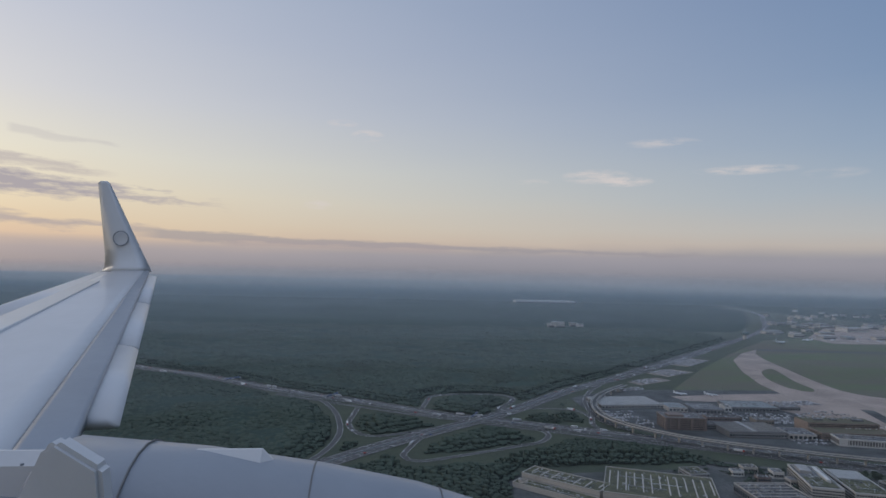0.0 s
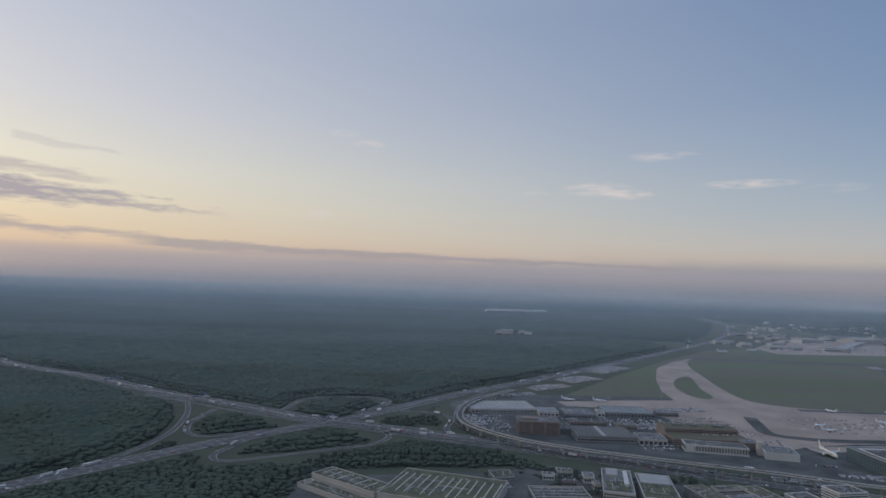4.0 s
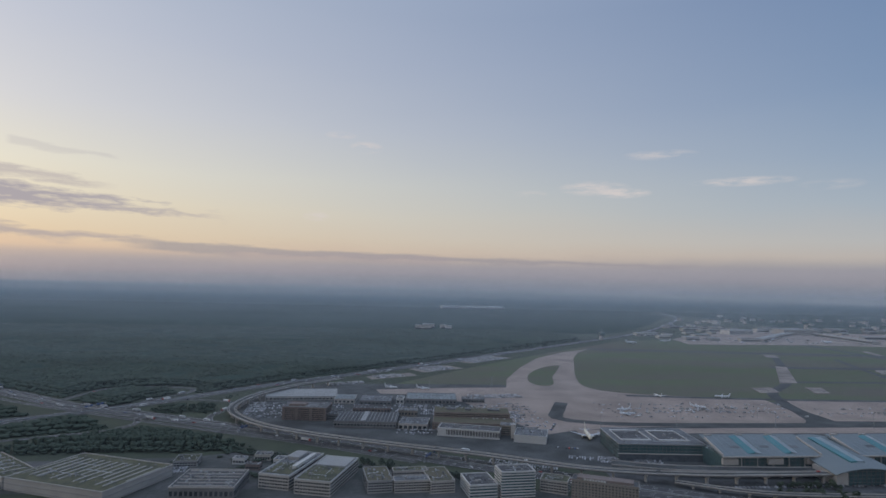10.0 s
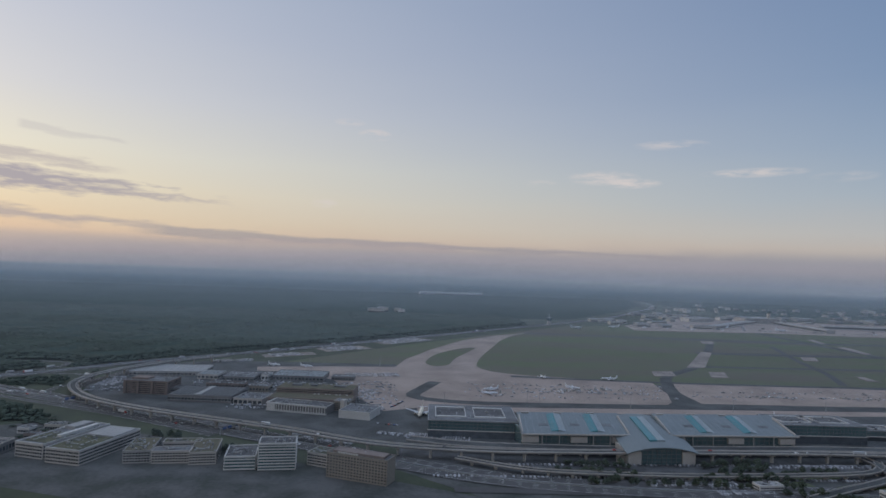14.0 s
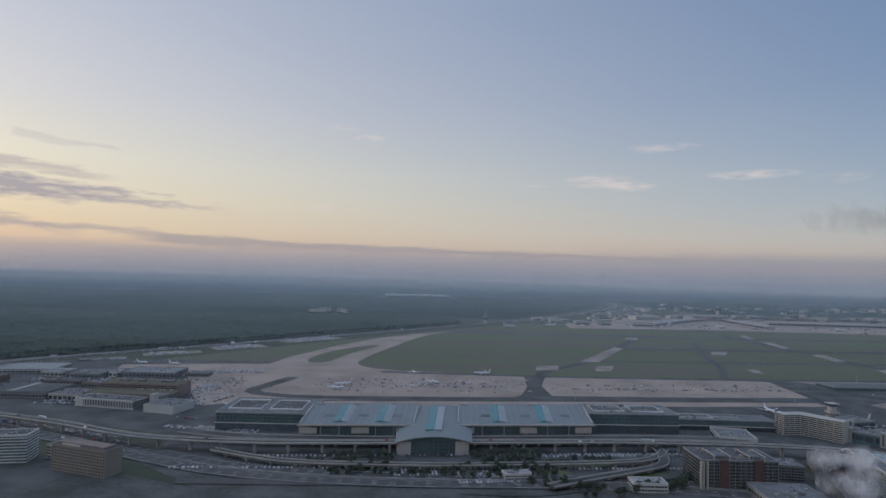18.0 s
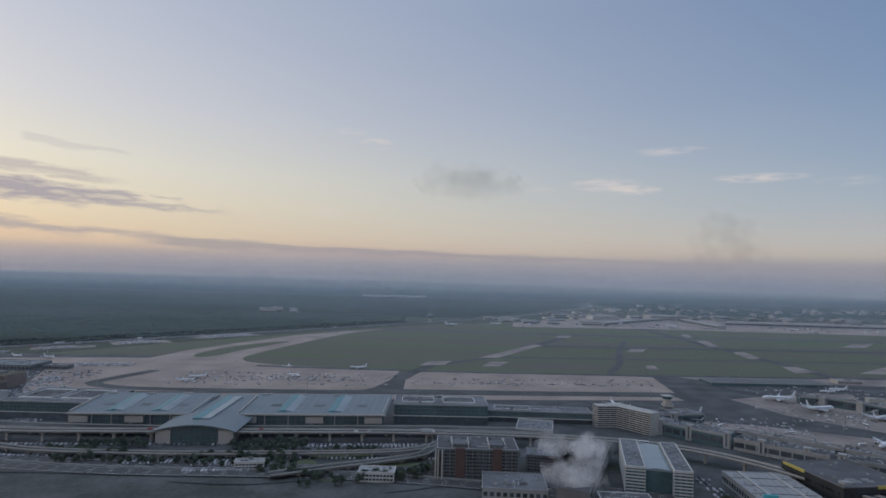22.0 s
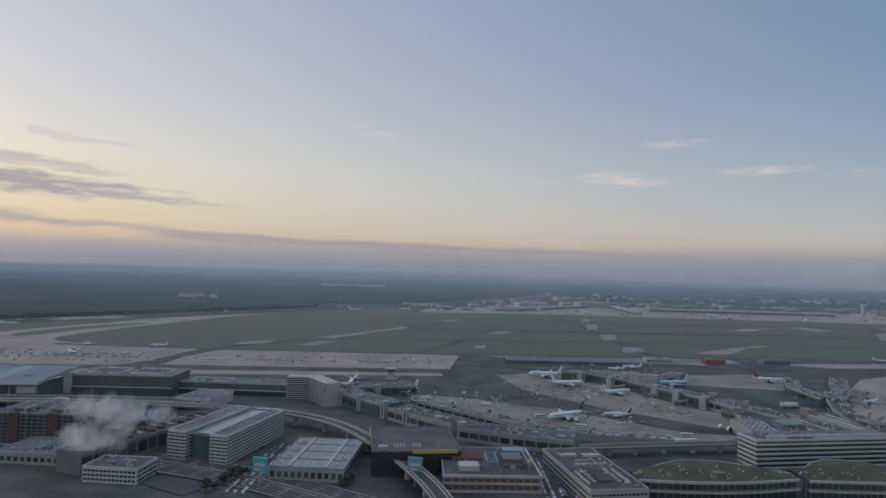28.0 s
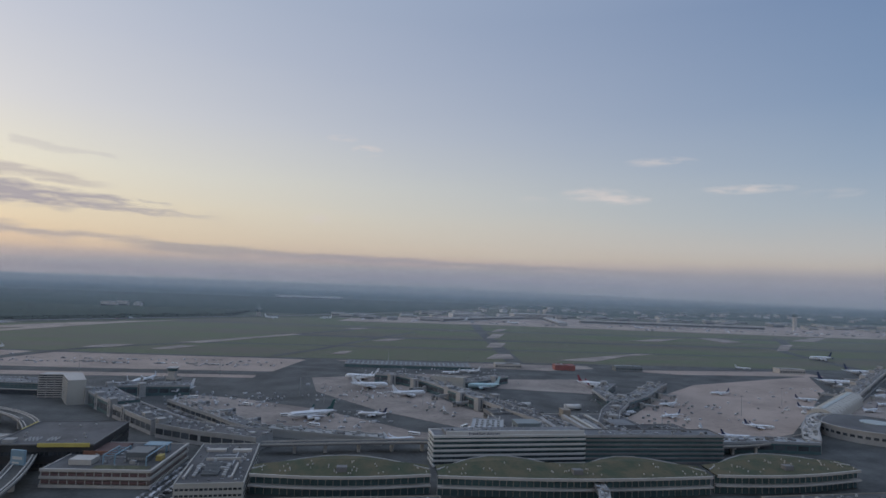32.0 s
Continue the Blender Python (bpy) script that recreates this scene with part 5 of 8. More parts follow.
# ---- older terminal with its piers ----
def swept_block(name, pts, width, h, wall, roof, label, category, z=0.0, windows=True, key_band="concrete", pane=6.0, clutter=True):
    """A building that follows a line, with a flat roof, a parapet on both sides and a band of panes."""
    line = [Vector((*p, 0)) for p in pts]
    t = empty(name, Matrix.Identity(4), label, category)
    v, f = ribbon([p + Vector((0, 0, z + h)) for p in line], width, 0, h)
    n = len(line)
    f = f + [(0, 1, 3, 2), ((n - 1) * 4, (n - 1) * 4 + 2, (n - 1) * 4 + 3, (n - 1) * 4 + 1)]
    put("wall", mesh_of("wall", v, f, M[wall]), t)
    v, f = ribbon([p + Vector((0, 0, z + h)) for p in line], width - 0.8, 0.12)
    put("roof", mesh_of("roof", v, f, M[roof]), t)
    for s in (-width / 2, width / 2):
        v, f = ribbon([p + Vector((0, 0, z + h)) for p in line], 0.5, 0.6, 1.4, s)
        put("parapet", mesh_of("parapet", v, f, M[key_band]), t)
    if clutter:
        rg = random.Random(int(line[0].x * 7 + line[0].y))
        for a, b in zip(line, line[1:]):
            d = b - a
            for i in range(max(1, int(d.length / 9))):
                q = a + d * rg.random() + Vector((-d.y, d.x, 0)).normalized() * rg.uniform(-0.3, 0.3) * width
                put("roof_unit", shared_box(rg.choice((1.4, 2.4, 3.6)), rg.choice((1.2, 2.2)), rg.choice((0.8, 1.3, 1.9)), rg.choice(("light_roof", "steel", "concrete", "dark_concrete")), 0.06), t, m=Matrix.Translation((q.x, q.y, z + h + 0.12)) @ Matrix.Rotation(math.atan2(d.y, d.x), 4, "Z"))
        items = []
        for a, b in zip(line, line[1:]):
            d = b - a
            for i in range(int(d.length / 1.3)):
                q = a + d * rg.random() + Vector((-d.y, d.x, 0)).normalized() * rg.uniform(-0.4, 0.4) * width
                sx, sy = rg.uniform(0.25, 1.1), rg.uniform(0.25, 0.8)
                items.append((q.x - sx, q.y - sy, z + h + 0.12, q.x + sx, q.y + sy, z + h + 0.12 + rg.uniform(0.2, 1.1)))
        tagged(part("roof_plant", boxes(*items), M["roof_gear"], t), kind="stuff")
    if windows:
        for a, b in zip(line, line[1:]):
            d = b - a
            u = d.normalized()
            nrm = Vector((-u.y, u.x, 0))
            rot = Matrix.Rotation(math.atan2(u.y, u.x), 4, "Z")
            k = max(1, int(d.length / pane))
            for sgn in (-1, 1):
                for i in range(k):
                    q = a + d * ((i + 0.5) / k) + nrm * sgn * (width / 2 + 0.02)
                    put("window", shared_box(round(d.length / k - 0.7, 1), 0.16, h * 0.42, "pane"), t, m=Matrix.Translation((q.x, q.y, z + h * 0.3)) @ rot)
    return t


def stair_tower(x, y, h, s=5.0, turn=0.0, key="pale"):
    t = empty("stair_tower", Matrix.Translation((x, y, 0)) @ Matrix.Rotation(turn, 4, "Z"), "bare grey concrete stair tower", "tower", "stair towers of the terminal")
    part("shaft", boxes((-s / 2, -s / 2, 0, s / 2, s / 2, h), bevel=0.15), M[key], t)
    part("cap", boxes((-s / 2 - 0.2, -s / 2 - 0.2, h, s / 2 + 0.2, s / 2 + 0.2, h + 0.4)), M["concrete"], t)
    part("slot_window", boxes((-0.5, -s / 2 - 0.06, 1.5, 0.5, -s / 2 + 0.1, h - 1)), M["pane"], t)


swept_block("terminal_hall", [(1050, 440), (1064, 420), (1084, 396)], 17, 8.5, "glass", "grey_roof", "diagonal terminal hall with dark glass front", "terminal")
swept_block("terminal_hall", [(1086, 393), (1104, 372), (1122, 352)], 16, 7.5, "concrete", "dark_roof", "diagonal terminal hall with cream parapets", "terminal")
swept_block("terminal_hall", [(1124, 349), (1150, 334), (1180, 322)], 16, 7.0, "concrete", "dark_roof", "curving terminal hall with dark roof", "terminal")
swept_block("terminal_hall", [(1052, 466), (1080, 470), (1100, 474)], 18, 7, "glass", "grey_roof", "glass terminal annex beside the apron", "terminal")
for x, y, h in ((1048, 428, 12), (1062, 412, 12), (1078, 392, 12), (1092, 376, 11), (1110, 358, 11), (1122, 344, 11), (1072, 455, 11), (1050, 456, 11)):
    stair_tower(x, y, h - 1.5, 4.2, -0.85, "concrete")
swept_block("gate_pier", [(1104, 424), (1126, 398), (1148, 374)], 9, 5, "cream", "apron_old", "low cream gate pier with flat roof", "pier")
swept_block("gate_pier", [(1148, 372), (1160, 358), (1174, 344)], 10, 5.5, "cream", "grey_roof", "cream gate pier with windows along its side", "pier")
swept_block("gallery", [(1176, 352), (1204, 342), (1240, 332)], 8, 4, "light_roof", "light_roof", "long gallery with pale rounded roof", "gallery", windows=False, key_band="light_roof")
area("yard", [(1086, 430), (1102, 428), (1144, 372), (1120, 362)], 0.2, M["motorway"], "grey service yard with parked vehicles", False)
area("apron_terminal", [(1108, 432), (1096, 470), (1140, 455), (1200, 420), (1260, 360), (1300, 352), (1262, 338), (1180, 346)], 0.17, M["apron_old"], "worn concrete apron beside the gate pier", False)
area("apron_terminal", [(1180, 560), (1212, 572), (1300, 600), (1330, 590), (1275, 500), (1300, 430), (1330, 395), (1290, 370), (1238, 420), (1190, 490)], 0.17, M["apron_old"], "worn concrete apron between two piers", False)
area("apron_terminal", [(1372, 372), (1420, 420), (1480, 500), (1540, 560), (1720, 640), (1660, 540), (1560, 430), (1500, 365), (1440, 335), (1390, 345)], 0.18, M["apron"], "pale concrete apron between two piers", False)
area("apron_terminal", [(1560, 400), (1680, 510), (1860, 650), (2200, 640), (1900, 420), (1640, 330)], 0.17, M["apron_old"], "worn concrete apron beyond the pier", False)
area("apron_field", [(1340, 520), (1420, 500), (1458, 545), (1440, 582), (1360, 572)], 0.15, M["apron_old"], "patched concrete between the pier arms", False)
area("apron_field", [(1190, 695), (1240, 640), (1330, 655), (1420, 640), (1480, 665), (1480, 690), (1330, 690)], 0.15, M["apron_old"], "patched concrete beside the taxiway", False)
area("apron_field", [(1500, 660), (1620, 668), (1740, 680), (1740, 640), (1560, 632)], 0.16, M["apron"], "pale concrete stands beside the taxiway", False)

# pier with the glass head
swept_block("pier", [(1238, 545), (1262, 535), (1284, 502), (1300, 462), (1314, 430)], 13, 7.5, "glass", "grey_roof", "branching dark glass pier with gate towers", "pier", key_band="concrete")
swept_block("pier", [(1284, 505), (1318, 520), (1352, 552)], 11, 6.5, "glass", "grey_roof", "branch of the glass pier", "pier", key_band="concrete")
swept_block("pier", [(1314, 432), (1326, 398), (1346, 350), (1352, 322)], 12, 7, "concrete", "dark_roof", "pier trunk with cream roof edges", "pier")
house("pier_house", (1282, 512), (1308, 502), 9, 10.5, "cream", "pale", "long cream plant house on the pier", "plant house", 0, units=2, seed=71)
for x, y in ((1250, 528), (1268, 505), (1292, 470), (1298, 446), (1308, 425), (1322, 438), (1340, 530)):
    stair_tower(x, y, 9.0, 5.2, 0.5, "concrete")
# next pier
swept_block("pier", [(1372, 322), (1376, 360), (1392, 396), (1412, 428)], 12, 7, "concrete", "dark_roof", "pier trunk with cream roof edges", "pier")
swept_block("pier", [(1412, 430), (1440, 458), (1470, 500), (1486, 520)], 13, 7.5, "glass", "grey_roof", "dark glass pier with gate towers", "pier", key_band="concrete")
swept_block("pier", [(1410, 434), (1416, 480), (1440, 520)], 11, 6.5, "glass", "grey_roof", "branch of the dark glass pier", "pier", key_band="concrete")
for x, y in ((1398, 402), (1420, 446), (1452, 482), (1474, 512), (1432, 512), (1384, 372)):
    stair_tower(x, y, 9.0, 5.0, -0.5, "concrete")
# dark roofs and ramps between the pier trunks
for i, (a, b, c) in enumerate((((1296, 330), (1310, 380), 7), ((1330, 322), (1336, 372), 5), ((1344, 318), (1349, 350), 4), ((1358, 318), (1362, 372), 6), ((1310, 318), (1320, 360), 6))):
    swept_block("connecting_bridge", [a, ((a[0] + b[0]) / 2, (a[1] + b[1]) / 2), b], c, 5.5, "dark_concrete", "pale" if i % 2 else "dark_roof", "connecting bridge with pale roof between the piers" if i % 2 else "connecting bridge with dark roof between the piers", "bridge", windows=i % 2 == 0, key_band="cream")
t, w = house("plant_hall", (1286, 330), (1304, 326), 40, 6.5, "concrete", "steel", "plant hall with rows of roof ventilators", "plant hall", 0, units=0)
for i in range(30):
    put("ventilator", shared_box(1.6, 1.4, 0.8, "light_roof", 0.08), t, m=Matrix.Translation((3 + (i % 5) * 3.1, 4 + (i // 5) * 6, 6.7)))
for x0, y0, x1, y1, dp in ((1310, 385, 1345, 392, 16), (1392, 342, 1420, 346, 16), (1318, 408, 1340, 415, 20)):
    house("terminal_annex", (x0, y0), (x1, y1), dp, 6, "dark_concrete", "dark_roof", "dark flat-roofed terminal annex crowded with plant", "annex", 1, 3, "flr", 9, seed=x0)

# office building with the airport's name
t, w = striped_tower((1263, 291), (1339, 297), 14, 14.2, 6, "long white office building with banded windows and roof lettering", "grey_roof", "white", "airport_office", 72, 0)
glass_bands(t, w, 14, 14.2, 6, "f", 0.9, 0.46)
part("roof_screen", boxes((6, 0.1, 14.3, w - 0.3, 0.8, 16.7), bevel=0.06), M["white"], t)
part("roof_storey", boxes((6, 0.9, 14.3, w - 0.5, 11, 16.0), bevel=0.06), M["grey_roof"], t)
roof_clutter(t, w - 8, 8, 16.0, 91)
cu = bpy.data.curves.new("lettering", "FONT")
cu.body, cu.size, cu.extrude, cu.space_character = "Frankfurt Airport", 2.0, 0.08, 1.08
tmp = bpy.data.objects.new("lettering_curve", cu)
me = bpy.data.meshes.new_from_object(tmp)
bpy.data.objects.remove(tmp)
me.materials.clear()
me.materials.append(M["navy"])
put("lettering", me, t, "dark blue raised letters", Matrix.Translation((17, 0.02, 14.8)) @ Matrix.Rotation(radians(90), 4, "X"))
t, w = striped_tower((1339.4, 297), (1413, 299), 14, 13.6, 6, "long dark-glazed office building with grey bands", "grey_roof", "dark_concrete", "airport_office", 73, 0)
part("roof_edge", boxes((0, -0.5, 13.4, w, -0.3, 14.6)), M["concrete"], t)

# long building with the rolling green roofs
def green_roof(front, back, peak, label):
    t = empty("railway_station", Matrix.Identity(4), label, "station")
    n = len(front)
    bm = bmesh.new()
    up = [bm.verts.new((x, y, z)) for x, y, z in front]
    mid = [bm.verts.new(p) for p in peak]
    bk = [bm.verts.new((x, y, z)) for x, y, z in back]
    for i in range(n - 1):
        bm.faces.new((up[i], up[i + 1], mid[i + 1], mid[i]))
        bm.faces.new((mid[i], mid[i + 1], bk[i + 1], bk[i]))
    r = bmesh.ops.extrude_face_region(bm, geom=bm.faces[:])
    bmesh.ops.translate(bm, vec=(0, 0, -0.5), verts=[e for e in r["geom"] if isinstance(e, bmesh.types.BMVert)])
    roof = part("green_roof", bm, M["sedum_station"], t)
    line = [Vector(p) for p in front]
    v, f = ribbon(line, 0.7, 0.25, 1.1, 0.1)
    put("fascia", mesh_of("fascia", v, f, M["pale"]), t)
    v, f = ribbon([Vector(p) for p in back], 0.6, 0.3, 0.9)
    put("rear_fascia", mesh_of("rear_fascia", v, f, M["concrete"]), t)
    v, f = ribbon([Vector((p[0], p[1] + 3, p[2] - 0.6)) for p in front], 1.0, 0, 8.0)
    put("glass_front", mesh_of("glass_front", v, f, M["glass"]), t)
    v, f = ribbon([Vector((p[0], p[1] + 1.2, 4.4)) for p in front], 3.0, 0, 0.7)
    put("balcony", mesh_of("balcony", v, f, M["pale"]), t)
    fine = curve_through([(p[0], p[1] + 2.3) for p in front], 2.6)
    for p in fine:
        put("mullion", shared_box(0.22, 0.3, 7.6, "concrete"), t, m=Matrix.Translation((p.x, p.y, 0.4)))
    rng = random.Random(int(front[0][0]))
    for i in range(40):
        k = rng.randrange(n - 1)
        a = Vector(front[k]).lerp(Vector(front[k + 1]), rng.random())
        b = Vector(peak[k]).lerp(Vector(peak[k + 1]), 0.5)
        q = a.lerp(b, rng.uniform(0.15, 0.9))
        put("roof_vent", shared_box(0.45, 0.45, 0.7, "pale", 0.08), t, m=Matrix.Translation(q - Vector((0, 0, 0.1))))
    a, b = Vector(front[n // 2]), Vector(peak[n // 2])
    put("plant_box", shared_box(4.2, 3.2, 2.4, "dark_concrete", 0.1), t, m=Matrix.Translation(a.lerp(b, 0.35) - Vector((0, 0, 0.6))))
    return t


def green_unit(x0, x1, ya, yb, label, tip=0.0, humps=1):
    n = 9 if humps == 1 else 15
    fr, bk, pk = [], [], []
    for i in range(n):
        s = i / (n - 1)
        x = x0 + (x1 - x0) * s
        bow = math.sin(math.pi * s)
        rise = bow if humps == 1 else max(abs(math.sin(math.pi * s * humps)), 0.35 * bow)
        fr.append((x, ya - 4 * bow + tip * s, 8.5))
        pk.append((x, (ya + yb) / 2 + 2 * bow + tip * s, 9.1 + 1.8 * rise))
        bk.append((x, ya + (yb - ya) * (0.25 + 0.75 * rise) + tip * s, 8.9 + 0.8 * rise))
    green_roof(fr, bk, pk, label)


green_unit(1186, 1258, 252, 275, "long station hall with a rolling green roof")
green_unit(1261, 1379, 250, 276, "long station hall with a wide rolling green roof", 0.0, 2)
green_unit(1382, 1456, 252, 278, "station hall with a pointed green roof", 8)
# the crowded middle of the terminal between the two pier trunks
t, w = house("terminal_hall", (1312, 326), (1398, 330), 62, 5.4, "dark_concrete", "dark_roof", "wide low terminal hall with a crowded dark roof", "terminal hall", 1, 4, "f", 8, seed=91, para_key="cream", bands=False)
for i, (x, y0, y1, hh) in enumerate(((26, 4, 44, 7.6), (33, 2, 52, 7.0), (42, 2, 48, 8.2), (47, 2, 46, 8.2), (52, 2, 40, 7.2), (60, 6, 56, 6.6))):
    part("roof_bar", boxes((x, y0, 5.4, x + 2.4, y1, hh), bevel=0.06), M["cream" if i % 2 else "concrete"], t)
part("roof_house", boxes((6, 22, 5.4, 20, 34, 8.4), bevel=0.08), M["metal_roof"], t)
part("roof_house", boxes((64, 20, 5.4, 78, 36, 8.0), bevel=0.08), M["grey_roof"], t)
part("roof_house", boxes((44, 50, 5.4, 49, 58, 10.5), bevel=0.08), M["ochre"], t)
for x, y, ln in ((1331, 436, 17), (1372, 432, 12)):
    n, bm = 14, bmesh.new()
    loft(bm, [[(q, 2.0 * math.cos(i * 6.2832 / n), 2.2 + 2.0 * math.sin(i * 6.2832 / n)) for i in range(n)] for q in (0, ln)])
    tb = empty("passenger_tunnel", Matrix.Translation((x, y, 0.1)), "white round passenger tunnel beside the pier", "passenger tunnel")
    part("tube", bm, M["white"], tb, smooth=True)
    for q in (0.2, ln - 0.5):
        part("end_ring", boxes((q, -2.15, 0, q + 0.3, 2.15, 4.3), bevel=0.12), M["concrete"], tb)

# buildings in front of and beside it
t, w = house("parking_garage", (1161, 240), (1186, 242), 58, 8, "cream", "dark_roof", "cream parking garage with strip windows and crowded roof", "parking garage", 3, 2.4, "flr", 10, seed=74, wide=0.8, tall=0.35)
for i in range(9):
    put("roof_louvre", shared_box(6.5, 0.7, 0.9, "dark_steel", 0.05), t, m=Matrix.Translation((11, 10 + i * 1.9, 8.2)))
for i in range(12):
    put("fan_unit", shared_box(1.5, 1.5, 0.8, "light_roof", 0.08), t, m=Matrix.Translation((5.5 if i % 2 else 16.5, 9 + (i // 2) * 2.9, 8.2)))
for x0, y0, x1, y1 in ((2.0, 6, 2.7, 22), (19.5, 6, 20.2, 24), (6, 31, 22, 31.7), (4, 44, 12, 47), (15, 43, 23, 46)):
    part("roof_duct", boxes((x0, y0, 8.1, x1, y1, 9.2), bevel=0.06), M["pale"], t)
t, w = house("shopping_building", (1104, 262), (1146, 260), 42, 7, "brick", "dark_roof", "low building with white bands and red sunshades", "building", 0, units=3, seed=75, para_key="pale")
bands_on(t, w, 42, 7, 2, "fr", "pale", 0.2, 0.34, 0.6)
for j in range(2):
    for i in range(12):
        put("sunshade", shared_box(2.9, 1.0, 0.9, "red_shade", 0.05), t, m=Matrix.Translation((2 + i * 3.4, -0.3, 1.9 + j * 2.9)))
    for i in range(13):
        put("balcony_post", shared_box(0.25, 0.25, 2.4, "pale"), t, m=Matrix.Translation((0.3 + i * 3.4, -0.8, 0.9 + j * 3.2)))
# roof terraces: brown decks, orange edge, white stair house, blue steel frames
part("roof_terrace", boxes((2, 22, 7.1, 19, 38, 8.2), bevel=0.1), M["rust"], t)
part("terrace_edge", boxes((5, 21.4, 7.1, 19, 21.9, 8.7), bevel=0.04), M["orange_edge"], t)
part("stair_house", boxes((7, 6, 7.1, 16, 13, 9.4), (8, 13, 7.1, 13, 16, 8.4), bevel=0.08), M["pale"], t)
part("plant_house", boxes((27, 12, 7.1, 36, 22, 11.0), bevel=0.1), M["dark_steel"], t)
for i in range(7):
    put("louvre", shared_box(0.8, 0.12, 0.9, "light_roof"), t, m=Matrix.Translation((28.2 + i * 1.15, 11.9, 8.0)))
for x, y, ln in ((19.5, 8, 14), (24, 8, 15), (37.5, 6, 22)):
    part("steel_frame", boxes((x, y, 7.1, x + 0.5, y + 0.5, 10.6), (x, y + ln, 7.1, x + 0.5, y + ln + 0.5, 10.6), (x, y, 10.6, x + 0.5, y + ln + 0.5, 11.0)), M["blue"], t, "pale blue steel frame")
for i in range(5):
    put("frame_beam", shared_box(4.4, 0.35, 0.35, "blue"), t, m=Matrix.Translation((22, 9 + i * 3.2, 10.2)))
part("glass_canopy", boxes((29, 25, 10.6, 39, 31, 10.9), bevel=0.05), M["blue"], t)
for x, y in ((29.4, 25.4), (38.4, 25.4), (29.4, 30.4), (38.4, 30.4)):
    put("canopy_post", shared_box(0.3, 0.3, 3.6, "blue"), t, m=Matrix.Translation((x, y, 7.1)))
part("yellow_kiosk", boxes((38.5, 14, 7.1, 41, 18, 9.2), bevel=0.06), M["yellow_paint"], t)
part("roof_lawn", boxes((18, 1.5, 7.05, 40, 6, 7.3)), M["sedum"], t)
house("office_block", (1200, 212), (1260, 214), 16, 7, "ochre", "dark_roof", "brown flat-roofed building with roof terraces", "office block", 3, 2, "flr", 8, seed=76)
house("office_block", (1296, 206), (1352, 208), 16, 6, "ochre", "dark_roof", "brown flat-roofed building with pale roof frames", "office block", 3, 2, "flr", 9, seed=77)
house("office_block", (1390, 214), (1470, 220), 18, 6, "ochre", "dark_roof", "brown flat-roofed building with pale roof frames", "office block", 3, 2, "flr", 12, seed=78)
t = swept_block("footbridge", [(1322, 226), (1326, 238), (1328, 250)], 4, 2.2, "steel", "light_roof", "glazed footbridge with white trusses", "bridge", z=4)
strip("road", [(1080, 232), (1160, 228), (1240, 224), (1340, 222), (1480, 236), (1620, 250)], 12, 0.44, M["motorway"], "grey forecourt road along the station")
strip("road", [(1152, 232), (1156, 260), (1164, 300), (1172, 322)], 7, 0.4, M["asphalt"], "dark lane lined with parked cars")

# round terminal hall and the vaulted hall
def make_rotunda(x, y, r, h):
    t = empty("round_hall", Matrix.Translation((x, y, 0)), "large round hall with dark flat roof", "terminal hall")
    n = 48
    ring = [(math.cos(i * 6.2832 / n), math.sin(i * 6.2832 / n)) for i in range(n)]
    bm = bmesh.new()
    loft(bm, [[(a * k, b * k, z) for a, b in ring] for k, z in ((r, 0), (r, h), (r + 0.6, h), (r + 0.6, h + 0.9), (r - 0.4, h + 0.9), (r - 0.4, h + 0.3))], cap=False)
    part("wall", bm, M["concrete"], t)
    bm = bmesh.new()
    prism(bm, [(a * (r - 0.3), b * (r - 0.3)) for a, b in ring], h, h + 0.4)
    part("roof", bm, M["dark_roof"], t)
    bm = bmesh.new()
    prism(bm, [(6 + a * r * 0.28, 4 + b * r * 0.28) for a, b in ring], h + 0.4, h + 1.0)
    part("round_skylight", bm, M["pale_glass"], t)
    for i in range(n):
        a, b = ring[i]
        put("window", shared_box(2.6, 0.2, 1.6, "pane"), t, m=Matrix.Translation((a * (r + 0.02), b * (r + 0.02), h * 0.45)) @ Matrix.Rotation(i * 6.2832 / n + 1.5708, 4, "Z"))


make_rotunda(1552, 362, 31, 7)


def make_vault(p0, p1, width, h):
    m, ln = place(p0, p1)
    t = empty("vaulted_hall", m, "beige barrel-vaulted hall with a glass ridge", "terminal hall")
    n = 10
    bm = bmesh.new()
    arc = [(-math.cos(math.pi * i / n) * width / 2, 5.0 + (h - 5.0) * math.sin(math.pi * i / n)) for i in range(n + 1)]
    sec = arc + [(width / 2, 0), (-width / 2, 0)]
    loft(bm, [[(x, a, z) for a, z in sec] for x in (0, ln)])
    part("vault", bm, M["cream"], t)
    part("ridge_skylight", boxes((4, -1.5, h - 0.2, ln - 4, 1.5, h + 0.3), bevel=0.05), M["pale_glass"], t)
    for i in range(12):
        bm = bmesh.new()
        x = ln * (i + 0.5) / 12
        loft(bm, [[(x - 0.2, a * k, z * k) for a, z in arc] + [(x - 0.2, a * 0.99, z * 0.99) for a, z in arc[::-1]] for k in (1.02,)] + [[(x + 0.2, a * 1.02, z * 1.02) for a, z in arc] + [(x + 0.2, a * 0.99, z * 0.99) for a, z in arc[::-1]]])
        part("roof_arch", bm, M["pale"], t)


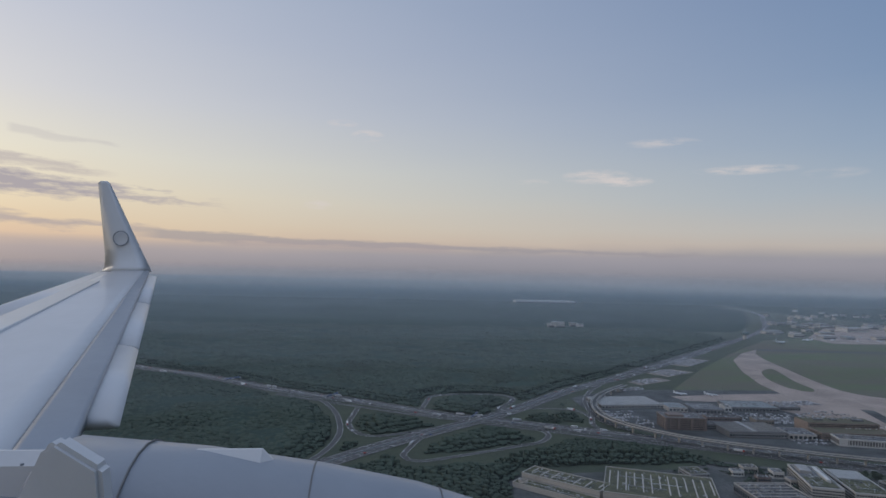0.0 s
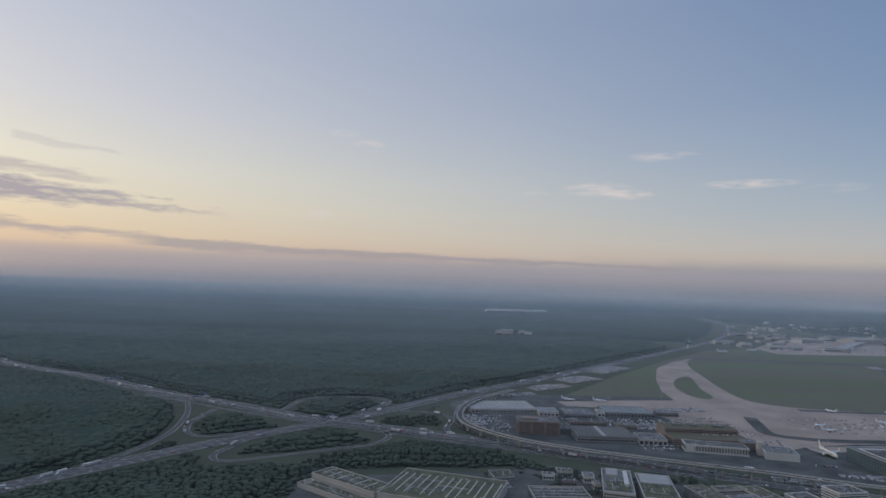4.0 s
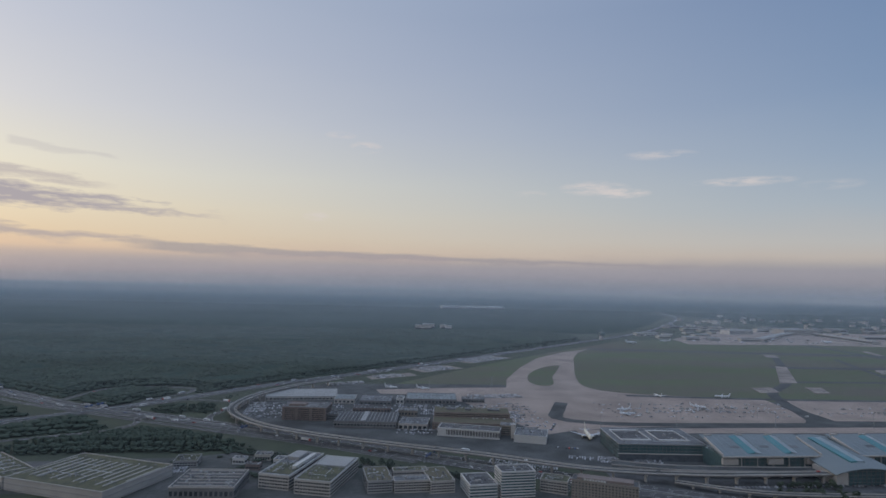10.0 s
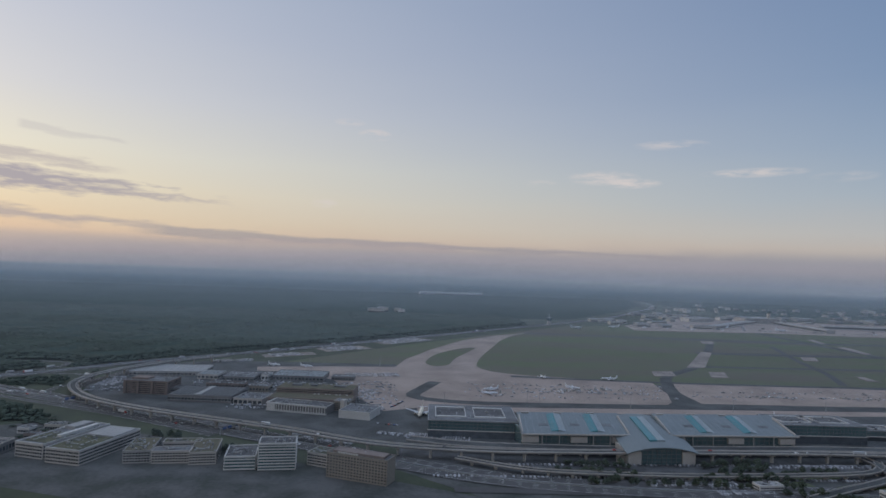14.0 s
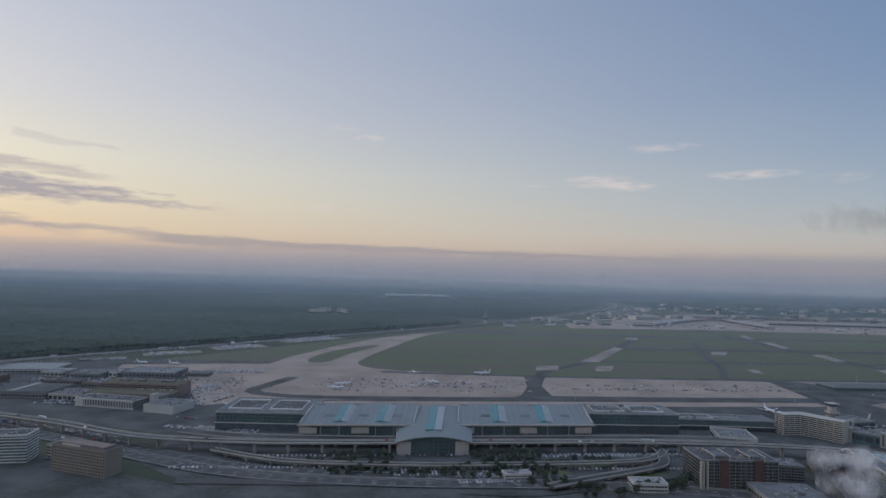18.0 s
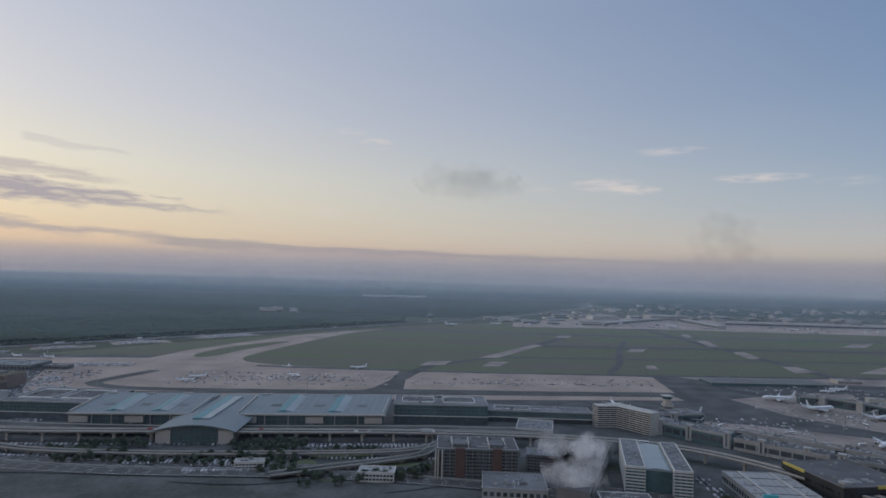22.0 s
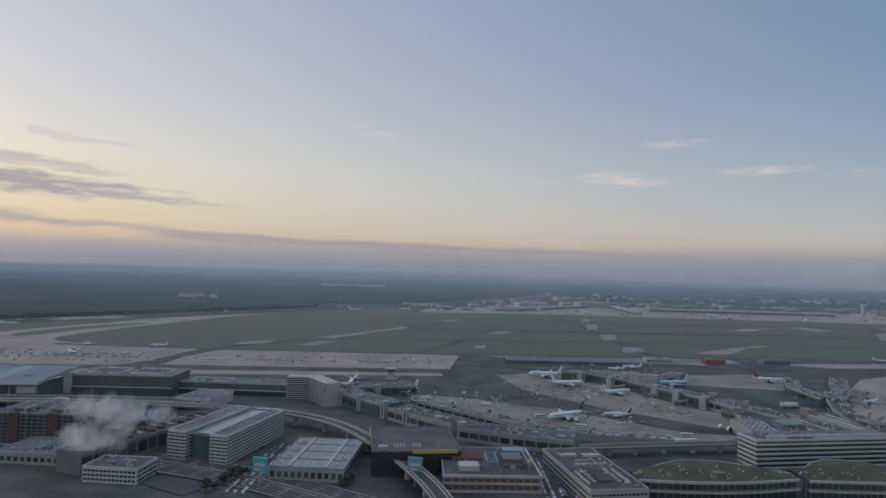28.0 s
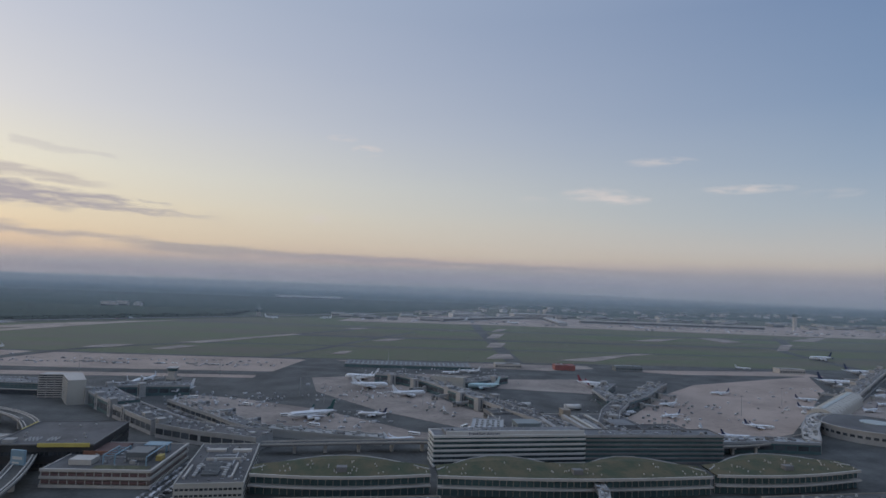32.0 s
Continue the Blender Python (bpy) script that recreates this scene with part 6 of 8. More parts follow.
make_vault((1545, 398), (1632, 474), 17, 10)
swept_block("pier", [(1480, 322), (1500, 350), (1530, 385), (1548, 398)], 9, 7, "concrete", "pale", "curved link with pale roof to the vaulted hall", "pier")
swept_block("pier", [(1632, 476), (1690, 530), (1760, 596), (1832, 662)], 13, 8, "concrete", "grey_roof", "long pier with pale concrete edges", "pier", key_band="pale")
for x, y in ((1640, 486), (1680, 528), (1730, 575), (1780, 620), (1826, 660)):
    stair_tower(x, y, 11.0, 5.0, 0.75, "pale")
swept_block("terminal_hall", [(1416, 322), (1450, 326), (1482, 322)], 10, 6, "glass", "steel", "low glazed link in front of the apron", "terminal hall", key_band="steel")
make_viaduct([(1180, 312), (1260, 320), (1340, 322), (1420, 316), (1470, 330), (1500, 346)], 6, 5.0, "forecourt_viaduct", "dark elevated forecourt road behind the offices", 14, False)

# hangars and sheds by the taxiway
t, w = house("hangar", (1430, 648), (1452, 646), 14, 5, "red", "red", "bright red fire station with low roof", "hangar", 0, units=2, seed=81)
house("shed", (1366, 656), (1394, 654), 14, 4, "pale", "light_roof", "pale sheds beside the red building", "shed", 1, 3, "f", 3, seed=82)
t, w = house("parking_deck", (1205, 638), (1335, 630), 32, 3, "glass", "grey_roof", "long low glazed deck with ribbed grey roof", "deck", 0, units=0, parapet=0.6, para_key="concrete")
ribs(t, w, 32, 3.2, 26, "metal_roof", 1.6, 0.5, "roof_bay")
house("shed", (1500, 652), (1530, 650), 12, 5, "metal_roof", "metal_roof", "grey sheet-metal shed beside the taxiway", "shed", 1, 3, "f", 1, seed=83)
house("shed", (1700, 660), (1730, 658), 14, 5, "pale", "light_roof", "pale shed at the taxiway", "shed", 1, 3, "f", 1, seed=84)


# boarding bridges at the gates
def jet_bridge(x, y, deg, ln, label):
    t = empty("boarding_bridge", Matrix.Translation((x, y, 0.15)) @ Matrix.Rotation(radians(deg), 4, "Z"), label, "boarding bridge", "boarding bridges at the piers")
    bm = bmesh.new()
    loft(bm, [[(r * math.cos(a * 0.6283), r * math.sin(a * 0.6283), z) for a in range(10)] for r, z in ((1.5, 0), (1.5, 3.9), (1.7, 3.9), (1.7, 4.2))])
    part("rotunda", bm, M["concrete"], t)
    part("tunnel", boxes((1.0, -0.85, 2.1, ln * 0.62, 0.85, 3.8), bevel=0.08), M["light_roof"], t)
    part("inner_tunnel", boxes((ln * 0.55, -0.72, 2.0, ln, 0.72, 3.6), bevel=0.08), M["steel"], t)
    part("cab", boxes((ln - 0.3, -1.1, 1.9, ln + 1.9, 1.1, 3.8), bevel=0.15), M["grey_roof"], t)
    part("wheel_column", boxes((ln * 0.8 - 0.3, -0.9, 0, ln * 0.8 + 0.3, -0.5, 2.1), (ln * 0.8 - 0.3, 0.5, 0, ln * 0.8 + 0.3, 0.9, 2.1)), M["dark_steel"], t)
    part("service_stair", boxes((ln * 0.9, -2.0, 0.2, ln + 1.2, -1.2, 2.0)), M["steel"], t)


for x, y, deg, ln in ((1276, 497, 205, 12), (1291, 466, 205, 12), (1304, 440, 200, 12), (1253, 534, 215, 10), (1302, 492, 20, 11), (1318, 458, 20, 11), (1334, 528, -55, 11),
                      (1434, 441, -45, 11), (1452, 464, -40, 11), (1470, 486, -35, 11), (1437, 472, 145, 10), (1638, 498, 135, 12), (1690, 548, 135, 12), (1744, 598, 135, 12),
                      (1668, 492, -45, 12), (1718, 540, -45, 12), (1770, 588, -45, 12), (1118, 418, 45, 9), (1140, 395, 45, 9), (1160, 370, 45, 9)):
    jet_bridge(x, y, deg, ln, "grey boarding bridge reaching out from the pier")

# ---- aircraft ----
def airliner(length, body="aircraft", tail="aircraft", engines=2, label="", fat=1.0):
    """A parked jet at the origin, nose along +x, standing on its wheels."""
    length = length * 0.83
    k = length / 21.0
    t = empty("airliner", Matrix.Identity(4), label, "aircraft", "parked aircraft")
    r = 1.12 * k * fat
    zc = 1.15 * k + r
    n = 12
    bm = bmesh.new()
    rings = []
    for s, q, dz in ((0.5, 0.05, -0.25), (0.485, 0.42, -0.18), (0.45, 0.78, -0.06), (0.4, 0.98, 0), (0.3, 1.0, 0), (-0.18, 1.0, 0), (-0.3, 0.86, 0.12), (-0.4, 0.58, 0.34), (-0.48, 0.26, 0.58), (-0.5, 0.1, 0.66)):
        rings.append([(s * length, r * q * math.cos(a * 6.2832 / n), zc + dz * r + r * q * math.sin(a * 6.2832 / n)) for a in range(n)])
    loft(bm, rings)
    f = part("fuselage", bm, M[body], t, smooth=True)
    for sgn in (-1, 1):
        part("window_line", boxes((-0.26 * length, sgn * r * 0.985 - 0.03, zc + 0.2 * r, 0.38 * length, sgn * r * 0.985 + 0.03, zc + 0.36 * r)), M["pane"], f)
    part("cockpit_window", boxes((0.44 * length, -0.45 * r, zc + 0.32 * r, 0.462 * length, 0.45 * r, zc + 0.6 * r)), M["pane"], f)

    def blade(name, pts, axis, thick, key, parent):
        bm = bmesh.new()
        rings = []
        for (x0, x1, a, b) in pts:
            th = thick * (x1 - x0)
            prof = [(x0, 0), (x0 + (x1 - x0) * 0.3, th * 0.4), (x1 - (x1 - x0) * 0.15, th * 0.5), (x1, 0), (x1 - (x1 - x0) * 0.15, -th * 0.4), (x0 + (x1 - x0) * 0.3, -th * 0.3)]
            rings.append([(x, a, b + o) if axis == "y" else (x, a + o, b) for x, o in prof])
        loft(bm, rings)
        return part(name, bm, M[key], parent)

    for sgn in (-1, 1):
        w = blade("wing", [(-0.1 * length, 0.16 * length, sgn * r * 0.5, zc - r * 0.55), (-0.135 * length, 0.02 * length, sgn * length * 0.2, zc - r * 0.3), (-0.225 * length, -0.165 * length, sgn * length * 0.46, zc + r * 0.25)], "y", 0.12, "aircraft_grey", t)
        blade("winglet", [(-0.225 * length, -0.17 * length, sgn * length * 0.46, zc + r * 0.25), (-0.25 * length, -0.215 * length, sgn * length * 0.475, zc + r * 1.3)], "y", 0.1, tail, w)
        blade("tailplane", [(-0.49 * length, -0.39 * length, sgn * r * 0.2, zc + r * 0.45), (-0.52 * length, -0.475 * length, sgn * length * 0.17, zc + r * 0.7)], "y", 0.1, "aircraft_grey", t)
        for e in range(engines // 2):
            ey = sgn * length * (0.155 + 0.14 * e)
            ex = 0.05 * length - 0.09 * length * e
            bm = bmesh.new()
            rr = 0.62 * k * fat
            loft(bm, [[(ex + x, ey + rr * q * math.cos(a * 0.6283), zc - r * 0.95 + rr * q * math.sin(a * 0.6283)) for a in range(10)] for x, q in ((0.075 * length, 0.85), (0.06 * length, 1.0), (-0.02 * length, 0.95), (-0.06 * length, 0.5))])
            g = part("engine", bm, M[body], t, smooth=True)
            part("intake", boxes((ex + 0.0755 * length, ey - rr * 0.6, zc - r * 0.95 - rr * 0.6, ex + 0.078 * length, ey + rr * 0.6, zc - r * 0.95 + rr * 0.6), bevel=rr * 0.25), M["rubber"], g)
        part("main_gear", boxes((-0.07 * length, sgn * 1.5 * k - 0.3 * k, 0, -0.01 * length, sgn * 1.5 * k + 0.3 * k, 0.6 * k), (-0.045 * length, sgn * 1.5 * k - 0.1 * k, 0.5 * k, -0.035 * length, sgn * 1.5 * k + 0.1 * k, zc - r * 0.6), bevel=0.08 * k), M["rubber"], t)
    part("nose_gear", boxes((0.37 * length, -0.2 * k, 0, 0.39 * length, 0.2 * k, 0.45 * k), (0.378 * length, -0.06 * k, 0.4 * k, 0.385 * length, 0.06 * k, zc - r * 0.7), bevel=0.05 * k), M["rubber"], t)
    blade("tail_fin", [(-0.48 * length, -0.31 * length, 0, zc + r * 0.75), (-0.5 * length, -0.42 * length, 0, zc + r * 2.2), (-0.535 * length, -0.475 * length, 0, zc + r * 4.1)], "x", 0.09, tail, t)
    return t


def park(proto, spots):
    for i, (x, y, a) in enumerate(spots):
        m = Matrix.Translation((x, y, 0.05)) @ Matrix.Rotation(radians(a), 4, "Z")
        if i == 0:
            proto.matrix_basis = m
        else:
            copy_thing(proto, m)


park(airliner(21, label="white short-haul airliner parked on the apron"), [(654, 625, 5), (754, 664, -40), (738, 730, 95), (409, 782, -25), (449, 776, -25), (659, 648, 190), (1249, 337, 12), (1460, 452, -165), (1310, 600, 175), (1674, 690, -25)])
park(airliner(24, label="white airliner with grey wings at the apron edge"), [(819, 724, 172), (1409, 415, 20), (1398, 372, 95), (1052, 528, 262), (905, 528, 262), (1331, 612, 175)])
park(airliner(22, "aircraft", "navy", label="small white airliner taxiing past the pier"), [(1234, 401, 172)])
park(airliner(36, "aircraft_gold", "aircraft_gold", 2, "pale gold wide-body airliner facing the road", 1.15), [(577, 532, -99)])
park(airliner(36, label="white wide-body airliner at its gate", fat=1.15), [(1224, 553, 168), (1232, 508, 10), (1088, 470, 186), (1004, 1420, 10), (1580, 1500, 5), (1460, 1560, -160)])
park(airliner(33, label="white wide-body airliner nose-in at the pier", fat=1.1), [(1262, 474, 20), (1050, 500, 90), (1120, 1480, 170), (1900, 1480, 5)])
park(airliner(36, "aircraft", "tail_green", 4, "white four-engined airliner with dark green tail", 1.15), [(1196, 392, 205)])
park(airliner(34, "aircraft", "crimson", 2, "white wide-body airliner with red tail", 1.1), [(1433, 538, -15)])
park(airliner(36, "aircraft_teal", "aircraft_teal", 2, "pale turquoise wide-body airliner", 1.15), [(1326, 514, 182)])
park(airliner(22, "aircraft", "navy", 2, "white airliner with navy tail at the pier"), [(1440, 408, 200), (1535, 507, 185), (1452, 350, -5), (1486, 378, -20), (1572, 444, -12), (1598, 482, -12), (1655, 466, 200), (1690, 508, 200), (1620, 440, 200), (1720, 540, 200)])
park(airliner(40, "aircraft", "navy", 4, "large white four-engined airliner with navy tail", 1.25), [(1700, 575, -14), (1872, 815, 178), (1800, 660, -14)])

# ---- vehicles ----
def car(key, label):
    bm = bmesh.new()
    prof = [(-1.25, 0.3), (1.25, 0.3), (1.28, 0.62), (1.2, 0.72), (0.65, 0.78), (0.3, 1.12), (-0.7, 1.15), (-1.15, 0.82), (-1.28, 0.75)]
    loft(bm, [[(x, -0.52, z) for x, z in prof], [(x, 0.52, z) for x, z in prof]])
    t = tagged(part("car", bm, M["car_" + key]), label, "car", "cars on the roads")
    part("glasshouse", boxes((-0.72, -0.535, 0.84, 0.32, 0.535, 1.06)), M["pane"], t)
    part("wheels", boxes((-1.0, -0.55, 0.02, -0.6, 0.55, 0.42), (0.6, -0.55, 0.02, 1.0, 0.55, 0.42), bevel=0.1), M["rubber"], t)
    return t


def lorry(key, label, ln=9.0):
    t = empty("lorry", Matrix.Identity(4), label, "lorry", "lorries on the roads")
    part("cab", boxes((ln / 2 - 1.4, -0.7, 0.4, ln / 2, 0.7, 2.0), bevel=0.12), M["car_" + key], t)
    part("windscreen", boxes((ln / 2 - 0.05, -0.6, 1.2, ln / 2 + 0.02, 0.6, 1.8)), M["pane"], t)
    part("box_body", boxes((-ln / 2, -0.72, 0.6, ln / 2 - 1.55, 0.72, 2.3), bevel=0.05), M["car_white" if key != "white" else "car_silver"], t)
    for x in (-ln / 2 + 0.9, -ln / 2 + 1.7, ln / 2 - 0.9):
        put("axle", shared_box(0.6, 1.4, 0.6, "rubber", 0.15), t, m=Matrix.Translation((x, 0, 0.02)))
    return t


def bus(label, key="white"):
    t = empty("bus", Matrix.Identity(4), label, "bus", "buses")
    part("body", boxes((-3.4, -0.72, 0.35, 3.4, 0.72, 1.9), bevel=0.12), M["car_" + key], t)
    part("window_band", boxes((-3.2, -0.74, 1.05, 3.2, 0.74, 1.6)), M["pane"], t)
    for x in (-2.2, 2.2):
        put("axle", shared_box(0.55, 1.4, 0.55, "rubber", 0.15), t, m=Matrix.Translation((x, 0, 0.02)))
    return t


CARS = [car(k, k + " passenger car on the road") for k in ("white", "silver", "black", "grey", "blue", "red", "white", "silver")]
LORRIES = [lorry("white", "white box lorry on the motorway"), lorry("red", "articulated lorry with red cab"), lorry("blue", "articulated lorry with blue cab", 8.5)]
BUSES = [bus("white airport bus on the apron"), bus("white coach on the road")]
USED = set()


def set_vehicle(proto, m):
    if proto.name in USED:
        copy_thing(proto, m)
    else:
        USED.add(proto.name)
        proto.matrix_basis = m


def along(line, s):
    for a, b in zip(line, line[1:]):
        d = (b - a).length
        if s <= d:
            return a.lerp(b, s / d), math.atan2(b.y - a.y, b.x - a.x)
        s -= d
    return line[-1], 0.0


def traffic(line, n, lanes, z, seed, s0=0.0, s1=None, heavy=0.2):
    rng = random.Random(seed)
    total = sum((b - a).length for a, b in zip(line, line[1:]))
    for i in range(n):
        p, ang = along(line, rng.uniform(s0, s1 or total))
        lane = rng.choice(lanes)
        if lane > 0:
            ang += math.pi
        q = p + Vector((-math.sin(ang), math.cos(ang), 0)) * (-abs(lane))
        outer = abs(lane) > max(abs(v) for v in lanes) * 0.6
        if outer and rng.random() < heavy * 2:
            v = rng.choice(LORRIES + BUSES[1:])
        else:
            v = rng.choice(CARS)
        set_vehicle(v, Matrix.Translation((q.x, q.y, z + (p.z if p.z else 0))) @ Matrix.Rotation(ang, 4, "Z"))


traffic(L_A3, 120, (-10, -7.4, -4.6, -2.6, 2.6, 4.6, 7.4, 10), 0.52, 11, 420, 1750)
traffic(L_A5, 64, (-8.6, -6.2, -3.6, 3.6, 6.2, 8.6), 0.44, 12, 60, 1500)
for i, pts in enumerate(RAMPS[:5]):
    traffic(curve_through(pts, 7), 4, (-1.2,), 0.36, 20 + i)
traffic(L_VIA, 14, (-2.2, 2.2), 0.08, 31, 380, 1150, 0.1)


def parked(x0, y0, ux, uy, n, pitch, turn, seed, protos=None, z=0.32, miss=0.15):
    rng = random.Random(seed)
    for i in range(n):
        if rng.random() < miss:
            continue
        x, y = x0 + ux * i * pitch, y0 + uy * i * pitch
        set_vehicle(rng.choice(protos or CARS), Matrix.Translation((x + rng.uniform(-0.1, 0.1), y + rng.uniform(-0.2, 0.2), z)) @ Matrix.Rotation(turn + rng.uniform(-0.04, 0.04), 4, "Z"))


parked(1153, 240, 0.12, 1, 16, 1.9, 0.2, 90, z=0.42)
parked(1159, 240, 0.12, 1, 16, 1.9, 0.2, 91, z=0.42)
parked(552, 560, 0.4, 0.9, 12, 2.4, 0.6, 92, z=0.18)
parked(540, 500, 1, -0.3, 10, 2.2, 1.2, 93, z=0.12)
rng = random.Random(5)
for x, y, a in ((1108, 452, 0.5), (1200, 372, -0.3), (1180, 398, 0.2), (1290, 372, 0.9), (1292, 366, 0.9), (1296, 360, 0.9), (1150, 430, -0.4), (1258, 352, -0.35)):
    set_vehicle(BUSES[0], Matrix.Translation((x, y, 0.2)) @ Matrix.Rotation(a, 4, "Z"))
for x, y, a in ((1005, 378, 0), (1013, 376, -0.25)):
    set_vehicle(BUSES[1], Matrix.Translation((x, y, 7.08)) @ Matrix.Rotation(a, 4, "Z"))


# baggage carts and ground equipment
def dolly(label):
    t = tagged(part("baggage_cart", boxes((-1.1, -0.5, 0.3, 1.1, 0.5, 0.45), (-0.8, -0.45, 0, -0.5, 0.45, 0.3), (0.5, -0.45, 0, 0.8, 0.45, 0.3)), M["steel"]), label, "ground equipment", "ground equipment on the aprons")
    part("container", boxes((-0.95, -0.48, 0.46, 0.95, 0.48, 1.4), bevel=0.08), M["light_roof"], t)
    return t


def stair_truck(label):
    t = empty("stair_truck", Matrix.Identity(4), label, "ground equipment", "ground equipment on the aprons")
    part("chassis", boxes((-2.0, -0.6, 0.35, 2.0, 0.6, 0.8), (1.2, -0.6, 0.8, 2.0, 0.6, 1.5), bevel=0.06), M["car_white"], t)
    bm = bmesh.new()
    loft(bm, [[(-1.8, -0.5, 0.9), (-1.8, 0.5, 0.9), (1.4, 0.5, 3.0), (1.4, -0.5, 3.0)], [(-1.8, -0.5, 1.2), (-1.8, 0.5, 1.2), (1.4, 0.5, 3.3), (1.4, -0.5, 3.3)]])
    part("stairs", bm, M["steel"], t)
    for x in (-1.3, 1.3):
        put("axle", shared_box(0.5, 1.1, 0.5, "rubber", 0.12), t, m=Matrix.Translation((x, 0, 0)))
    return t


GEAR = [dolly("pale baggage container on a cart"), dolly("pale baggage container on a cart"), stair_truck("white passenger stair truck")]
for cx, cy, sx, sy, n in ((660, 640, 20, 16, 14), (740, 650, 26, 8, 24), (800, 662, 24, 8, 12), (960, 632, 30, 8, 16), (1060, 630, 40, 8, 18), (1240, 480, 22, 24, 22), (1212, 400, 20, 14, 10), (1280, 420, 14, 20, 12), (1430, 400, 24, 20, 14), (1560, 430, 16, 16, 10), (1100, 445, 10, 12, 8), (590, 540, 14, 8, 6), (1250, 570, 26, 12, 12), (1480, 450, 26, 26, 10), (1650, 520, 20, 24, 8)):
    for i in range(n):
        p = rng.choice(GEAR[:2] if rng.random() < 0.7 else GEAR[2:] + CARS[:2])
        set_vehicle(p, Matrix.Translation((cx + rng.gauss(0, sx * 0.5), cy + rng.gauss(0, sy * 0.5), 0.2)) @ Matrix.Rotation(rng.choice((0, 1.57, 0.5)) + rng.uniform(-0.2, 0.2), 4, "Z"))

# ---- trees ----
def tree_meshes(h, r, seed):
    rng = random.Random(seed)
    bm = bmesh.new()

    def limb(a, b, r0, r1, n=6):
        d = (b - a).normalized()
        s = d.orthogonal().normalized()
        q = d.cross(s)
        loft(bm, [[p + (s * math.cos(i * 6.2832 / n) + q * math.sin(i * 6.2832 / n)) * k for i in range(n)] for p, k in ((a, r0), (b, r1))])

    top = Vector((rng.uniform(-0.2, 0.2), rng.uniform(-0.2, 0.2), h * 0.62))
    limb(Vector((0, 0, 0)), top, 0.22, 0.1)
    tips = []
    for i in range(6):
        a = i * 1.047 + rng.uniform(-0.3, 0.3)
        z0 = h * rng.uniform(0.3, 0.55)
        e = Vector((math.cos(a) * r * 0.7, math.sin(a) * r * 0.7, z0 + h * rng.uniform(0.12, 0.3)))
        limb(Vector((0, 0, z0)), e, 0.09, 0.03, 5)
        tips.append(e)
    trunk = bpy.data.meshes.new("trunk")
    bm.to_mesh(trunk)
    bm.free()
    trunk.materials.append(M["bark"])
    V, F = [], []
    for i in range(130):
        a, u = rng.random() * 6.283, rng.random()
        z = 0.3 + 0.7 * u
        rad = r * (math.sin(math.pi * min(1, 0.18 + 0.8 * u)) ** 0.7) * math.sqrt(rng.random()) * rng.uniform(0.8, 1.15)
        c = Vector((math.cos(a) * rad, math.sin(a) * rad, h * z))
        s = rng.uniform(0.28, 0.6) * r * 0.55
        k = len(V)
        for j in range(6):
            w = Vector((rng.gauss(0, 1), rng.gauss(0, 1), rng.gauss(0, 0.8))).normalized()
            V.append(c + w * s * rng.uniform(0.7, 1.2))
        F += [(k, k + 1, k + 2), (k, k + 2, k + 3), (k + 1, k + 4, k + 2), (k + 3, k + 4, k + 5), (k, k + 5, k + 1), (k + 2, k + 4, k + 5)]
    crown = mesh_of("crown", V, F, M["leaf_near"])
    return trunk, crown


TREES = []
for i, (h, r) in enumerate(((6.0, 2.6), (5.0, 2.4), (6.6, 2.9), (4.2, 2.1))):
    tr, cr = tree_meshes(h, r, 100 + i)
    TREES.append((tr, cr))
LABELS = ("tall dark green broadleaf tree by the road", "rounded dark green broadleaf tree", "tall spreading dark green tree", "small dark green tree in a row")
trng = random.Random(77)


def tree(x, y, k=None, s=None):
    k = trng.randrange(4) if k is None else k
    s = s or trng.uniform(0.62, 1.0)
    t = empty("tree", Matrix.Translation((x, y, 0.05)) @ Matrix.Rotation(trng.random() * 6.28, 4, "Z") @ Matrix.Scale(s, 4), LABELS[k], "tree", "trees along the roads")
    put("trunk", TREES[k][0], t)
    put("crown", TREES[k][1], t)


def tree_line(pts, gap, spread, k=None):
    line = curve_through(pts, 3)
    total = sum((b - a).length for a, b in zip(line, line[1:]))
    s = 0.0
    while s < total:
        p, _ = along(line, s)
        tree(p.x + trng.uniform(-spread, spread), p.y + trng.uniform(-spread, spread), k)
        s += gap * trng.uniform(0.7, 1.3)


tree_line([(664, 398), (700, 392), (706, 390)], 3.2, 1.2)
tree_line([(756, 390), (775, 396), (800, 398)], 3.2, 1.5)
tree_line([(668, 362), (740, 356), (800, 352)], 4.5, 2.5)
tree_line([(740, 366), (770, 366), (800, 366)], 4, 2)
tree_line([(806, 322), (860, 330), (900, 345)], 6, 4)
tree_line([(890, 360), (905, 372), (930, 368)], 4, 3)
tree_line([(380, 460), (420, 435), (450, 415), (470, 405)], 3.0, 3.0)
tree_line([(656, 380), (680, 376), (702, 371)], 2.0, 2.6)
tree_line([(762, 380), (780, 384), (800, 388)], 2.2, 2.4)
tree_line([(800, 372), (818, 380), (846, 381)], 3.2, 2.2)
tree_line([(842, 330), (866, 336), (878, 350)], 3.0, 2.2)
tree_line([(782, 342), (800, 336), (822, 334)], 3.2, 2.2)
tree_line([(1006, 264), (1014, 280), (1020, 294)], 3.5, 1.6)
tree_line([(1060, 268), (1066, 276)], 3.0, 1.5)


def in_poly(poly):
    return lambda x, y: inside(x, y, poly)


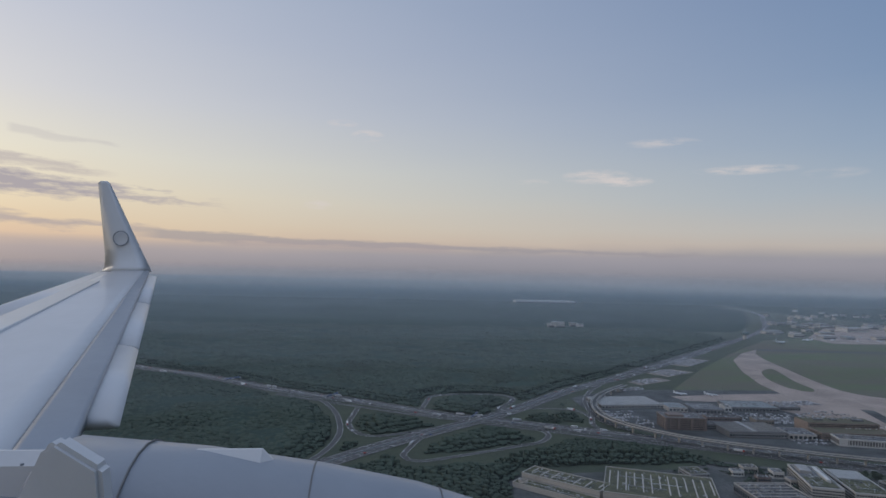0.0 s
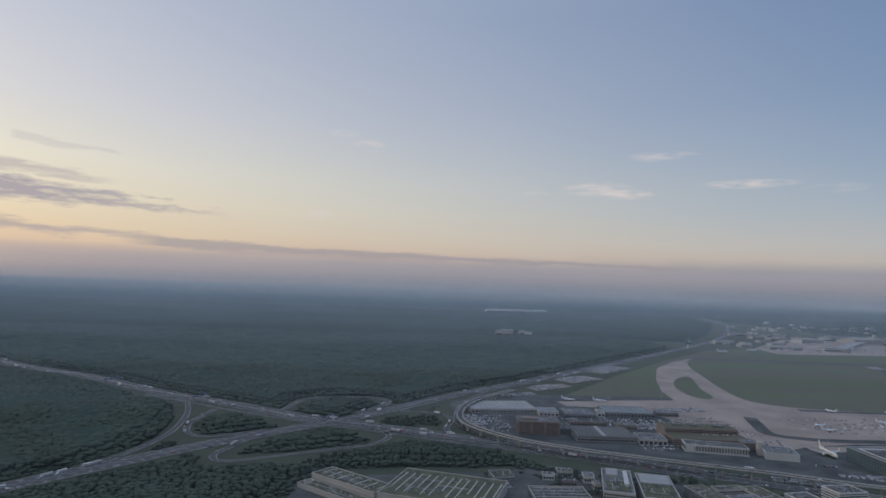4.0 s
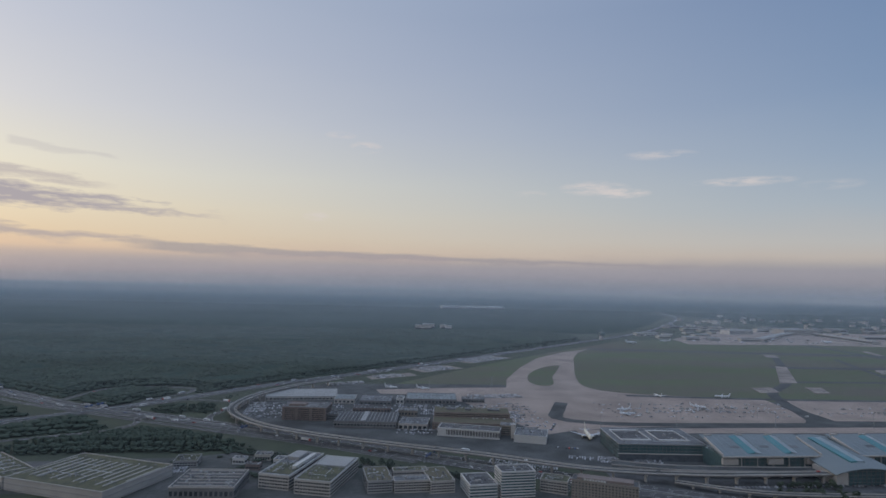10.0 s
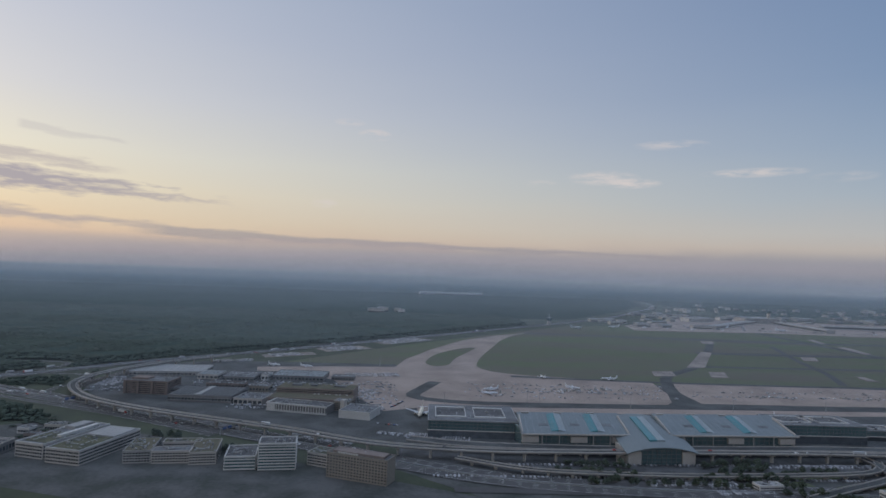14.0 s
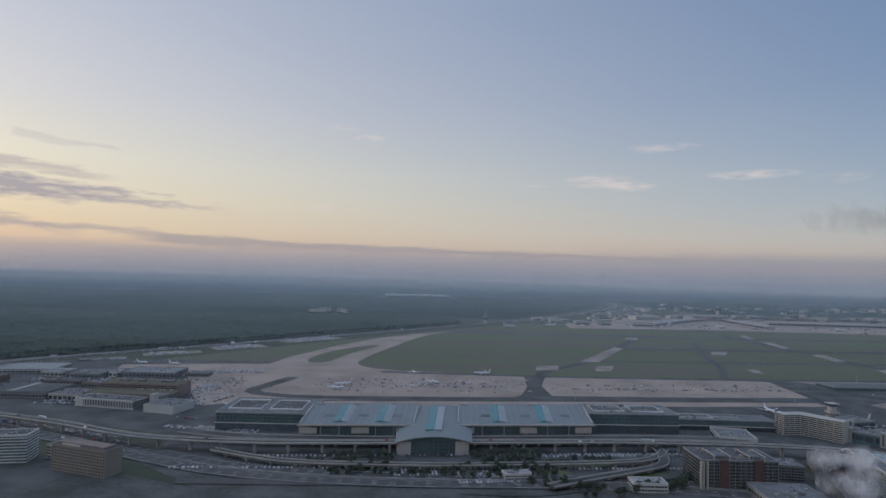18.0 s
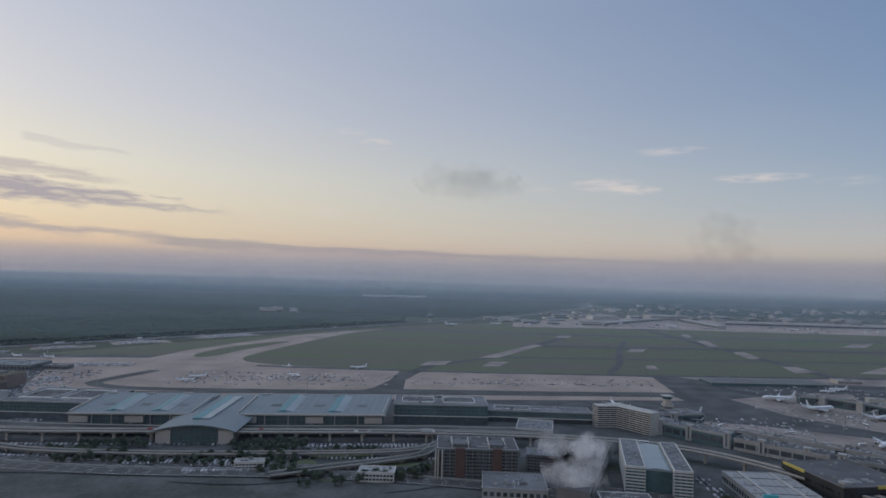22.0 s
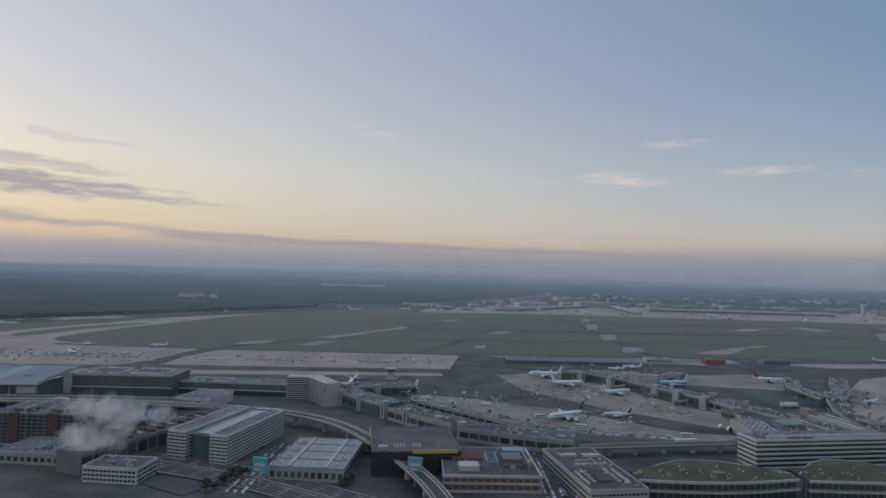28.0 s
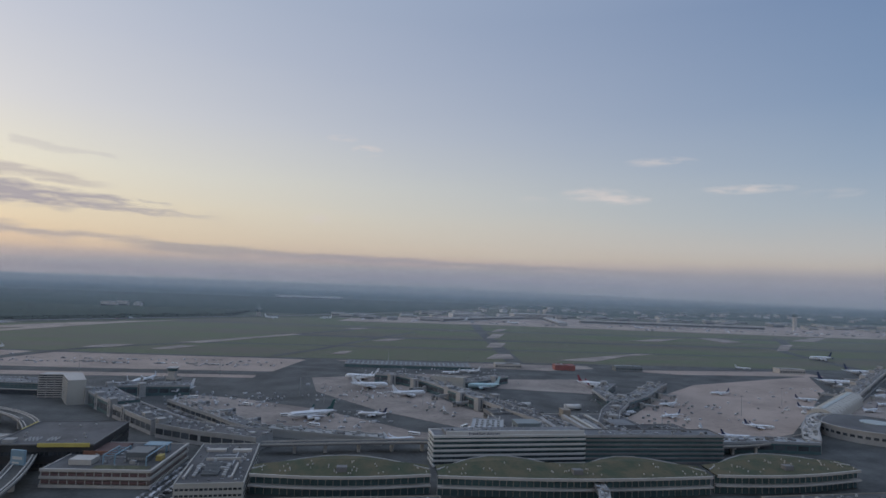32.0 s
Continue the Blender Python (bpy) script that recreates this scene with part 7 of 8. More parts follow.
plant_forest("woodland", -60, 440, 380, 640, 3.6, 2.3, "dark green belt of trees beside the motorway", in_poly([(-60, 500), (20, 480), (90, 500), (116, 486), (186, 494), (240, 492), (300, 506), (420, 440), (432, 448), (380, 484), (300, 528), (225, 570), (190, 575), (165, 548), (120, 536), (60, 512), (-20, 540)]))
plant_forest("woodland", -20, 260, 560, 780, 4.0, 2.2, "scrubby green trees inside the interchange loops", lambda x, y: noise.noise((x * 0.03, y * 0.03, 9.0)) > 0.02 and not in_forest(x, y) and x < 236)
plant_forest("hedge", 390, 600, 380, 492, 3.2, 1.9, "dark green belt of trees below the viaduct", lambda x, y: abs((y - 487) + (x - 400) * 0.54) < 5 and noise.noise((x * 0.06, y * 0.06, 5.0)) > -0.25)
plant_forest("hedge", 240, 380, 452, 506, 3.2, 1.9, "dark green belt of trees along the motorway", lambda x, y: abs((y - 502) + (x - 262) * 0.4) < 5 and noise.noise((x * 0.06, y * 0.06, 6.0)) > -0.3)
plant_forest("hedge", 385, 560, 395, 505, 3.4, 1.7, "dark green shrubs between motorway and viaduct", lambda x, y: abs((y - 500) + (x - 385) * 0.62) < 6 and noise.noise((x * 0.05, y * 0.05, 2.0)) > -0.1)

plant_forest("woodland", -160, 116, 330, 520, 4.2, 2.8, "dark green wood beside the exhibition hall", in_poly([(-160, 380), (40, 340), (100, 425), (104, 450), (112, 466), (128, 480), (60, 505), (-20, 500), (-150, 440)]))
plant_forest("woodland", 245, 320, 425, 500, 3.8, 2.0, "dark green garden trees between the small houses", lambda x, y: noise.noise((x * 0.08, y * 0.08, 4.0)) > 0.12 and not (245 < x < 282 and y < 474))

# ---- far side of the airfield ----
def far_house(name, x, y, w, d, h, wall, roof, label, turn=0.0, bands=2):
    t = empty(name, Matrix.Translation((x, y, 0)) @ Matrix.Rotation(turn, 4, "Z"), label, "building")
    part("wall", boxes((-w / 2, -d / 2, 0, w / 2, d / 2, h)), M[wall], t)
    part("roof", boxes((-w / 2 - 0.4, -d / 2 - 0.4, h, w / 2 + 0.4, d / 2 + 0.4, h + 0.6)), M[roof], t)
    for j in range(bands):
        part("window_band", boxes((-w / 2 + 1, -d / 2 - 0.1, h * (0.2 + 0.75 * j / max(bands, 1)), w / 2 - 1, -d / 2 + 0.2, h * (0.2 + 0.75 * j / max(bands, 1)) + h * 0.3 / max(bands, 1))), M["pane"], t)
    return t


frng = random.Random(31)
swept_block("far_pier", [(1398, 1515), (1470, 1580), (1560, 1670), (1668, 1762)], 22, 9, "pale", "light_roof", "far curved pier with pale roof", "pier", key_band="pale", pane=24.0, clutter=False)
swept_block("far_pier", [(1735, 1740), (1718, 1620), (1700, 1475)], 22, 9, "concrete", "light_roof", "far straight pier with pale roof", "pier", key_band="pale", pane=24.0, clutter=False)
swept_block("far_pier", [(1800, 1640), (1960, 1620), (2120, 1600), (2300, 1580)], 26, 9, "concrete", "light_roof", "long far concourse with pale roof", "pier", key_band="pale", pane=24.0, clutter=False)
far_house("terminal_block", 1700, 1790, 120, 50, 16, "pale", "light_roof", "far pale terminal block", 0.1, 4)
far_house("terminal_block", 1500, 1780, 90, 40, 12, "white", "light_roof", "far white hall beside the pier", 0.2, 3)
for i in range(150):
    row = frng.random()
    x = frng.uniform(1130, 3300)
    y = 1600 + row * 420 + frng.gauss(0, 18) + (0 if x > 1500 else -60)
    if 1380 < x < 2320 and y < 1830:
        y += 230
    if in_forest(x - 30, y + 20):
        continue
    far_house(frng.choice(("far_warehouse", "far_office", "far_hall")), x, y, frng.uniform(14, 52), frng.uniform(14, 30), frng.uniform(4, 10), frng.choice(("white", "pale", "concrete", "cream", "dark_concrete")), frng.choice(("light_roof", "grey_roof", "grey_roof", "metal_roof")), frng.choice(("far pale warehouse behind the airfield", "far low hall with light roof", "far flat-roofed building behind the apron")), frng.uniform(-0.1, 0.4), 1)
for i in range(70):
    a = frng.random()
    x, y = 1500 + a * 2600 + frng.gauss(0, 140), 2300 + a * 500 + frng.gauss(0, 170)
    if in_forest(x, y) or y > 3250:
        continue
    far_house("town_house", x, y, frng.uniform(8, 30), frng.uniform(10, 22), frng.uniform(6, 13), frng.choice(("concrete", "pale", "concrete", "white")), "grey_roof", "distant pale town building above the trees", frng.uniform(-0.6, 0.6), 0)


def far_tower(x, y, h):
    t = empty("control_tower", Matrix.Translation((x, y, 0)), "distant slender control tower with a wide cab", "tower")
    part("shaft", boxes((-4, -4, 0, 4, 4, h - 8), bevel=0.6), M["pale"], t)
    bm = bmesh.new()
    loft(bm, [[(r * math.cos(a * 0.7854), r * math.sin(a * 0.7854), z) for a in range(8)] for r, z in ((5, h - 9), (9, h - 5), (9, h - 1), (6, h))])
    part("cab", bm, M["glass"], t)
    part("mast", boxes((-0.4, -0.4, h, 0.4, 0.4, h + 9)), M["steel"], t)


far_tower(1745, 1800, 40)
far_tower(2440, 1640, 46)
far_tower(960, 1500, 20)
t = far_house("glasshouse", 900, 3200, 330, 60, 16, "white", "white", "distant long pale building in the forest", 0.05, 1)
for i in range(7):
    far_house("forest_depot", 550 + frng.uniform(-40, 50), 1750 + frng.uniform(-30, 40), frng.uniform(12, 36), 14, 13 + frng.uniform(0, 3), frng.choice(("white", "pale")), "light_roof", "pale depot building in a forest clearing", frng.uniform(-0.2, 0.2), 1)


# fields of parked cars beside the far motorway
def car_field(x0, y0, cols, rows, turn, label, seed, px_=2.0, py_=4.6):
    rg = random.Random(seed)
    V, F = [], []
    ca, sa = math.cos(turn), math.sin(turn)
    for j in range(rows):
        for i in range(cols):
            if rg.random() < 0.14:
                continue
            cx, cy = i * px_, j * py_ + (0 if j % 2 else 1.0)
            k = len(V)
            for zz, q in ((0.15, 1.0), (0.75, 1.0), (1.15, 0.6)):
                for a, b in ((-0.6, -1.25), (0.6, -1.25), (0.6, 1.25), (-0.6, 1.25)):
                    u, v = cx + a, cy + b * q
                    V.append((x0 + u * ca - v * sa, y0 + u * sa + v * ca, zz))
            for l in (0, 4):
                for e in range(4):
                    F.append((k + l + e, k + l + (e + 1) % 4, k + l + 4 + (e + 1) % 4, k + l + 4 + e))
            F.append((k + 8, k + 9, k + 10, k + 11))
    ob = put("parked_cars", mesh_of("parked_cars", V, F, M["car_field"]))
    tagged(ob, label, "parked cars", kind="stuff")


M["car_field"] = mat("mixed_car_paint", (0.27, 0.27, 0.28), 0.35, 0.1, 0.4, rnd=0.7, island=True, coat=0.3)
car_field(395, 860, 22, 6, 0.55, "rows of parked pale cars on a gravel lot", 1)
car_field(470, 930, 28, 9, 0.62, "rows of parked pale cars beside the grass", 2)
car_field(560, 1035, 46, 10, 0.75, "long rows of parked pale cars beside the motorway", 3)
car_field(330, 800, 26, 4, 0.4, "rows of parked cars behind the hangar", 4)
car_field(258, 640, 10, 8, 0.05, "rows of parked cars inside the viaduct bend", 5)
car_field(436, 628, 12, 6, -0.1, "vans and cars parked between cargo halls", 6, 2.4)
car_field(500, 715, 30, 5, 0.1, "rows of cars and trailers along the apron edge", 15, 2.2)
car_field(346, 612, 20, 3, -0.1, "rows of cars behind the brick office", 16, 2.3)
car_field(520, 600, 8, 9, 0.1, "rows of cars and trailers beside the apron", 7, 2.3)
car_field(528, 546, 9, 5, 0.2, "rows of cars parked along the apron road", 8, 2.2)
car_field(474, 458, 26, 3, -0.36, "rows of cars parked between motorway and viaduct", 17)
car_field(562, 458, 24, 4, -0.2, "rows of cars parked beside the terminal ramp", 18)
car_field(540, 470, 14, 2, -0.35, "rows of cars parked below the viaduct", 9)
car_field(236, 440, 12, 4, 0.1, "cars parked behind the exhibition hall", 10)
car_field(1100, 404, 16, 5, -0.82, "rows of vehicles in the terminal yard", 11)
car_field(742, 343, 20, 4, 0.05, "rows of cars and vans in a parking yard", 12)

for pts in ([(385, 850), (450, 890), (440, 915), (375, 875)], [(462, 922), (530, 968), (505, 1000), (440, 955)], [(550, 1028), (640, 1110), (600, 1140), (515, 1060)]):
    area("gravel_lot", pts, 0.12, M["apron_old"], "pale gravel parking lot", False)


# floodlight masts and sign gantries
def mast(x, y, h=14):
    t = empty("floodlight_mast", Matrix.Translation((x, y, 0.1)), "tall slim apron floodlight mast", "light mast", "floodlight masts")
    bm = bmesh.new()
    loft(bm, [[(r * math.cos(a * 1.0472), r * math.sin(a * 1.0472), z) for a in range(6)] for r, z in ((0.22, 0), (0.1, h))])
    part("pole", bm, M["steel"], t)
    for i in (-1, 1):
        part("lamp_head", boxes((i * 0.7 - 0.45, -0.3, h - 0.1, i * 0.7 + 0.45, 0.3, h + 0.25), bevel=0.05), M["dark_concrete"], t)


for x, y in ((600, 560), (680, 570), (780, 566), (880, 560), (980, 566), (700, 600), (790, 610), (1100, 560), (1180, 470), (1240, 520), (1270, 440), (1200, 440), (1420, 380), (1500, 420), (1560, 460), (1330, 620), (1250, 660), (520, 560), (455, 760), (540, 790)):
    mast(x, y)


def gantry(s, z):
    p, ang = along(L_A3, s)
    t = empty("sign_gantry", Matrix.Translation((p.x, p.y, z)) @ Matrix.Rotation(ang, 4, "Z"), "steel sign gantry over the motorway", "gantry", "sign gantries")
    for y in (-13, 13):
        part("post", boxes((-0.25, y - 0.25, 0, 0.25, y + 0.25, 4.2)), M["steel"], t)
    part("beam", boxes((-0.25, -13.3, 4.2, 0.25, 13.3, 4.8)), M["steel"], t)
    for y in (-9, -4, 4, 9):
        part("sign_board", boxes((-0.35, y - 1.7, 3.5, 0.35, y + 1.7, 5.4), bevel=0.05), M["car_blue"], t)


for s in (900, 1080, 1270, 1460, 1640):
    gantry(s, 0.02)


# loose equipment too small and too many to count
def clutter(name, x0, y0, x1, y1, n, label, seed, big=1.0, rows=0):
    rg = random.Random(seed)
    V, F = [], []
    for q in range(n):
        if rows and rg.random() < 0.75:
            v0 = y0 + (y1 - y0) * (rg.randrange(rows) + 0.5) / rows + rg.gauss(0, 0.8)
        else:
            v0 = rg.uniform(y0, y1)
        u0 = rg.uniform(x0, x1)
        if rg.random() < 0.7:
            u0 = x0 + (x1 - x0) * (round((u0 - x0) / (x1 - x0) * 7) / 7) + rg.gauss(0, 0.03) * (x1 - x0)
        a, l, w, h = rg.choice((0, 0.1, 1.57, 1.5, 0.6)), rg.uniform(0.5, 1.9) * big, rg.uniform(0.35, 0.7) * big, rg.uniform(0.4, 1.5) * big
        ca, sa, k = math.cos(a), math.sin(a), len(V)
        for zz, e in ((0.2, 1), (0.2 + h * 0.8, 1), (0.2 + h, 0.8)):
            for i, j in ((-1, -1), (1, -1), (1, 1), (-1, 1)):
                V.append((u0 + i * l * e * ca - j * w * e * sa, v0 + i * l * e * sa + j * w * e * ca, zz))
        for lv in (0, 4):
            for e in range(4):
                F.append((k + lv + e, k + lv + (e + 1) % 4, k + lv + 4 + (e + 1) % 4, k + lv + 4 + e))
        F.append((k + 8, k + 9, k + 10, k + 11))
    tagged(put(name, mesh_of(name, V, F, M["gear"])), label, "ground equipment", kind="stuff")


M["gear"] = mat("mixed_equipment_paint", (0.32, 0.32, 0.33), 0.5, 0.2, 0.4, rnd=0.6, island=True)
car_field(706, 357, 26, 4, 0.04, "vans and cars parked below the trees", 74, 2.2, 4.3)
car_field(1014, 262, 3, 16, -0.12, "cars and buses in the street beside the hall", 77, 3.4, 4.6)
car_field(1146, 244, 2, 22, -0.1, "cars lining the lane beside the garage", 78, 3.2, 3.4)
car_field(575, 374, 120, 1, -0.03, "cars waiting on the forecourt", 71, 2.6, 4)
car_field(610, 396, 100, 1, 0.0, "cars waiting under the raised road", 72, 2.9, 4)
car_field(800, 392, 40, 2, 0.0, "cars parked on the forecourt", 73, 2.6, 4.2)
car_field(1110, 228, 30, 1, -0.05, "cars on the forecourt road", 75, 4.2, 4)
car_field(1090, 376, 12, 4, -0.85, "cars parked in the yard between terminal halls", 76, 2.3, 4.4)
clutter("ground_equipment", 640, 605, 850, 690, 130, "scattered pale ground equipment on the west apron", 51, rows=4)
clutter("ground_equipment", 885, 618, 1130, 668, 110, "scattered pale ground equipment on the east apron", 52, rows=2)
clutter("ground_equipment", 700, 636, 830, 664, 70, "baggage carts gathered at the aircraft stands", 53, rows=2)
clutter("yard_equipment", 352, 640, 500, 674, 190, "trailers, containers and vans in the cargo yard", 54, 1.1, 4)
clutter("yard_equipment", 518, 570, 556, 690, 150, "trailers and vans beside the parking hall", 55, 0.9, 8)
clutter("yard_equipment", 258, 606, 298, 690, 110, "containers and vans inside the viaduct bend", 56, 1.1, 6)
clutter("yard_equipment", 410, 545, 450, 566, 40, "vans and pallets in front of the cargo halls", 57, 1.0, 2)
clutter("ground_equipment", 1180, 440, 1290, 520, 60, "baggage carts and loaders between the aircraft", 58, 0.9, 4)
clutter("ground_equipment", 1380, 370, 1540, 480, 36, "baggage carts and loaders at the western stands", 59, 0.9, 5)
clutter("ground_equipment", 1550, 440, 1720, 560, 36, "baggage carts and loaders at the outer stands", 60, 0.9, 5)
clutter("ground_equipment", 1225, 540, 1360, 640, 70, "baggage carts and steps along the north pier", 61, 0.9, 5)
clutter("ground_equipment", 1095, 425, 1170, 480, 80, "baggage carts parked between the pier arms", 62, 0.9, 5)
clutter("ground_equipment", 1220, 1470, 1660, 1590, 36, "distant vehicles and steps on the far apron", 64, 3.0, 6)
clutter("ground_equipment", 1740, 1380, 2300, 1560, 44, "distant vehicles between the far piers", 65, 3.0, 6)
clutter("ground_equipment", 2300, 1360, 3000, 1560, 50, "distant vehicles and stands on the far apron", 66, 3.2, 6)
clutter("ground_equipment", 1180, 360, 1245, 420, 70, "baggage carts and buses behind the office", 63, 0.9, 4)


# the last of the plain behind everything, with distance haze painted into its colour
def make_backdrop():
    m = bpy.data.materials.new("painted_haze_glow")
    m.use_nodes = True
    N, L = m.node_tree.nodes, m.node_tree.links
    N.clear()
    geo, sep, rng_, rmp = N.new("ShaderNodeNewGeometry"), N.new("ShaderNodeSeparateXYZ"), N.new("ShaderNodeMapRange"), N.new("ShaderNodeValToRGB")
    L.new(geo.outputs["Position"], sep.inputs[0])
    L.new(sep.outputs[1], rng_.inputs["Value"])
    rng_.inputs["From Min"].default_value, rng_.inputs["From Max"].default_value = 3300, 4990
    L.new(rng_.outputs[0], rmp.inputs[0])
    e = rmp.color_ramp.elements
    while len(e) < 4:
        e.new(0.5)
    # dark woodland tone fading to pale haze, painted along y
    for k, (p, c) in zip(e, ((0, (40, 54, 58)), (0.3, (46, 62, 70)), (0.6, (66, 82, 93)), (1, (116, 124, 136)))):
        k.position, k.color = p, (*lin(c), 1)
    # emission: the sheet glows by itself, whatever the sun and sky do
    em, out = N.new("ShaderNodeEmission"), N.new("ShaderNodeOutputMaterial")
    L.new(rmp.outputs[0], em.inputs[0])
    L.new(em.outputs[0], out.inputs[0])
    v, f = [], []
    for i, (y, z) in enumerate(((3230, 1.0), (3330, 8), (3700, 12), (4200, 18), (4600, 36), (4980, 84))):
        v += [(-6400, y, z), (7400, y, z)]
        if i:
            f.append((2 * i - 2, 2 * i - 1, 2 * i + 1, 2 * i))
    tagged(put("backdrop", mesh_of("backdrop", v, f, m)), "glowing blue-grey backdrop with painted distance haze", kind="structure")


make_backdrop()


# pale translucent sheets standing in for aerial haze over the forest and far plain
def haze_sheet_material(dense):
    m = bpy.data.materials.new("haze_sheet")
    m.use_nodes = True
    N, L = m.node_tree.nodes, m.node_tree.links
    N.clear()

    def mth(op, a, b, clamp=False):
        n = N.new("ShaderNodeMath")
        n.operation, n.use_clamp = op, clamp
        for i, v in enumerate((a, b)):
            if isinstance(v, (int, float)):
                n.inputs[i].default_value = v
            else:
                L.new(v, n.inputs[i])
        return n.outputs[0]

    tc, sep, geo, nz = N.new("ShaderNodeTexCoord"), N.new("ShaderNodeSeparateXYZ"), N.new("ShaderNodeNewGeometry"), N.new("ShaderNodeTexNoise")
    L.new(tc.outputs["Generated"], sep.inputs[0])
    mp = N.new("ShaderNodeMapping")
    mp.inputs["Scale"].default_value = (0.004, 0.004, 0.03)
    L.new(geo.outputs["Position"], mp.inputs["Vector"])
    L.new(mp.outputs[0], nz.inputs["Vector"])
    nz.inputs["Scale"].default_value, nz.inputs["Detail"].default_value = 1.0, 4
    u, z = sep.outputs[0], sep.outputs[2]
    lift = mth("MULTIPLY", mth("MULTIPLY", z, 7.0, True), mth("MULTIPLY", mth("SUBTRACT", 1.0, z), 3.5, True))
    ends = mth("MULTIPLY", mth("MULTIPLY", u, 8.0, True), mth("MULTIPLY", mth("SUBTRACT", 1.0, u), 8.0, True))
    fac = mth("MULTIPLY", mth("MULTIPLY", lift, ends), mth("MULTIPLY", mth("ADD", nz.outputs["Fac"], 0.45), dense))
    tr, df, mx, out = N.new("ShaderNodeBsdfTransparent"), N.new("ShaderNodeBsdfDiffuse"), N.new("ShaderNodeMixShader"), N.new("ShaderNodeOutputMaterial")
    # pale blue tone of the imitated haze
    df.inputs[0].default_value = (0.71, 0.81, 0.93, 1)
    L.new(fac, mx.inputs[0])
    L.new(tr.outputs[0], mx.inputs[1])
    L.new(df.outputs[0], mx.inputs[2])
    L.new(mx.outputs[0], out.inputs[0])
    return m


def make_haze_sheets():
    # farther sheets are mostly denser, so the imitated haze builds up
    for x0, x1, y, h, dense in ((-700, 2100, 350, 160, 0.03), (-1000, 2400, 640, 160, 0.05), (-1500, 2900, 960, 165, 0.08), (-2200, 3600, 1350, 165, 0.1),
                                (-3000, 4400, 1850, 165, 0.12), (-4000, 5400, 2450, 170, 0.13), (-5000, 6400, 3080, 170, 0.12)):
        m = haze_sheet_material(dense)
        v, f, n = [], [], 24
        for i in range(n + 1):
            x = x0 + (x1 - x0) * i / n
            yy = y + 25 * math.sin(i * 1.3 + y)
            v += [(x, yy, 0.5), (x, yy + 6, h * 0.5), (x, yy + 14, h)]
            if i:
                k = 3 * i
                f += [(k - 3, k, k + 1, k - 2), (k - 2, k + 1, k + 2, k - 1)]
        tagged(put("mist", mesh_of("mist", v, f, m, True)), "added translucent sheet imitating distance haze over the plain", "mist", kind="stuff")


make_haze_sheets()


# steam over the power plant, and smoke hanging higher up
def vapour(name, colour, dense, grain):
    m = bpy.data.materials.new(name)
    m.use_nodes = True
    N, L = m.node_tree.nodes, m.node_tree.links
    N.clear()

    def mth(op, a, b=0.0, clamp=False):
        n = N.new("ShaderNodeMath")
        n.operation, n.use_clamp = op, clamp
        for i, v in enumerate((a, b)):
            if isinstance(v, (int, float)):
                n.inputs[i].default_value = v
            else:
                L.new(v, n.inputs[i])
        return n.outputs[0]

    tc, sep, geo, nz = N.new("ShaderNodeTexCoord"), N.new("ShaderNodeSeparateXYZ"), N.new("ShaderNodeNewGeometry"), N.new("ShaderNodeTexNoise")
    L.new(tc.outputs["Generated"], sep.inputs[0])
    L.new(geo.outputs["Position"], nz.inputs["Vector"])
    nz.inputs["Scale"].default_value, nz.inputs["Detail"].default_value, nz.inputs["Roughness"].default_value = grain, 6, 0.6
    u = mth("SUBTRACT", mth("MULTIPLY", sep.outputs[0], 2.0), 1.0)
    v = mth("SUBTRACT", mth("MULTIPLY", sep.outputs[2], 2.0), 1.0)
    core = mth("SUBTRACT", 1.0, mth("ADD", mth("MULTIPLY", u, u), mth("MULTIPLY", v, v)), True)
    body = mth("MULTIPLY", mth("SUBTRACT", mth("ADD", mth("MULTIPLY", core, 0.34), nz.outputs["Fac"]), 0.64), 3.6, True)
    fac = mth("MULTIPLY", mth("MULTIPLY", body, mth("MULTIPLY", core, 3.0, True)), dense)
    tr, df, mx, out = N.new("ShaderNodeBsdfTransparent"), N.new("ShaderNodeBsdfDiffuse"), N.new("ShaderNodeMixShader"), N.new("ShaderNodeOutputMaterial")
    df.inputs[0].default_value = (*colour, 1)
    L.new(fac, mx.inputs[0])
    L.new(tr.outputs[0], mx.inputs[1])
    L.new(df.outputs[0], mx.inputs[2])
    L.new(mx.outputs[0], out.inputs[0])
    return m


def puff(name, cx, cy, cz, w, h, lean, m, label, layers):
    """A soft cloud: bulging layers one behind another."""
    V, F, n = [], [], 10
    for k in range(layers):
        q = (k + 0.5) / layers - 0.5
        base = len(V)
        for j in range(n + 1):
            for i in range(n + 1):
                a, b = i / n - 0.5, j / n - 0.5
                bulge = (1 - 2 * (a * a + b * b)) * 0.3 * w * (-1 if q < 0 else 1)
                V.append((cx + a * w + lean * b * h, cy + q * w * 0.5 + bulge * abs(q) + 1.2 * noise.noise((a * 5, b * 5, k)), cz + b * h))
        for j in range(n):
            for i in range(n):
                e = base + j * (n + 1) + i
                F.append((e, e + 1, e + n + 2, e + n + 1))
    tagged(put(name, mesh_of(name, V, F, m, True)), label, "steam", kind="stuff")


STEAM, SMOKE = vapour("steam", (0.93, 0.89, 0.88), 0.5, 0.075), vapour("thin_smoke", (0.2, 0.2, 0.21), 0.1, 0.13)
puff("steam_plume", 944, 300, 11, 30, 26, -0.3, STEAM, "pale drifting steam plume above the power plant", 5)
puff("steam_plume", 952, 304, 22, 22, 26, 0.5, STEAM, "thin column of steam rising from the power plant", 3)
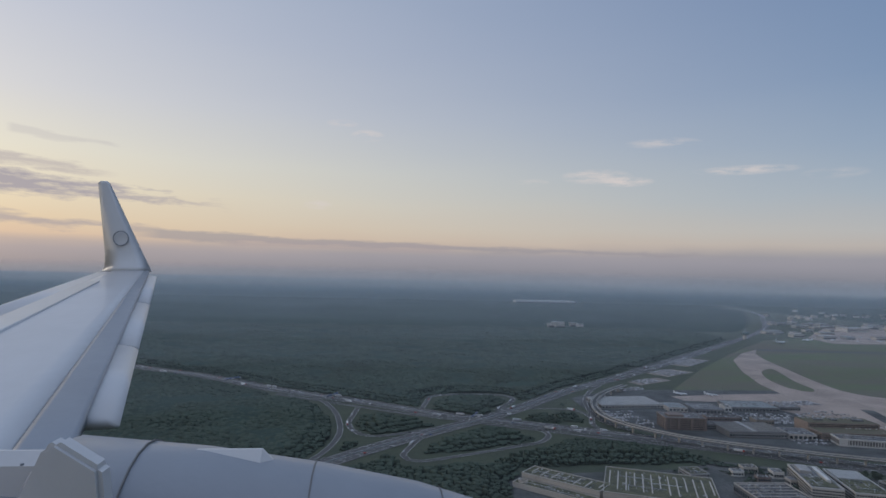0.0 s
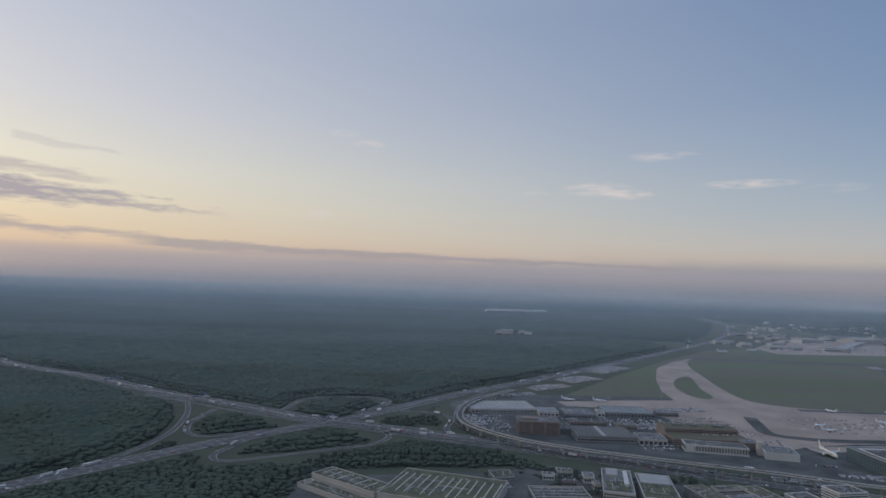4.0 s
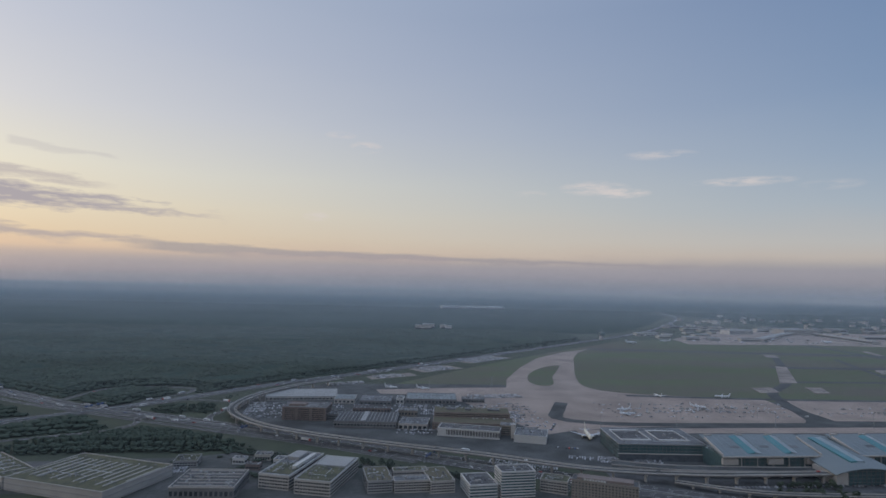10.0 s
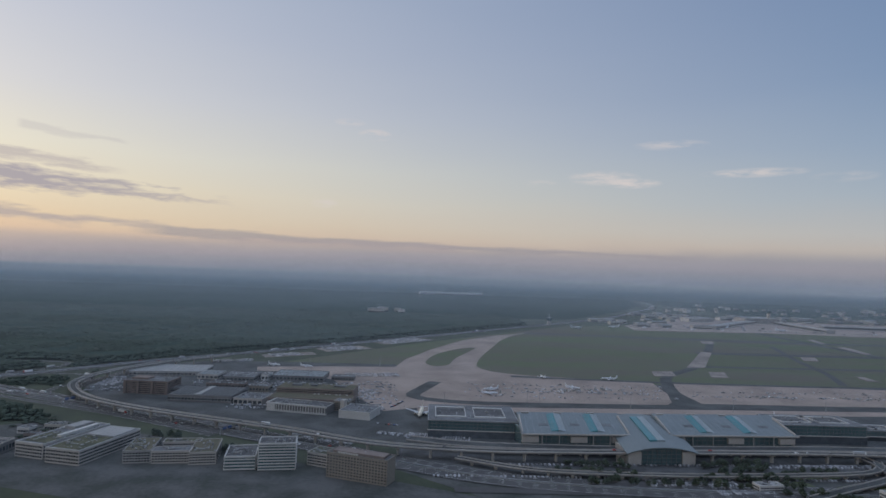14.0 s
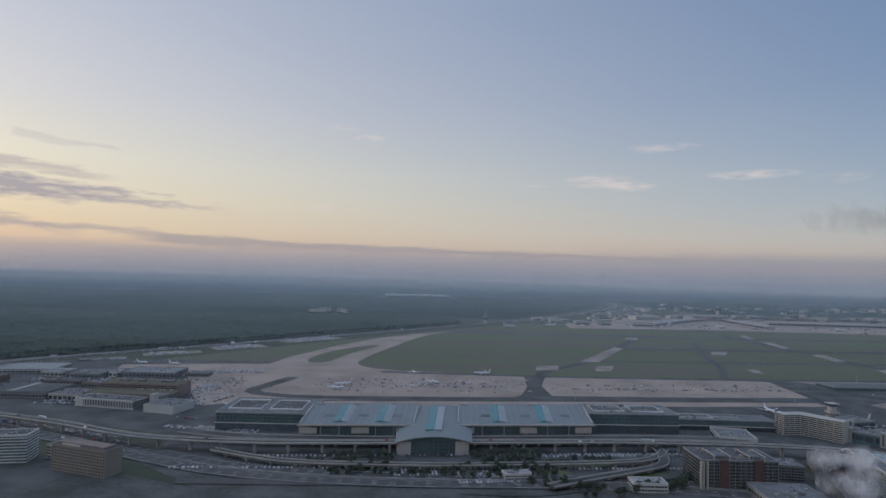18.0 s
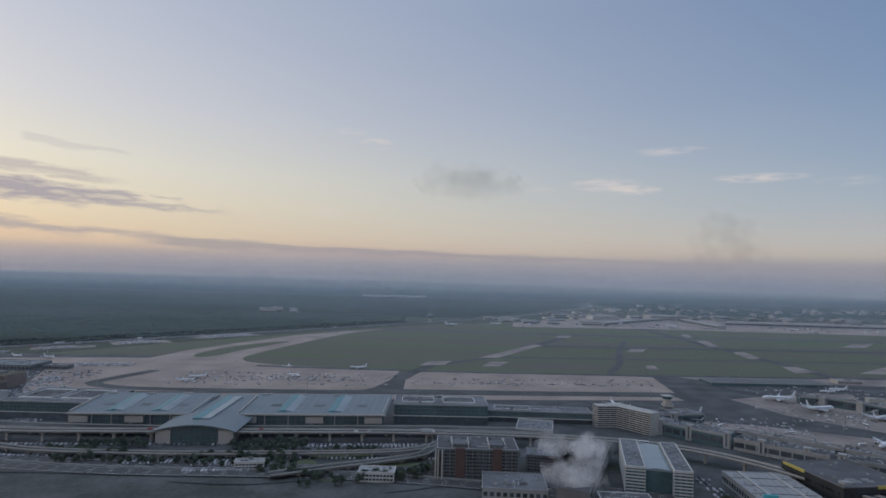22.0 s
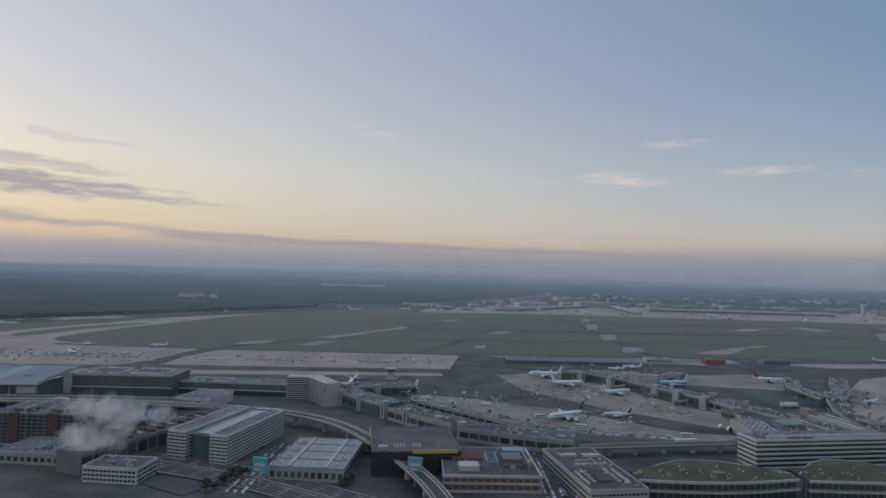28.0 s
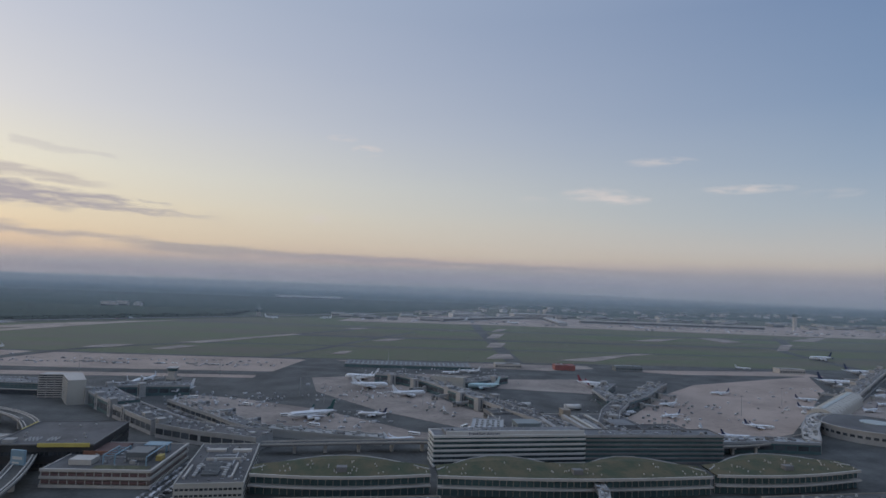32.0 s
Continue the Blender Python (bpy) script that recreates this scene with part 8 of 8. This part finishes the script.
puff("steam_plume", 936, 308, 26, 20, 22, 0.2, STEAM, "ragged wisp of steam drifting off the roof", 2)
puff("steam_plume", 962, 334, 14, 17, 14, -0.4, STEAM, "pale steam rising beside the cooling units", 2)
puff("smoke_wisp", 876, 212, 142, 40, 15, -0.9, SMOKE, "thin dark wisp of smoke hanging in the air", 3)
puff("smoke_wisp", 941, 160, 120, 20, 20, -0.4, SMOKE, "thin dark wisp of smoke hanging in the air", 2)

# ---- the wing beside the window at the start of the flight ----
def make_wing(ox, oy, oz):
    t = empty("aircraft_wing", Matrix.Translation((ox, oy, oz)), "white swept aircraft wing with upturned winglet and grey engine", "wing")

    def le(y):
        return -2.04 - 0.30 * (y - 5.0), -1.22 + 0.2 * (y - 5.0)

    def chord(y):
        return 0.78 + (10.5 - y) * 0.42

    def section(y, a, b, dx=0.0, dz=0.0, th=0.09, n=9):
        """A closed aerofoil slice between the fractions a and b of the chord."""
        x0, z0 = le(y)
        c = chord(y)
        up, lo = [], []
        for i in range(n):
            s = a + (b - a) * i / (n - 1)
            h = th * c * (1.3 * math.sqrt(max(s, 0)) - 1.3 * s)
            up.append((x0 + dx - s * c, y, z0 + dz + h))
            lo.append((x0 + dx - s * c, y, z0 + dz - h * 0.45 - 0.01))
        return up + lo[::-1]

    def panel(name, ys, a, b, key, dx=0.0, dz=0.0, label="", parent=None, lift=0.0):
        bm = bmesh.new()
        loft(bm, [section(y, a, b, dx, dz + lift) for y in ys])
        return part(name, bm, M[key], parent or t, label, True)

    skin = panel("wing_box", [2.2, 3.6, 5.0, 7.0, 9.0, 10.5], 0.16, 0.78, "wing_paint")
    panel("spoiler", [5.4, 7.0, 9.6], 0.6, 0.78, "wing_paint", parent=skin, lift=0.015)
    panel("trailing_flap", [2.2, 5.0, 7.6], 0.785, 1.0, "wing_paint", dz=-0.03)
    panel("aileron", [7.65, 9.0, 10.4], 0.785, 1.0, "wing_paint")
    panel("fixed_leading_edge", [2.2, 5.0, 7.0, 9.0, 10.5], 0.05, 0.155, "wing_grey")
    for ya, yb in ((5.05, 6.8), (6.85, 8.6), (8.65, 10.35)):
        s = panel("slat", [ya, (ya + yb) / 2, yb], 0.0, 0.16, "wing_paint", dx=0.09, dz=-0.05)
        for q in (0.25, 0.75):
            y = ya + (yb - ya) * q
            x, z = le(y)
            part("slat_track", boxes((x - 0.1, y - 0.012, z - 0.08, x + 0.0, y + 0.012, z - 0.03)), M["dark_concrete"], s)
    bm = bmesh.new()
    loft(bm, [[(-1.56, y, -0.88), (-1.34, y, -1.02), (-1.3, y, -1.32), (-1.36, y, -1.5), (-1.86, y, -1.5), (-1.62, y, -0.92)] for y in (3.22, 3.36)])
    bmesh.ops.bevel(bm, geom=bm.edges[:], offset=0.025, segments=2, affect="EDGES")
    part("inboard_slat", bm, M["wing_paint"], t, "lowered white inboard slat")
    # winglet, blended up from the tip
    x0, z0 = le(10.5)
    bm = bmesh.new()
    rings = []
    for xl, c, y, z, th in ((x0, 0.78, 10.5, z0, 0.05), (x0 - 0.1, 0.72, 10.68, z0 + 0.08, 0.05), (x0 - 0.28, 0.6, 10.8, z0 + 0.35, 0.04), (x0 - 0.92, 0.2, 11.0, z0 + 1.5, 0.02), (x0 - 0.98, 0.1, 11.01, z0 + 1.54, 0.012)):
        rings.append([(xl - c * s, y + th * o, z) for s, o in ((0, 0), (0.25, 0.9), (0.6, 0.8), (1, 0), (0.6, -0.6), (0.25, -0.8))])
    loft(bm, rings)
    wl = part("winglet", bm, M["wing_paint"], t, "upswept white winglet", True)
    n = 24
    bm = bmesh.new()
    loft(bm, [[(x0 - 0.62 + r * math.cos(i * 6.2832 / n), yy, z0 + 0.55 + r * math.sin(i * 6.2832 / n)) for i in range(n)] for r, yy in ((0.115, 10.77), (0.13, 10.77), (0.13, 10.79), (0.115, 10.79), (0.115, 10.77))], cap=False)
    part("round_emblem", bm, M["wing_grey"], wl, "thin grey ring emblem")
    # engine nacelle and pylon
    n = 28
    bm = bmesh.new()
    prof = ((-1.9, 0.5), (-1.78, 0.6), (-1.0, 0.635), (-0.3, 0.625), (0.3, 0.585), (0.7, 0.52), (0.92, 0.46))
    loft(bm, [[(x, 3.9 + r * math.cos(i * 6.2832 / n), -1.9 - 0.14 * x + r * math.sin(i * 6.2832 / n)) for i in range(n)] for x, r in prof])
    nac = part("nacelle", bm, M["wing_grey"], t, "grey painted engine nacelle", True)
    bm = bmesh.new()
    loft(bm, [[(x, 3.9 + r * math.cos(i * 6.2832 / n), -1.9 - 0.14 * x + r * math.sin(i * 6.2832 / n)) for i in range(n)] for x, r in ((0.92, 0.462), (1.02, 0.44), (1.05, 0.41), (1.0, 0.38), (0.9, 0.37))])
    part("intake_lip", bm, M["steel"], nac, "bare metal intake lip", True)
    for x in (-1.35, -0.35, 0.45):
        r = 0.63 if x < 0 else 0.565
        bm = bmesh.new()
        loft(bm, [[(x + d, 3.9 + (r + e) * math.cos(i * 6.2832 / n), -1.9 - 0.14 * x + (r + e) * math.sin(i * 6.2832 / n)) for i in range(n)] for d, e in ((-0.004, -0.01), (-0.004, 0.002), (0.004, 0.002), (0.004, -0.01))])
        part("cowl_joint", bm, M["dark_concrete"], nac)
    for i in range(16):
        a = 1.75 + 0.035 * (i % 2)
        x = -1.9 + i * 0.15
        part("fastener", boxes((x - 0.006, 3.9 + 0.6 * math.cos(2.1) - 0.01, -1.9 - 0.14 * x + 0.6 * math.sin(2.1) + 0.0, x + 0.006, 3.9 + 0.6 * math.cos(2.1) + 0.01, -1.9 - 0.14 * x + 0.6 * math.sin(2.1) + 0.012)), M["wing_grey"], nac)
    part("pylon", boxes((-2.6, 3.82, -1.55, -0.6, 3.98, -1.12), bevel=0.07), M["wing_paint"], t)
    part("strake", boxes((0.0, 3.4, -1.42, 0.5, 3.42, -1.3), bevel=0.008), M["wing_grey"], nac)


M["wing_paint"] = mat("white_wing_paint", (0.46, 0.46, 0.47), 0.38, 0.05, 0.8, 0.03, coat=0.25)
M["wing_grey"] = mat("grey_nacelle_paint", (0.22, 0.237, 0.265), 0.42, 0.07, 0.8, 0.03, coat=0.2)
make_wing(0.0, 0.0, 156.92)
